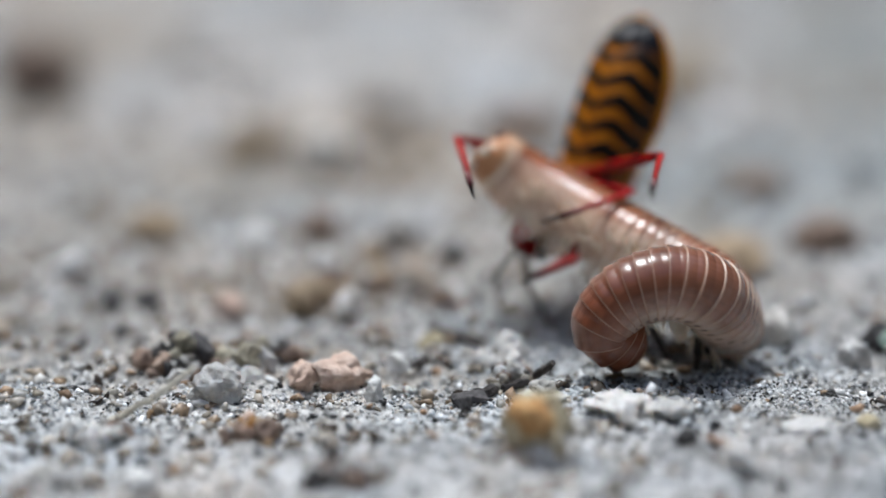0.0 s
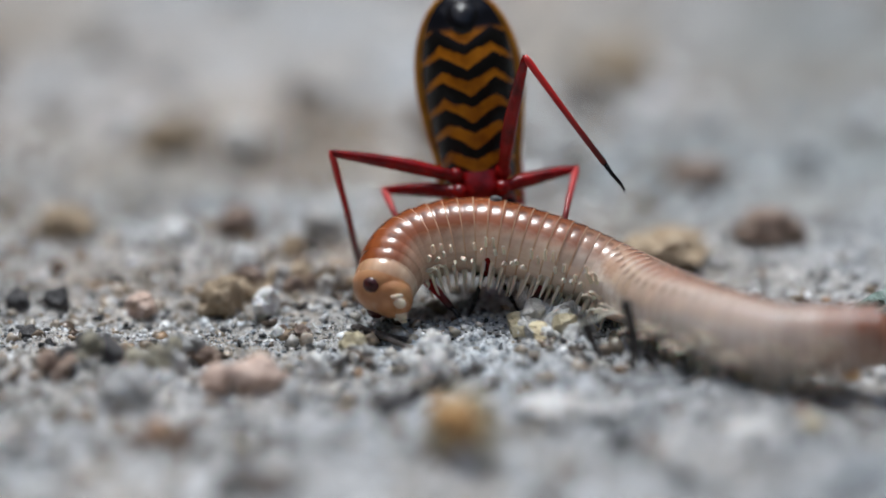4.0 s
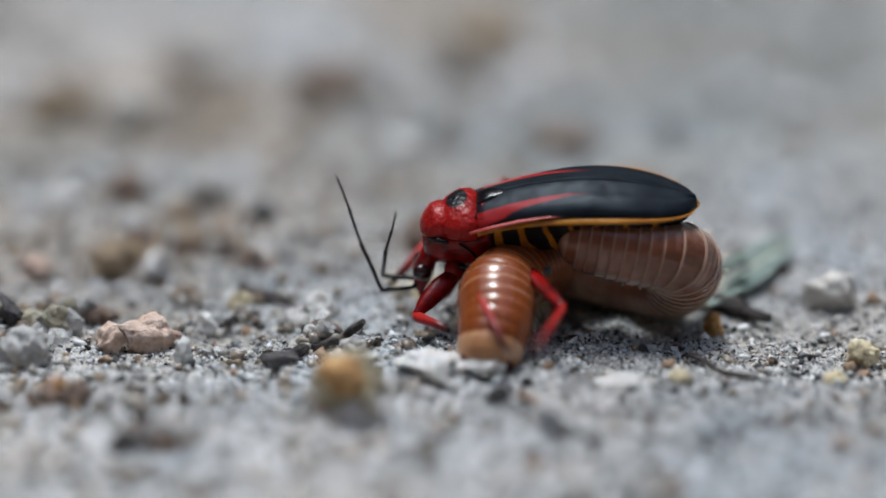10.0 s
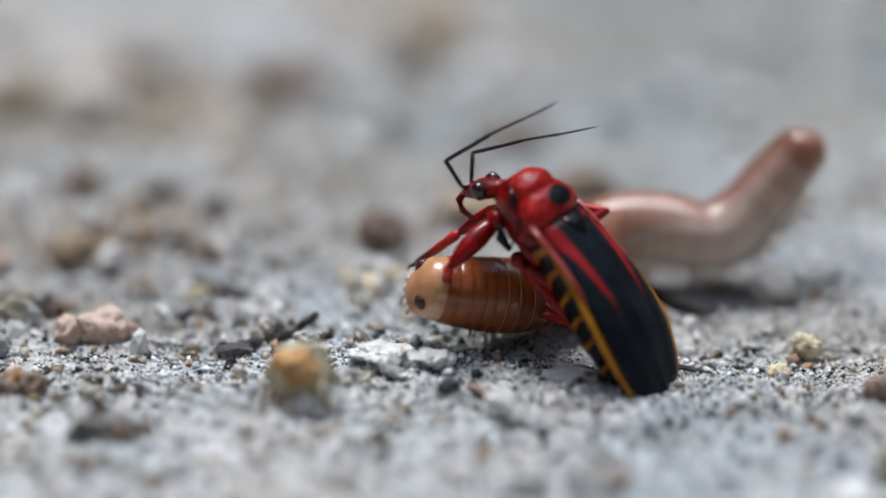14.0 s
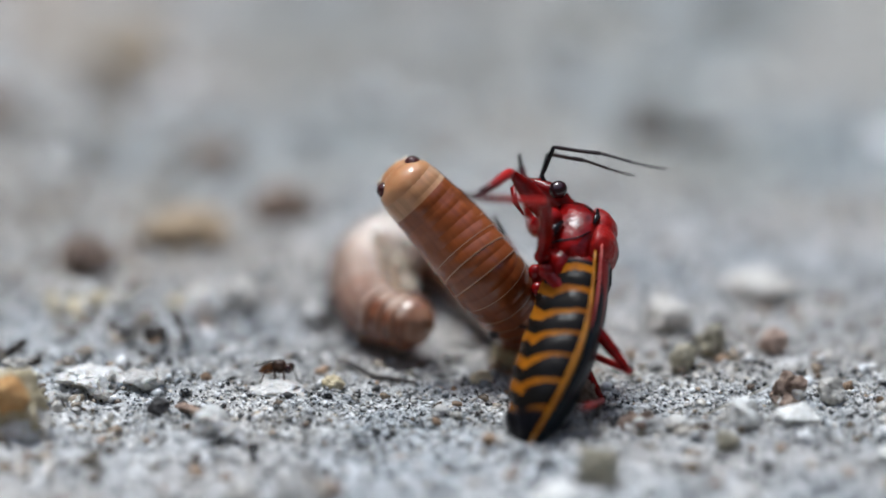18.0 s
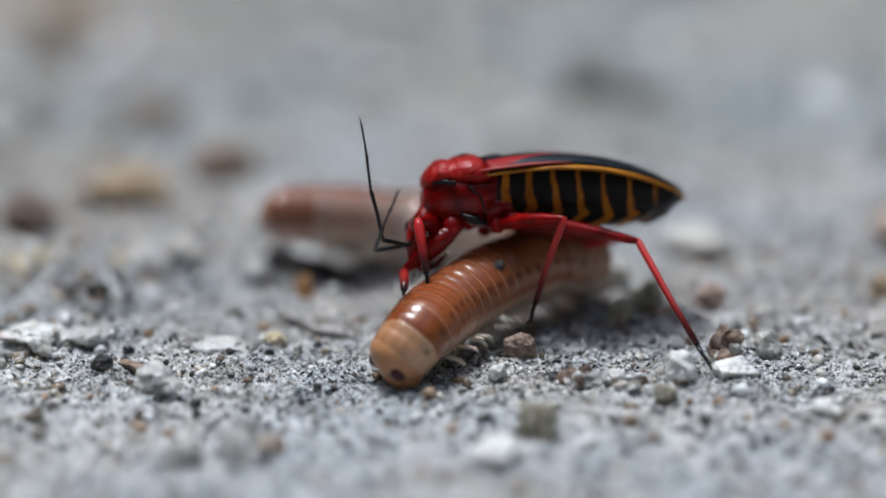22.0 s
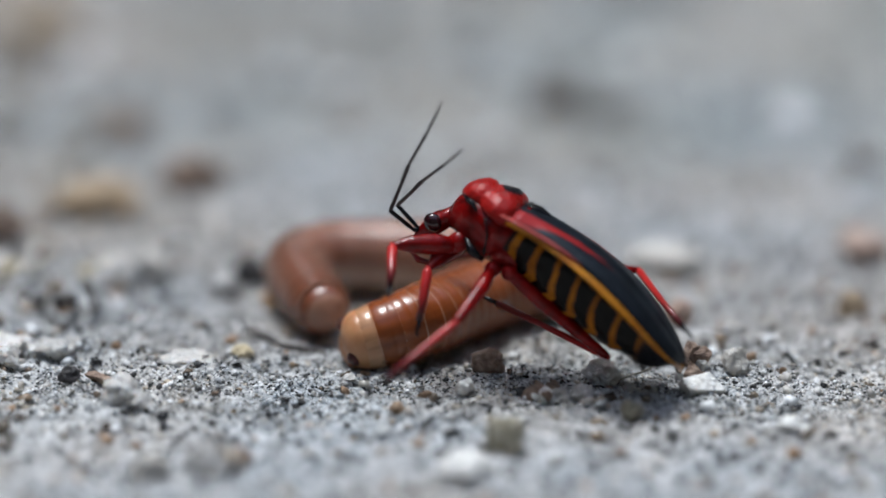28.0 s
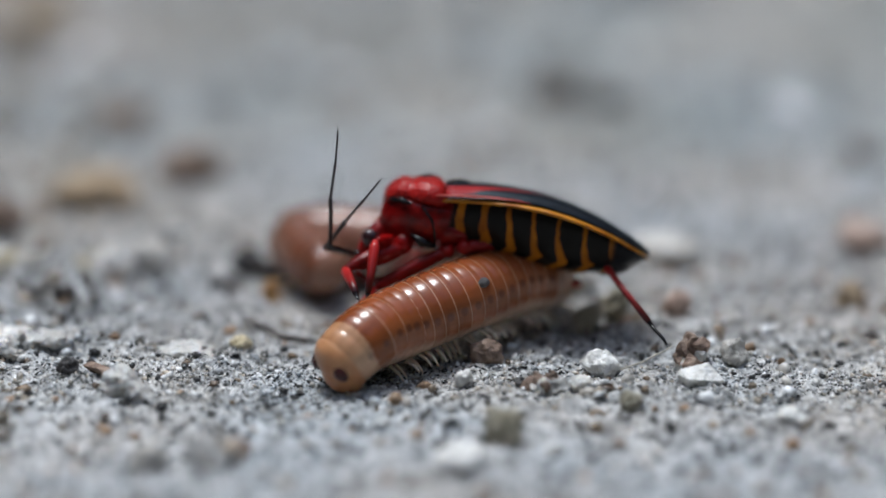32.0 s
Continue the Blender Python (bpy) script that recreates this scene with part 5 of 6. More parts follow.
def bug_moments():
    bug_at(0, (-29.8, 0.9, 5.1), (-0.286, -0.481, -0.829), (0.404, 0.724, -0.560), hl=(-33.4, -12.4, 11.3), hr=(-22.9, -14.1, 12.3), fl=(-32.4, 0.5, 2.3), ml=(-27.7, -0.5, 8), mr=(-30, -8.2, 8.6), hlk=(-35.9, -3.1, 12.1), hrk=(-23.4, -4.4, 12), mrk=(-25.2, -3.3, 9.3))
    bug_at(0.5, (-31.1, 4.5, 4.6), (-0.208, 0.474, -0.856), (-0.658, 0.580, 0.481), hl=(-37.9, 2.3, 1.6), hr=(-18.1, 3.2, 10.1), hlk=(-36.6, 2.5, 9.9), hrk=(-24.5, 2.2, 8.1))
    bug_at(1, (-32.6, 2.2, 7.8), (-0.533, 0.813, -0.234), (-0.148, 0.183, 0.972), hl=(-35.2, -13.5, 6.8), ml=(-36.2, -7.8, 5.8), hr=(-20, -10.2, 6), hlk=(-37.1, -4.8, 10.5), mlk=(-36.3, -1.2, 7.7), hrk=(-22.6, -1.6, 9.6))
    bug_at(1.5, (-32.1, 3.2, 8), (-0.362, 0.930, -0.071), (-0.068, 0.049, 0.996), hl=(-38.9, 2.6, 0.1), hr=(-21.3, -1.2, 2.2), hlk=(-39.3, 2.6, 6.8), hrk=(-24.4, -1.6, 8.7))
    bug_at(2, (-32.3, 3.1, 8.4), (-0.196, 0.979, 0.054), (0.010, -0.053, 0.999), hl=(-38.4, -3, 0.1), hr=(-19.3, -11, 6.3), al=(-36.3, 2.5, 12.1), ar=(-24.5, 8.3, 9.3), ml=(-36.9, -6.9, 3.8), mr=(-27.6, -8.6, 7.5), hlk=(-38.3, -5.5, 7.4), hrk=(-24.4, -3.4, 9.2), mlk=(-37.8, -0.3, 5.7), mrk=(-26.8, -1.8, 6.6))
    bug_at(2.5, (-32.2, 2.5, 8.7), (-0.065, 0.994, -0.087), (-0.090, 0.081, 0.993), hl=(-38, -0.2, 0.1), hr=(-20.1, -2.6, 5.9), hlk=(-40.6, 0.7, 5.6), hrk=(-25.1, -3.4, 9.6), al=(-34.9, 6.9, 9.9))
    bug_at(4.5, (-30.6, 3.9, 2.8), (0.178, -0.579, -0.796), (-0.095, 0.795, -0.599), hl=(-37.9, 3.1, 0.1), hr=(-22.6, 1.2, 8.1), hlk=(-38.5, 1.2, 7.2), hrk=(-24.7, 2, 10.4))
    bug_at(5, (-29.6, 4.6, 2.8), (0.178, -0.572, -0.801), (-0.093, 0.801, -0.592), hl=(-35.5, -8, 5.9), hr=(-27.6, -8.6, 7.6), mr=(-27, -6.3, 8.2), hlk=(-37.9, 1.2, 8), hrk=(-24.6, 0, 10.8), mrk=(-26.1, 0.5, 8.4))
    bug_at(6, (-30.1, 3.5, 3.1), (0.131, -0.644, -0.754), (-0.135, 0.742, -0.657), hl=(-34.8, -8.7, 5.7), hr=(-28.5, -9.1, 5.8), ml=(-38, 1.2, 2.8), mr=(-26.5, -6.8, 8.7), hlk=(-38, 0, 8.3), hrk=(-25.4, -1.4, 10.6), mrk=(-25.9, 0, 8.5))
    bug_at(6.5, (-31, 3.5, 2.8), (0.053, -0.656, -0.753), (-0.347, 0.695, -0.630), hl=(-35.9, 4.5, 0.1), hr=(-28.7, -1.4, 3.3), hlk=(-38.2, 0.5, 8.3), hrk=(-25.1, 0.1, 10.4))
    bug_at(7, (-34.3, 6, 4.7), (-0.482, 0.296, -0.825), (-0.392, 0.769, 0.505), hl=(-31.6, -11.8, 6), hr=(-26.4, -6.2, 4.2), ml=(-32.6, -7.3, 3.5), mr=(-27.8, -1.8, 5.8), hlk=(-36.4, -3.8, 8.7), mlk=(-35.4, -1.1, 3.6), hrk=(-24.3, 1.8, 9.2), mrk=(-27, 4.9, 7.5))
    bug_at(7.5, (-33.4, 2.1, 3.5), (-0.500, -0.632, -0.592), (-0.832, 0.162, 0.530), hr=(-26.9, -0.6, 1.1), fl=(-31.6, -1.3, 0.1), hrk=(-24.1, 1.8, 7.8), hl=(-32.2, -1.4, 0.1), ml=(-30.3, -1.1, 0.1), al=(-39.3, 1.4, 2.9))
    bug_at(8, (-32.1, 0.1, 4.2), (-0.589, -0.620, -0.519), (-0.747, 0.172, 0.642), hr=(-23.8, -4.5, 3.7), fl=(-28.8, -8.2, 0.5), hl=(-30.9, -3.8, 0.1), ml=(-28.9, -3.6, 0.1), al=(-36, -7.2, 5.7), mr=(-25.3, -3.1, 6), hrk=(-22.2, 4.5, 6.8), flk=(-30.3, -4.6, 1.4), mrk=(-26.3, 3.7, 6.8))
    bug_at(8.5, (-29, -5.4, 5), (-0.730, -0.416, -0.543), (-0.637, 0.123, 0.761), hr=(-21.4, -6.4, 4.3), fl=(-26.7, -8, 0.1), hrk=(-19, -5.1, 8.3), hl=(-27.8, -7.1, 0.1), ml=(-25.9, -6.9, 0.1), al=(-35.1, -5.2, 6.6))
    bug_at(9, (-26.4, -10.5, 7.5), (-0.875, -0.117, -0.470), (-0.458, -0.118, 0.881), fl=(-23, -15.7, 2.5), flk=(-26, -13.2, 1.8), ml=(-21.1, -22.1, 4), mlk=(-23.5, -15.9, 5.6), hl=(-17.6, -27.2, 5.5), hlk=(-18.8, -17.9, 7.6), al=(-33.3, -9.4, 10.9), ar=(-31.1, -15.9, 7.7))
    bug_at(9.5, (-24.5, -9.5, 7.2), (-0.969, -0.026, -0.245), (-0.236, -0.190, 0.953), fl=(-23.2, -9.6, 0.1), ml=(-19.4, -10.5, 0.1), hl=(-18.2, -9.4, 0.1), al=(-33.4, -8.7, 10.8), ar=(-29.2, -7.5, 6))
    bug_at(10, (-24, -9.7, 6.8), (-0.987, -0.077, -0.139), (-0.118, -0.232, 0.966), fl=(-22.9, -15.3, 1.9), flk=(-25.7, -12.5, 1.9), ml=(-19.2, -20.8, 2.4), mlk=(-21.9, -14.9, 4.6), hl=(-17.7, -26.5, 4.5), hlk=(-16.6, -16.9, 4.3), al=(-32.9, -7.8, 12), ar=(-26.9, -14.4, 9.2))
    bug_at(10.5, (-24.1, -10.1, 7.2), (-0.994, -0.101, -0.052), (-0.036, -0.155, 0.987), fl=(-24.1, -10.8, 0.1), ml=(-18.9, -11.7, 0.1), hl=(-17.9, -10.2, 0.1), al=(-31.8, -9, 11.3), ar=(-29.4, -7.7, 7.5))
    bug_at(11, (-23.7, -10.6, 7.7), (-0.997, -0.010, -0.080), (-0.079, -0.049, 0.996), fl=(-23.5, -16.8, 2.5), flk=(-25.7, -13.6, 2.5), ml=(-21.8, -22.5, 3.6), mlk=(-23.3, -16, 5.1), hl=(-18.3, -28.8, 5.2), hlk=(-18.6, -19.2, 6.4), al=(-30.3, -9, 12.4), ar=(-28, -14.5, 10.9))
    bug_at(11.5, (-21, -11.9, 8.6), (-0.964, 0.138, 0.229), (0.230, -0.006, 0.973), fl=(-23.9, -12.7, 0.5), hl=(-14, -7.6, 0.1), ml=(-20.3, -14.2, 0.9), al=(-25.9, -11.2, 11.4), ar=(-25.5, -8, 12.6))
    bug_at(12, (-18.1, -15.5, 8.9), (-0.829, 0.149, 0.538), (0.484, -0.291, 0.825), fr=(-22.3, -18.4, 5.2), frk=(-22.7, -14.5, 5.4), fl=(-21.4, -20.7, 2.7), flk=(-20.3, -19.3, 6.4), ml=(-16.8, -27.7, 4.9), mlk=(-16.5, -20.9, 5.8), al=(-18.9, -11.6, 15.9), ar=(-20.5, -19.2, 13.7), hl=(-13.5, -8.7, 0.1))
    bug_at(13, (-18.3, -16.1, 9.6), (-0.750, 0.081, 0.656), (0.591, -0.362, 0.721), fr=(-22.6, -18.9, 5.9), frk=(-23.2, -15, 6.4), fl=(-22.6, -21.1, 4), flk=(-20.9, -19.7, 7.4), ml=(-17, -28, 6.1), mlk=(-17, -21.1, 6.2), al=(-19.4, -19.7, 14.9), ar=(-16.6, -11.5, 15.9), hl=(-14.1, -9.7, 0.1))
    bug_at(13.5, (-18.1, -15.9, 9.7), (-0.744, 0.072, 0.664), (0.602, -0.357, 0.714), fl=(-23.9, -15.2, 2.1), fr=(-24.1, -12.3, 3.9), hl=(-13.9, -9.7, 0.1), ml=(-18.1, -11.7, 0.1), al=(-20.4, -14.4, 14.5), ar=(-16.5, -11.2, 14.7))
    bug_at(15.5, (-1.4, -17, 11.3), (0.602, 0.268, 0.752), (0.431, -0.902, -0.024), hl=(-11.9, -13.1, 11), ml=(-9.3, -12.9, 12.4), fl=(-5.6, -13.1, 11.9), hr=(-2.5, -18, 0.1), al=(1.7, -13.7, 14.3), ar=(7.8, -14.6, 8.4))
    bug_at(16, (0.5, -16.4, 9.9), (0.729, 0.273, 0.628), (0.390, -0.919, -0.054), ml=(-5.9, -20.1, 15.9), mlk=(-4.4, -13.7, 13.9), fl=(-1.9, -17.4, 13.3), flk=(0.2, -14.3, 14.4), hl=(-8.8, -30.4, 15.3), hlk=(-4.5, -22.7, 11.4), hr=(-2.8, -12.4, -0.8), hrk=(0.5, -20.7, 2.8), al=(4.2, -20, 14.2), ar=(10.2, -14.7, 4.8))
    bug_at(16.5, (0.4, -15.8, 10.3), (0.699, 0.294, 0.652), (0.427, -0.903, -0.051), hl=(-9.4, -9, 10.5), ml=(-6.4, -8.9, 12.2), fl=(-4.7, -9.3, 12.7), hr=(-2.5, -13.6, 0.1), al=(3.6, -9.8, 11.2), ar=(9.3, -11.1, 4.3))
    bug_at(17, (2.7, -18.6, 11.2), (0.576, 0.288, 0.765), (0.557, -0.823, -0.110), hl=(-7, -29.3, 18.3), ml=(-4.5, -24.2, 17.8), fl=(-0.8, -21.5, 15.8), hr=(-1.9, -29.9, 4.4), al=(8, -21, 14.8), ar=(11, -17.1, 6.9), mlk=(-0.9, -19.1, 15.1), flk=(1, -18, 15.7), hlk=(-1.2, -25.7, 11.5), hrk=(0.8, -21, 1.6))
    bug_at(17.5, (2.9, -18.1, 10), (0.476, 0.572, 0.668), (0.735, -0.675, 0.054), hl=(-7.8, -14, 13.3), ml=(-4, -13.9, 11.9), fl=(-4.1, -13.9, 14.4), hr=(-1.3, -20.1, 0.1), hrk=(3.2, -10.4, -0.7), flk=(-0.2, -14.8, 14.5), al=(9.8, -14.7, 12.8), ar=(8.2, -14.9, 7.2))
    bug_at(18, (5.2, -16.1, 9.1), (0.241, 0.654, 0.717), (0.961, -0.059, -0.269), hr=(4, -29.4, 3.4), hl=(0.6, -15.2, 3.6), ml=(-2.9, -25.2, 14.6), fl=(-1.7, -20.8, 13.1), al=(9.8, -18.3, 14.5), ar=(8.3, -19.3, 14.3), flk=(0.4, -17.5, 13.6), mlk=(2.3, -21.1, 12.9), hrk=(5.7, -20.3, 0.6))
    bug_at(18.5, (5.9, -18.2, 11.5), (-0.309, 0.768, 0.560), (0.950, 0.272, 0.152), hl=(2.7, -25.7, 0.1), hlk=(6.8, -23.6, 2.6), ml=(1.6, -21, 4.7), fl=(-1.8, -18.2, 13), al=(7.9, -15.3, 16.6), ar=(7.5, -13.3, 15.3))
    bug_at(19, (7.5, -19.7, 10.4), (-0.545, 0.499, 0.673), (0.835, 0.397, 0.382), hl=(5.6, -35, 4.8), ml=(-0.5, -30.9, 7.3), fl=(-0.3, -25.3, 9.3), al=(7.2, -22.9, 18.1), ar=(5.8, -24.7, 16.7), flk=(1.3, -21.9, 10.3), mlk=(5.3, -27.5, 8.7), hlk=(11.5, -27.5, 3.3))
    bug_at(19.5, (3.4, -16.2, 9.8), (-0.784, 0.467, 0.409), (0.561, 0.250, 0.789), hl=(16.6, -18.2, 0.1), fl=(-3.7, -15.2, 4.2), ml=(3.1, -17.1, 4), hlk=(11.6, -19.1, 6.9), al=(-0.6, -13.3, 15.8), ar=(-0.2, -11.2, 14))
    bug_at(20, (1.4, -14.4, 9.8), (-0.877, 0.438, 0.200), (0.373, 0.356, 0.857), fl=(-3.5, -21.7, 5.7), fr=(-0.8, -14.9, 3.1), frk=(-1.2, -14.9, 7.5), ml=(-1.5, -22.7, 0.1), al=(-2.6, -14.6, 16), ar=(-1.9, -21, 12.3), flk=(-3.1, -17.8, 6.2), mlk=(2.7, -22.1, 8.9), hr=(1.4, -15.1, 3.8), hrk=(8.5, -18.7, 3.4), hl=(14.4, -24.7, 1.7), hlk=(10.6, -18.2, 7.9))
    bug_at(20.5, (1.1, -14.6, 9.8), (-0.880, 0.470, 0.063), (0.235, 0.317, 0.919), fl=(-2.3, -17.5, 3.3), flk=(-2.8, -17.5, 5.2), fr=(-1.1, -15.1, 3.1), frk=(-1.5, -15.1, 7.5), ml=(5.7, -18.4, 2.4), mlk=(6.7, -18.4, 6.6), hr=(2.1, -15.2, 3.8), hrk=(9, -19, 4.5), hl=(14.7, -24.9, 1.7), hlk=(10.4, -18.5, 7.4))
    bug_at(21, (0.5, -14.4, 9.4), (-0.934, 0.357, 0.003), (0.188, 0.484, 0.855), fl=(-3, -22.3, 5.5), fr=(-1.9, -18.7, 4.4), ml=(-1.9, -23.5, 0.1), al=(-4.8, -15.8, 14.9), ar=(-3.1, -21.2, 11.8), flk=(-3.2, -18.4, 5.5), frk=(-2.1, -17.4, 8.2), mlk=(0.6, -22.2, 8.3), hr=(1.6, -15.7, 3.6), hrk=(8.9, -18.5, 4.8), hl=(15.1, -25.1, 1.6), hlk=(10.2, -18.7, 6.9))
    bug_at(22, (0.4, -14.7, 9.5), (-0.968, -0.230, 0.100), (0.001, 0.396, 0.918), fl=(-2.3, -21.5, 4.8), fr=(-0.9, -20.1, 4.9), ml=(5, -18.6, 2), mlk=(6, -18.6, 6.2), al=(-5.4, -17.8, 14.5), ar=(-2.7, -22.9, 11.8), flk=(-2.3, -17.6, 4.9), frk=(-1.5, -17.9, 8.2), hr=(1.3, -14.4, 3.5), hrk=(9, -12.8, 3.9), hl=(15.4, -23.8, 1), hlk=(11.4, -16.9, 6.5))
    bug_at(23, (0.1, -15.1, 9.7), (-0.970, -0.221, 0.102), (0.009, 0.385, 0.923), fl=(-2.6, -22, 5.1), fr=(-1.4, -19.7, 4.6), ml=(4.7, -18.9, 2.2), mlk=(5.7, -18.9, 6.4), al=(-5.6, -18.5, 14.7), ar=(-3, -23.3, 12), flk=(-2.7, -18, 5.2), frk=(-1.9, -18.4, 8.3), hr=(1, -14.8, 3.7), hrk=(8.7, -13.2, 4.1), hl=(15.4, -24.2, 1), hlk=(11, -17.4, 6.3))
    bug_at(23.5, (-1, -14.2, 9.6), (-0.985, 0.160, -0.065), (0.016, 0.457, 0.889), fl=(-4.4, -17.1, 2.9), flk=(-4.9, -17.1, 4.9), fr=(-3.1, -14.7, 2.8), frk=(-3.6, -14.7, 7.2), ml=(3.7, -18, 2.1), mlk=(4.7, -18, 6.3), al=(-8.2, -13.2, 11.4), hr=(0.8, -14.9, 3.9), hrk=(8.4, -16.2, 5.6), hl=(13.3, -24.9, 1.6), hlk=(9.9, -17.5, 6.8))
    bug_at(24, (-1.1, -13.4, 9.1), (-0.929, 0.332, -0.165), (0.050, 0.552, 0.832), fl=(-3.1, -21.5, 4.5), fr=(-4.4, -17.1, 2.9), ml=(-2.3, -23.4, 0.1), al=(-7.5, -17.7, 13.2), ar=(-4.8, -20.7, 10.9), flk=(-3.7, -17.5, 4.6), frk=(-4.3, -15.6, 6.9), mlk=(-1.6, -20.9, 7.3), hr=(0.9, -15.2, 3.6), hrk=(8, -17.6, 6.1), hl=(11.2, -25.7, 2.2), hlk=(8.8, -17.7, 7.2))
    bug_at(25, (-0.3, -14.5, 9.6), (-0.976, -0.214, 0.039), (-0.025, 0.289, 0.957), fl=(-2.7, -21.8, 4.6), fr=(-3.8, -17.9, 3.2), ml=(-2.3, -21.7, 0.9), al=(-6.7, -16.4, 14), ar=(-4.1, -22, 11.8), flk=(-2.8, -17.9, 5.1), frk=(-3.6, -16.3, 7.5), mlk=(-1.2, -18.8, 8.4), hr=(0.9, -13.6, 3.7), hrk=(8.6, -12.2, 4.6), hl=(11.4, -24.8, 2.1), hlk=(10.8, -16.4, 6.9))
    bug_at(25.5, (0.6, -13.9, 9.6), (-0.877, -0.460, 0.137), (-0.017, 0.316, 0.949), fl=(-2.8, -16.9, 2.9), flk=(-3.3, -16.9, 4.9), fr=(-1.6, -14.4, 2.7), frk=(-2, -14.4, 7.2), ml=(5.4, -17.7, 2), mlk=(6.4, -17.7, 6.3), al=(-6.1, -14.2, 12.8), hr=(1, -13, 3.6), hrk=(8.1, -9.6, 3.7), hl=(11.4, -24.8, 2.1), hlk=(10.8, -16.4, 6.9))
    bug_at(27.5, (5.1, -21.1, 10.9), (-0.700, 0.395, 0.595), (0.612, -0.098, 0.785), fl=(-1.6, -17.4, 5.2), ml=(-0.7, -20.2, 2.3), flk=(-1.3, -17.3, 8.4), al=(1.4, -18.9, 17), ar=(4.7, -16.2, 17.1), hl=(3.7, -19.1, 5.3), hlk=(9.6, -22.8, 1.6), hr=(15.9, -25.9, 4.7), hrk=(13.3, -16.6, 5.6))
    bug_at(28, (4.5, -19.3, 10.5), (-0.788, 0.346, 0.510), (0.548, 0.016, 0.836), fl=(-1.3, -24.5, 6.6), ml=(-2.4, -29.1, 2.5), fr=(0.3, -23.5, 4), al=(1.3, -19.8, 17.4), ar=(3, -22.4, 15.6), flk=(-1.1, -21.1, 8.5), frk=(0.9, -21.4, 7.3), mlk=(2.6, -25.3, 5.4), hl=(3.4, -17.8, 4.7), hlk=(9.9, -21, 1.7), hr=(15.9, -25.9, 4.7), hrk=(13.3, -16.6, 5.6))
    bug_at(28.5, (3.6, -16.4, 9.7), (-0.910, 0.261, 0.321), (0.398, 0.336, 0.854), ml=(-4.1, -20.7, 0.1), fl=(-0.4, -18.9, 4.3), flk=(-1, -18.9, 6.2), fr=(1.1, -16.9, 3.1), frk=(0.8, -16.9, 7), al=(-1.8, -15.3, 15.2), ar=(0.2, -13.4, 11.6), hr=(3.1, -16.6, 3.6), hrk=(10.6, -18.8, 2.3), hl=(16.2, -23.2, 3.4), hlk=(11.7, -15, 6))
    bug_at(29, (2.9, -16.2, 9.6), (-0.948, 0.197, 0.250), (0.301, 0.299, 0.906), ml=(-1.9, -27.6, 3.5), fl=(-1.1, -23.7, 5.4), fr=(0.5, -23.4, 6.4), al=(-2.3, -18.3, 15.5), ar=(0.3, -21.3, 13.7), flk=(-1.3, -19.9, 6.5), frk=(0.4, -19.5, 7.1), mlk=(1.7, -22.7, 6.5), hr=(3, -16, 3.5), hrk=(10.6, -17.8, 2.7), hl=(16.2, -23.2, 3.4), hlk=(11.7, -15, 6))
    bug_at(30, (1.9, -14.9, 9.4), (-0.968, 0.134, 0.214), (0.246, 0.315, 0.917), ml=(-3.1, -24.2, 2.7), fl=(-1.7, -21.3, 4.9), fr=(-0.6, -20.5, 4.5), al=(-3.2, -17.4, 15.1), ar=(-0.3, -20.6, 13), flk=(-2.2, -17.4, 5.3), frk=(-0.4, -18, 7.6), mlk=(-0.4, -18.2, 4.4), hr=(2.2, -14.7, 3.3), hrk=(10, -16, 2.8), hl=(16.1, -21.3, 2.6), hlk=(11.1, -13.8, 6.1))
    bug_at(30.5, (1.2, -13.9, 9.2), (-0.960, 0.226, 0.167), (0.242, 0.363, 0.900), ml=(-2.8, -16.9, 0.1), fl=(-2.8, -16.4, 3.7), flk=(-3.4, -16.4, 5.7), fr=(-1.3, -14.5, 2.6), frk=(-1.6, -14.5, 6.5), al=(-4.4, -12.7, 13.5), ar=(-2.1, -10.9, 10.1), hr=(1.7, -14.1, 3.2), hrk=(9.4, -16.1, 3), hl=(15.6, -21.3, 2.3), hlk=(10.6, -14.1, 6.3))
    bug_at(31, (0.4, -13.8, 8.8), (-0.970, 0.201, 0.140), (0.216, 0.434, 0.875), ml=(-2.9, -26.1, 5.1), fl=(-2.9, -21.2, 4.8), fr=(-2.4, -18.5, 3.6), al=(-4.5, -17, 14.4), ar=(-1.6, -19.4, 12.5), flk=(-3.7, -17.4, 5.5), frk=(-1.8, -17.2, 7.3), mlk=(-1.6, -19.4, 5.7), hr=(1, -14.4, 2.8), hrk=(8.7, -16.1, 2.9), hl=(15.1, -21.4, 2.1), hlk=(10.2, -14.4, 6.6))
    bug_at(32, (0.1, -14, 8.5), (-0.981, 0.010, 0.192), (0.185, 0.321, 0.929), ml=(-4.8, -23.1, 2.5), fl=(-3, -21.1, 4.7), fr=(-2.6, -19.5, 3.7), al=(-4.8, -17.2, 14), ar=(-1.5, -19.7, 12.2), flk=(-3.8, -17.3, 5.2), frk=(-2.1, -17.2, 6.8), mlk=(-2.1, -16.9, 3.9), hr=(0.5, -13.6, 2.5), hrk=(8.4, -13.9, 2.1), hl=(14.9, -21, 2), hlk=(10.2, -13.6, 6.2))


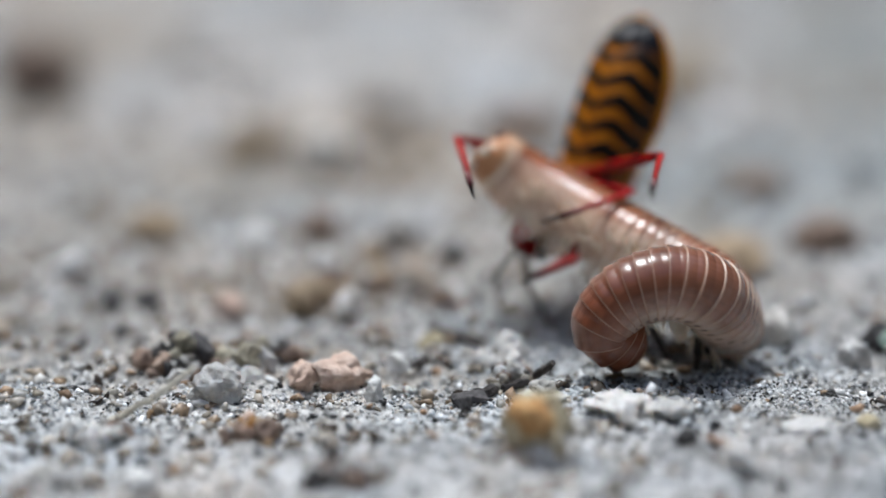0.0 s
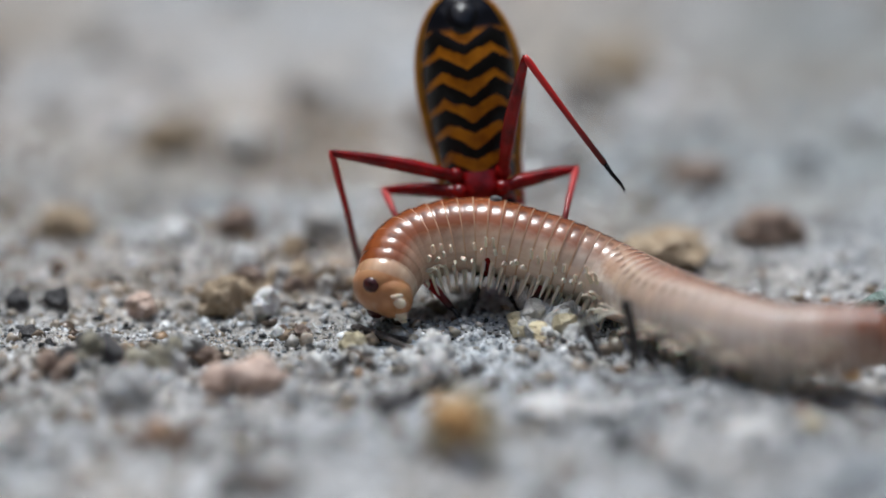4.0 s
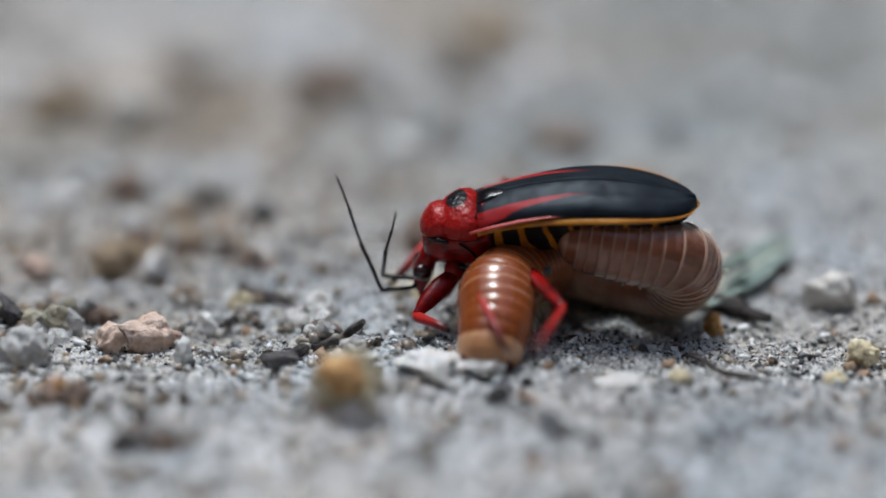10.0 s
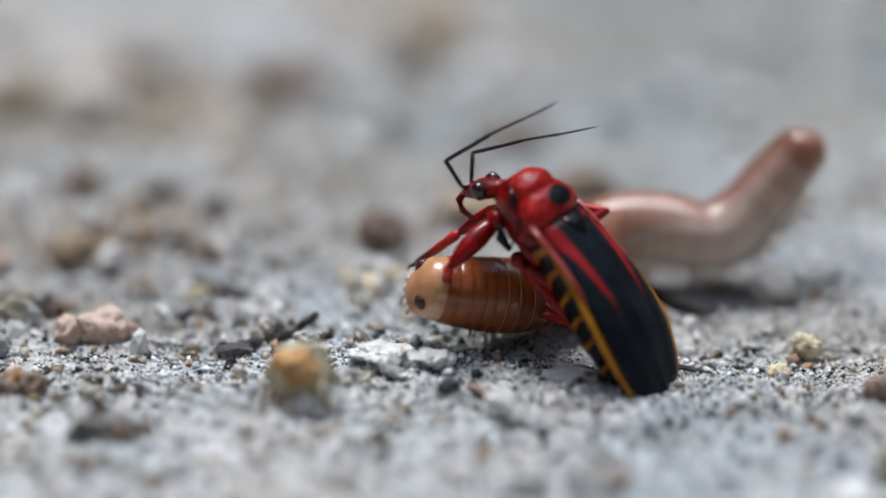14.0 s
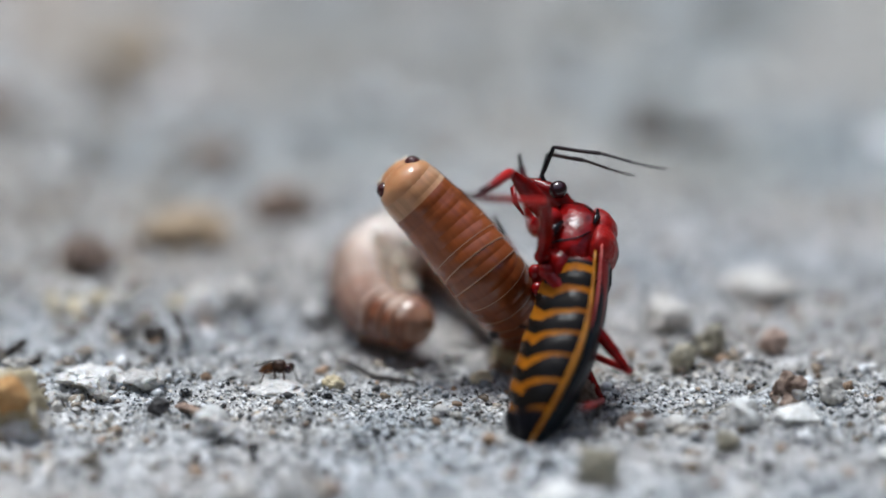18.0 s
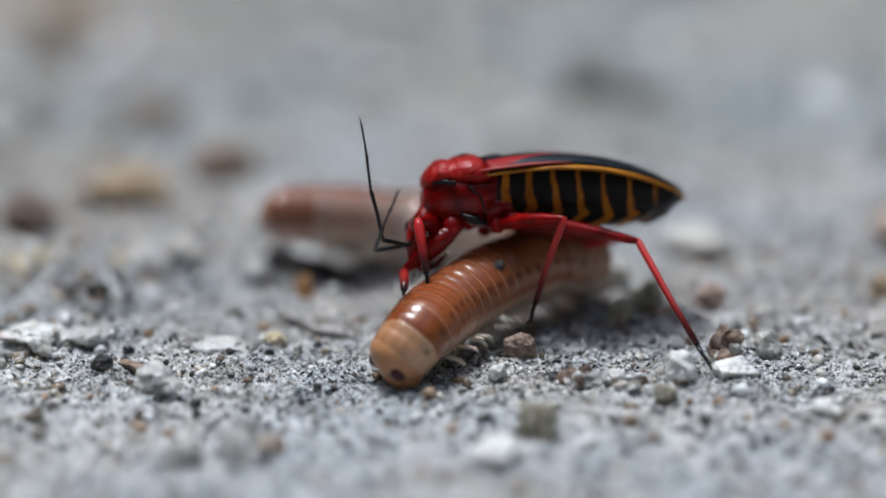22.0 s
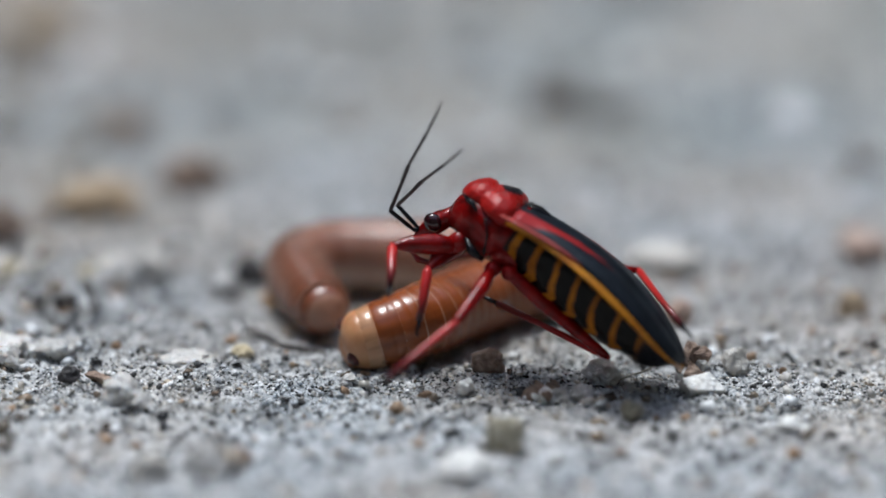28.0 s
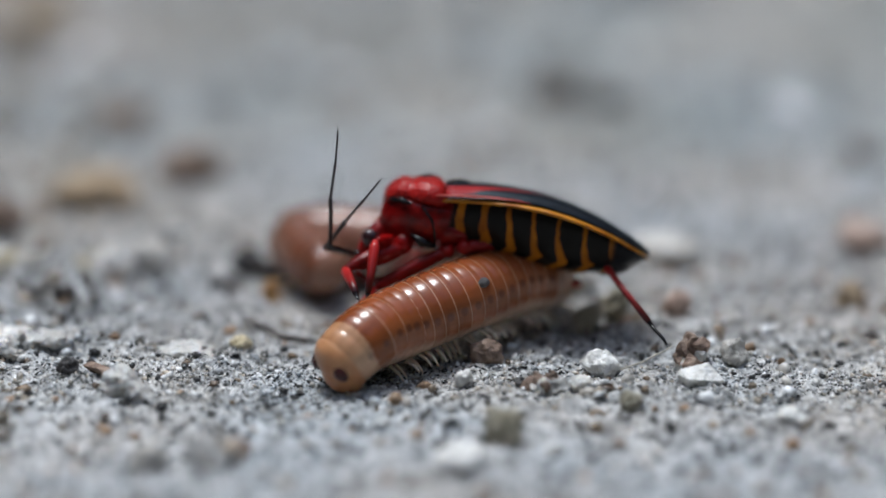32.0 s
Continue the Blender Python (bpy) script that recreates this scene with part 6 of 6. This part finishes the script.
def millipede_moments():
    millipede_at(0, (-0.25, 0.95, 0.3), (0.42, -2.36, 1.8), (-33.9, -1, 10.2), (-31.9, -1, 8.6), (-28.8, -2, 7.3), (-25.5, -4, 6.3), (-22.6, -5, 5.2), (-20, -6.5, 4.3), (-19.1, -6.7, 2.4), (-19.8, -10, 5.2), (-22, -11, 6.2), (-24.6, -11.5, 5.4), (-25.9, -11.8, 3.5), (-24.5, -11.1, 2.2))
    millipede_at(0.5, (0, 0, 1), (0.1, -0.59, 0.7), (-37.6, 6.4, 2.2), (-32.1, 6.1, 2.2), (-26.5, 4.6, 2.2), (-21.7, 3, 2.2), (-18, -0.9, 2.2), (-17.6, -6.7, 2.2), (-20.8, -8.5, 3.4), (-24.1, -9.1, 3.9), (-25.9, -8.5, 2.2))
    millipede_at(1, (0, 0, 1), (0, 0, 0), (-36.4, -1, 2.2), (-32.5, 1.2, 2.2), (-28, 3.7, 2.2), (-23.5, 5.2, 2.2), (-19.9, 2, 2.2), (-18.2, -5, 2.2), (-20, -10.3, 2.2), (-23.1, -10.8, 2.2), (-25.7, -7.6, 2.2), (-24.7, -6.2, 3.2))
    millipede_at(1.5, (0, 0, 1), (0.48, -0.43, 0.8), (-36.5, -1.2, 2.2), (-32.1, 0.9, 2.2), (-28, 4.4, 2.2), (-23, 6.9, 2.2), (-19.1, 3.5, 2.2), (-17.3, -3.4, 2.2), (-19.6, -8.9, 2.2), (-23.4, -8, 2.2), (-25.6, -3.6, 2.2), (-24.2, -4.3, 3.7))
    millipede_at(2, (0, 0, 1), (0.48, -0.43, 0.8), (-36.4, -2.8, 2.2), (-33.3, 1.5, 2.2), (-29.1, 3.8, 2.2), (-24.6, 4.5, 2.2), (-20.2, 2.3, 2.2), (-17.3, -3.2, 2.2), (-17.8, -8.4, 2.2), (-20.6, -6.8, 2.2), (-23.1, -5.9, 3.5), (-23.7, -6, 5.1))
    millipede_at(2.5, (0, 0, 1), (0.57, -0.41, 0.5), (-36.4, -3.5, 2.2), (-33.7, 0.8, 2.2), (-29.5, 3.1, 2.2), (-25.3, 2.6, 2.2), (-21, -2.2, 2.2), (-17.7, -9, 2.2), (-18.1, -8.2, 3.3), (-19.4, -7.9, 5.2), (-21.1, -7.6, 7.1))
    millipede_at(4.5, (-0.8, 1.0, 0.4), (-0.14, 1.0, 0.3), (-35.6, -4, 2.2), (-34.7, -1.4, 4), (-30.7, -0.4, 4.9), (-26, -0.8, 3.8), (-21.9, -1.6, 2.2), (-17.5, -6.6, 2.2), (-13.2, -9.5, 2.2), (-8.4, -10.7, 2.2), (-4.1, -11.1, 2.2))
    millipede_at(5, (-0.8, 1.0, 0.4), (-0.14, 1.0, 0.3), (-35.7, -3.4, 2.2), (-34.9, -0.4, 3.8), (-31.2, 0.7, 4.6), (-26.8, 0.2, 3.8), (-22.2, -1.6, 2.2), (-17.4, -7.1, 2.2), (-13.1, -10.3, 2.2), (-8.9, -12.6, 2.2), (-4.9, -13.9, 2.2))
    millipede_at(6, (-0.8, 1.0, 0.4), (-0.14, 1.0, 0.3), (-34.3, -4.7, 2.2), (-34.3, -0.9, 3.7), (-30.7, -0.2, 4.9), (-26.4, -0.2, 4.7), (-22, -1.1, 3.3), (-18.4, -4.1, 2.2), (-14, -9.4, 2.2), (-9.7, -14.5, 2.2), (-5.2, -20, 2.2))
    millipede_at(6.5, (-0.8, 1.0, 0.4), (-0.14, 1.0, 0.3), (-33.6, -3.7, 2.2), (-33.6, -0.3, 3.9), (-30.2, 0.7, 4.4), (-25.5, 0.8, 4.2), (-21.4, -0.7, 3.1), (-17.8, -3.7, 2.2), (-13.5, -9.1, 2.2), (-9.7, -14.2, 2.2), (-6.1, -20, 2.2))
    millipede_at(7, (-0.84, 0.18, 0.5), (-0.39, 2.57, 0.8), (-30.8, -6, 1.2), (-30.7, -4.4, 3.6), (-29.6, -2, 5.3), (-26.9, 5, 3.6), (-23.1, 4.8, 2.2), (-19.1, -1.2, 2.2), (-14.7, -6.7, 2.2), (-10.8, -12.9, 2.2), (-6.9, -20, 2.2))
    millipede_at(7.5, (0.02, -0.81, 0.6), (-0.38, 2.57, 0.8), (-27, -10.4, 1.1), (-27.2, -8.9, 3.2), (-28.1, -6.9, 5.2), (-27.3, -0.4, 5.2), (-24.6, 7.3, 2.2), (-20.6, 2.3, 2.2), (-16.5, -2.4, 2.2), (-12.1, -9.8, 2.2), (-8.1, -19.8, 2.2))
    millipede_at(8, (0.01, -0.81, 0.6), (-0.37, 2.57, 0.8), (-24.6, -12.1, 1.1), (-25, -10.6, 3.7), (-25.6, -8.6, 5.7), (-25.1, -2.3, 5.4), (-22.8, 6.9, 2.2), (-18.8, 0.8, 2.2), (-15.2, -2.9, 2.2), (-11.5, -9.4, 2.2), (-8.6, -19.5, 2.2))
    millipede_at(8.5, (0, -0.81, 0.6), (0, 0, 1), (-21.6, -14.3, 1.1), (-22.4, -12.9, 3.9), (-23.4, -11, 6.1), (-22.5, -4.6, 5.8), (-19.8, 2.4, 2.2), (-16, -2.5, 2.2), (-12.8, -5.2, 2.2), (-11, -7.5, 2.2), (-11.9, -9.7, 2.1), (-13.9, -12.3, 2.5))
    millipede_at(9, (-0, -0.81, 0.6), (0.63, -0.22, 0.6), (-20.6, -17.5, 1.2), (-20.9, -16.1, 3.7), (-21.6, -14.1, 5.8), (-20, -7.8, 4.7), (-16.6, -5, 2.2), (-13.3, -7.7, 2.2), (-11.2, -11.1, 4.8), (-13.8, -11.5, 7.9), (-17.7, -11.9, 9.9))
    millipede_at(9.5, (-0, -0.81, 0.6), (0.75, -0.6, 0.5), (-21.1, -15.6, 1.2), (-20.9, -14.2, 3.1), (-21.0, -11.8, 4.6), (-19.0, -5.2, 3.8), (-15.2, -3.9, 2.2), (-12.4, -5.6, 2.2), (-10.7, -9.2, 4.7), (-13.5, -9.6, 6.3), (-16.9, -10, 7.5))
    millipede_at(10, (-0, -0.81, 0.6), (0.75, -0.85, 0.25), (-20.9, -16.6, 1.2), (-20.7, -14.9, 2.6), (-20.7, -12.2, 3.7), (-18.6, -5.8, 3.4), (-15, -4, 2.2), (-11.5, -5.7, 2.2), (-10.4, -9.1, 4.7), (-12.9, -10.2, 5.6), (-16.5, -10.6, 6.3))
    millipede_at(10.5, (-0, -0.81, 0.6), (0.75, -0.85, 0.25), (-21.6, -17.8, 1.2), (-20.8, -16.4, 2.9), (-20.2, -13.8, 3.9), (-18.4, -7.7, 3.4), (-14.6, -4.6, 2.2), (-11.1, -5.3, 2.2), (-10.0, -8.7, 4.8), (-12.1, -11.2, 5.8), (-16.4, -11.7, 6.5))
    millipede_at(11, (-0, -0.81, 0.6), (0.75, -0.85, 0.25), (-21.5, -17.8, 1.2), (-20.8, -16.4, 2.9), (-20.2, -13.8, 3.9), (-18.4, -7.7, 3.4), (-14.5, -5.3, 2.2), (-10.8, -6, 2.2), (-9.7, -9.4, 4.8), (-12.1, -11.9, 5.9), (-16.3, -12.4, 6.5))
    millipede_at(11.5, (0.08, -0.7, 0.8), (0.03, -0.3, 0.9), (-22, -18.8, 2.2), (-19.9, -15.7, 2.2), (-17.9, -9.5, 2.2), (-16.5, -2.5, 2.2), (-13.7, 1.1, 2.2), (-9.8, 0.5, 2.2), (-5.9, -1.8, 2.2), (-5.4, -5.3, 5.9), (-7.9, -5.6, 7.6))
    millipede_at(12, (0.08, -0.7, 0.8), (-0.03, 0.5, 0.85), (-23.6, -16.9, 2.2), (-21.1, -16.5, 2.2), (-18.5, -12.7, 2.2), (-16.8, -5.4, 2.2), (-15.2, -0.8, 3.5), (-12.1, 0.1, 4.4), (-8, 0.6, 2.6), (-3.4, 0.1, 2.2), (-0.4, 1.1, 3.3), (-0.9, 1, 6.4))
    millipede_at(13, (0.08, -0.7, 0.8), (-0.03, 0.5, 0.85), (-24.5, -16.4, 2.2), (-21.6, -15.7, 2.2), (-18.9, -13.4, 2.2), (-16.9, -6, 2.2), (-14.8, -2, 3.7), (-11.1, 0.1, 3.5), (-6.9, 0.1, 2.6), (-2.8, 0.6, 3.1), (0.9, 1, 5.7), (4.2, 1.4, 8))
    millipede_at(13.5, (0.08, -0.7, 0.8), (-0.03, 0.5, 0.85), (-24.3, -15.6, 2.2), (-21.5, -14.6, 2.2), (-18.4, -12.2, 2.2), (-16.7, -5.2, 2.2), (-14.6, -1.7, 3.7), (-10.9, 0.4, 3.7), (-6.7, 0.9, 3.1), (-3.7, 1.3, 4.4), (-0.7, 1.7, 7.2), (1.5, 2, 9.3))
    millipede_at(15.5, (-0.43, -1.03, 0.3), (0.34, -0.58, 0.7), (-6.3, -13.2, 13.3), (-7, -13.3, 10.9), (-6.7, -13.2, 8.1), (-4.3, -13.1, 6.4), (-1.7, -12.9, 6), (1.4, -3.5, 2.2), (1.4, -9.8, 2.2), (-2.3, -11.1, 2.2), (-6.2, -6.2, 2.2), (-10.1, -1, 2.2))
    millipede_at(16, (-0.45, -1.02, 0.3), (0.33, -0.58, 0.7), (-4.2, -12.2, 15.3), (-5, -12.3, 12.7), (-4.4, -12.3, 9.6), (-2.2, -13.1, 7.1), (0.9, -4.9, 2.2), (3.3, -8.4, 2.2), (1.9, -4.8, 2.2), (-1.3, -2.3, 2.2), (-5.5, -1.9, 2.2), (-7.9, -5.3, 2.2))
    millipede_at(16.5, (-0.46, -1.02, 0.3), (0.32, -0.59, 0.7), (-5.2, -12.4, 16), (-5.5, -12.4, 13.4), (-4.5, -12.4, 10.3), (-2.2, -13.3, 7.4), (0.9, -1.9, 2.2), (3.3, -4, 2.2), (1.6, -1.8, 2.2), (-1.6, 0.3, 2.2), (-5.9, 1.3, 2.2), (-8.9, -1.1, 2.2))
    millipede_at(17, (-0.47, -1.02, 0.3), (0.32, -0.59, 0.7), (-5.6, -12, 15), (-4.2, -12, 12.4), (-2.4, -12, 9.4), (-0.1, -12.9, 7.3), (3.1, -5.2, 2.2), (4.2, -7.6, 2.2), (2.4, -5.2, 2.2), (-1.5, -2.6, 2.2), (-5.4, -2.5, 2.2), (-7.7, -7.1, 2.2))
    millipede_at(17.5, (-0.47, -1.01, 0.3), (0.32, -0.59, 0.7), (-6.1, -13.6, 14.7), (-4.4, -13.6, 12), (-2.8, -13.5, 9), (-0.3, -14.4, 7.1), (2.5, -5.3, 2.2), (3.9, -7.9, 2.2), (1.5, -3.1, 2.2), (-2.4, 0.7, 2.2), (-6.8, 2.8, 2.2), (-9, -4.5, 2.2))
    millipede_at(18, (-0.29, -0.81, 0.6), (-0.37, 0.89, -0.15), (-5.7, -13.5, 11.5), (-3.1, -14, 8.8), (-0.7, -14.9, 6), (1.3, -10.6, 2.2), (-0.1, -6.4, 2.2), (-3.3, 1.2, 2.2), (-6.4, 0, 3.5), (-8.6, -1.6, 2.4), (-8, -8.3, 2.2), (-5.4, -11.4, 2.2))
    millipede_at(18.5, (-0.29, -0.8, 0.6), (-0.82, 1.99, -0.4), (-4.5, -18.1, 11.3), (-1.7, -18.5, 11.3), (1.2, -19.4, 9.4), (3.3, -19.9, 6.1), (2.9, -15.8, 2.2), (-0.1, -6.6, 2.2), (-4.3, -5.6, 5.9), (-7.8, -4.6, 5.6), (-9.4, -8.8, 4), (-6.5, -12.4, 2.2))
    millipede_at(19, (0, -0.8, 0.6), (-0.81, 2, -0.4), (-1.6, -14, 2.7), (1.4, -13.8, 2.8), (4.8, -13.7, 2.6), (7.2, -13.5, 2.4), (6.6, -11.4, 3.8), (2.5, -7.3, 5.3), (-2, -6.2, 7.6), (-6.5, -5.7, 6.8), (-9.6, -1.2, 2.2), (-8.1, -10.9, 2.2))
    millipede_at(19.5, (-0.3, -0.8, 0.6), (-0.8, 2, -0.4), (-3.3, -20.4, 1.3), (-2.1, -19.9, 3.6), (1.2, -12.5, 2.2), (5, -12.5, 2.2), (8.1, -11.5, 2.2), (5.9, -4.1, 2.2), (1.3, -3.1, 3.4), (-3, -3.1, 4.9), (-8, -3.1, 5), (-12, -4.1, 3.9), (-12.8, -7.3, 2.2))
    millipede_at(20, (-0.3, -0.8, 0.6), (-0.8, 2, -0.4), (-3.6, -20.3, 1.3), (-1.7, -19.8, 3.2), (1.6, -12.4, 2.2), (5.4, -10.9, 2.2), (7.8, -10.9, 2.2), (5.5, -5.6, 2.2), (1.3, -3.5, 3), (-2.7, -3.5, 4.1), (-8.2, -3.5, 4.3), (-12.1, -4.5, 3.9), (-13.5, -6, 2.2))
    millipede_at(20.5, (-0.65, -0.45, 0.6), (-0, 0.4, 0.8), (-3.6, -23, 1.7), (-2.7, -22.1, 2.7), (-1.5, -19.6, 2.8), (1.8, -16.7, 3.6), (5.5, -14.8, 3.6), (7.6, -13.3, 3.1), (5.4, -5.6, 2.2), (1.2, -2.3, 2.2), (-2.7, -3.5, 3.4), (-7.4, -3.5, 3.7), (-11.3, -4.6, 4.1), (-13, -6.7, 3.3))
    millipede_at(21, (-0.65, -0.45, 0.6), (-0, 0.4, 0.8), (-3.3, -24.9, 1.7), (-2.2, -24, 2.8), (-0.8, -20.6, 2.8), (2.5, -16.8, 3.6), (5.9, -13.9, 3.6), (7.6, -12.9, 3.1), (5.4, -5.1, 2.2), (1.4, -2.9, 2.2), (-2.6, -1.8, 2.2), (-6.6, -4.2, 3.9), (-10.4, -4.7, 4.8))
    millipede_at(22, (-0.65, -0.45, 0.6), (-0, 0.4, 0.8), (-2.6, -23.7, 1.7), (-1.5, -22.8, 2.8), (-0.2, -19.6, 2.8), (2.8, -15.8, 3.6), (6.3, -12.1, 3.6), (8.1, -10.6, 3.1), (5.5, -4.6, 2.2), (1.8, -2.4, 2.2), (-2.6, -1.2, 2.2), (-6.6, -3.6, 3.6), (-10.3, -4.1, 4))
    millipede_at(23, (-0.65, -0.45, 0.6), (0, 0.4, 0.8), (-2.3, -25.4, 1.7), (-1.3, -24.5, 3), (-0.1, -20.2, 2.8), (2.9, -15.9, 3.6), (6.3, -11.8, 3.6), (8.3, -10.3, 3.1), (5.5, -4.6, 2.2), (1.6, -3.7, 3), (-2.7, -3.7, 3.9), (-7.3, -3.7, 4.5), (-11, -4.2, 3.7), (-11.7, -5.7, 2.2))
    millipede_at(23.5, (-0.65, -0.45, 0.6), (-0, 0.4, 0.8), (-3, -24.9, 1.7), (-2, -24, 3), (-0.9, -19.6, 2.8), (2.1, -15.8, 3.6), (5.6, -11.2, 3.7), (7.4, -9.7, 3.1), (4.7, -4.3, 2.2), (0.8, -4, 3.2), (-3.5, -4, 4.3), (-8.2, -4.1, 4.9), (-11.4, -4.7, 4.1), (-12.4, -5.6, 2.2))
    millipede_at(24, (-0.65, -0.45, 0.6), (-0, 0.4, 0.8), (-3, -24.9, 1.7), (-1.8, -24, 3.1), (-0.5, -19.3, 2.9), (2.6, -15.4, 3.6), (6.1, -10.3, 3.7), (7.9, -8.7, 3.2), (5.2, -3.1, 2.2), (1.3, -3.4, 3.2), (-3.1, -3.5, 4.2), (-8.2, -3.5, 4.9), (-11.8, -4.1, 3.9), (-12.6, -6.1, 2.2))
    millipede_at(25, (-0.65, -0.45, 0.6), (0, 0.4, 0.8), (-2.8, -25.4, 1.7), (-1.7, -24.5, 3.1), (-0.5, -19.6, 2.9), (2.6, -15.8, 3.6), (6.1, -11.5, 3.7), (8.1, -10.2, 3.2), (5.2, -4.1, 2.2), (1.3, -3.3, 3.1), (-3.1, -3.3, 4), (-7.8, -3.3, 4.6), (-11.3, -3.9, 3.6), (-12.1, -6.4, 2.2))
    millipede_at(25.5, (-0.65, -0.45, 0.6), (0, 0.4, 0.8), (-2.1, -24.9, 1.7), (-1, -24, 3), (0.2, -19.6, 2.9), (3.3, -15.6, 3.6), (6.8, -11.6, 3.7), (8.6, -10, 3.2), (6, -3.4, 2.2), (2, -2.6, 3.1), (-2.4, -2.7, 3.8), (-6.7, -2.8, 4.4), (-10.4, -3.4, 3.6), (-11.3, -5.9, 2.2))
    millipede_at(27.5, (-0.01, -0.7, 0.8), (-0.11, -0.6, 0.75), (-3.6, -15, 1.7), (-0.9, -14.4, 1.7), (2.1, -13.8, 2.2), (5.2, -10.7, 2.2), (7.7, -8, 2.2), (5.5, -3.6, 2.2), (0.9, -2.1, 2.2), (-3, -1.5, 2.2), (-6.1, -3.1, 2.2), (-7.2, -6.4, 2.2), (-6.4, -11.1, 2.2), (-5.4, -14.7, 2.2))
    millipede_at(28, (-0.01, -0.7, 0.8), (-0.11, -0.6, 0.75), (-2.9, -18, 1.6), (0, -17.2, 2.3), (3.4, -12.9, 2.2), (6.6, -9.7, 2.2), (8.4, -8.1, 2.2), (5.3, -4.7, 2.2), (1.1, -4.5, 2.2), (-2.8, -4.2, 2.2), (-5.3, -4.6, 2.2), (-7, -6.5, 2.1), (-6.3, -10.9, 2.1), (-5.2, -14.1, 2.1))
    millipede_at(28.5, (-0.65, -0.44, 0.6), (-0.11, -0.6, 0.75), (-1.5, -22.2, 1.7), (-0.4, -21.3, 2.7), (1, -19.2, 2.8), (4, -16.3, 3.6), (7.1, -13.4, 3.6), (8.7, -11.4, 3.1), (5.2, -6.7, 2.2), (0.9, -6.2, 2.2), (-2.5, -6.8, 2.2), (-4.9, -6, 2.2), (-6.7, -6.1, 2.1), (-6, -9, 2.1), (-4.9, -11.5, 2.1))
    millipede_at(29, (-0.65, -0.44, 0.6), (-0.11, -0.6, 0.75), (-1.4, -22.8, 1.7), (-0.4, -21.9, 2.7), (0.8, -19.6, 2.8), (4, -16.7, 3.6), (7, -13.8, 3.6), (8.5, -11.8, 3.1), (5.1, -8.6, 2.2), (0.8, -8.1, 2.2), (-2.5, -8.6, 2.2), (-4.9, -7.8, 2.2), (-6.7, -7.9, 2.1), (-6, -10.7, 2.1), (-4.9, -13.2, 2.1))
    millipede_at(30, (-0.65, -0.44, 0.6), (-0.11, -0.6, 0.75), (-2.2, -22.3, 1.7), (-1.1, -21.3, 2.7), (0.3, -18.8, 2.8), (3.7, -15.9, 3.6), (6.8, -13, 3.6), (8.2, -10.4, 3.1), (5.2, -6.4, 2.2), (0.9, -5.9, 2.2), (-2.5, -6, 2.2), (-4.9, -5.2, 2.2), (-6.7, -5.3, 2.1), (-6, -8.2, 2.1), (-4.9, -10.7, 2.1))
    millipede_at(30.5, (-0.65, -0.44, 0.6), (-0.11, -0.6, 0.75), (-2.9, -23.3, 1.7), (-1.8, -22.4, 2.7), (-0.3, -19.9, 2.8), (2.7, -17, 3.6), (5.9, -14.1, 3.6), (8, -11.6, 3.1), (5.1, -3.9, 2.2), (0.8, -3.4, 2.2), (-2.7, -3, 2.2), (-5.1, -2.2, 2.2), (-6.9, -2.4, 2.1), (-6.2, -5.3, 2.1), (-5.1, -7.9, 2.1))
    millipede_at(31, (-0.65, -0.44, 0.6), (-0.11, -0.6, 0.75), (-3.4, -22.5, 1.7), (-2.2, -21.6, 2.7), (-0.6, -19.3, 2.8), (2.4, -17.4, 3.6), (5.8, -13.9, 3.6), (7.8, -11.4, 3.1), (5, -4.6, 2.2), (0.7, -4.2, 2.2), (-2.8, -3.7, 2.2), (-5.2, -2.8, 2.2), (-7, -3, 2.1), (-6.3, -5.9, 2.1), (-5.2, -8.5, 2.1))
    millipede_at(32, (-0.65, -0.44, 0.6), (-0.11, -0.6, 0.75), (-3.9, -23.4, 1.7), (-2.7, -22.5, 2.6), (-1, -20.5, 2.8), (2.4, -18.2, 3.5), (5.8, -14.8, 3.6), (7.8, -12.3, 3.1), (5, -5.4, 2.2), (0.7, -4.9, 2.2), (-2.7, -3.7, 2.2), (-5.1, -2.9, 2.2), (-6.9, -3, 2.1), (-6.3, -6, 2.1), (-5.1, -8.5, 2.1))


def motions():
    bug_moments()
    millipede_moments()
    times = sorted(set(MOMENTS) | {3.0, 3.5, 4.0, 14.0, 14.5, 15.0, 26.0, 26.5, 27.0})
    rows = {}
    for t in times:
        m, limbs = bug_pose(t)
        rows.setdefault(BUG, []).append((t, m))
        for ob, p in limb_poses(m @ Matrix.Scale(BUG_SIZE, 4), limbs).items():
            rows.setdefault(ob, []).append((t, p))
        for ob, p in zip(BODY, ring_poses(t)):
            rows.setdefault(ob, []).append((t, p))
    for ob, path in rows.items():
        walk(ob, path)
    for i, (ob, foot) in enumerate(STANDING):  # upright bits of twig are knocked flat in the struggle
        up, flat = pose(*(foot * MM)), pose(*(foot * MM), 78, 0, 20 * i)
        walk(ob, [(0, up), (11.1, up), (11.5 + 0.1 * i, flat), (32, flat)])
    walk(KICKED, [(t, pose(x * MM, y * MM, float(lift(np.float64(x), np.float64(y))) * MM, 0, turn, 0)) for t, x, y, turn in KICK])
    walk(FLY, [(t, pose(x * MM, y * MM, (z + 0.3 + float(bed(np.float64(x), np.float64(y)))) * MM, 0, 0, turn)) for t, x, y, z, turn in FLIGHT])
    for leaf in LEAVES:  # the tail pushes the leaf aside
        walk(leaf, [(t, pose(x * MM, y * MM, 0, 0, 0, turn)) for t, x, y, turn in LEAF_PUSH])


motions()
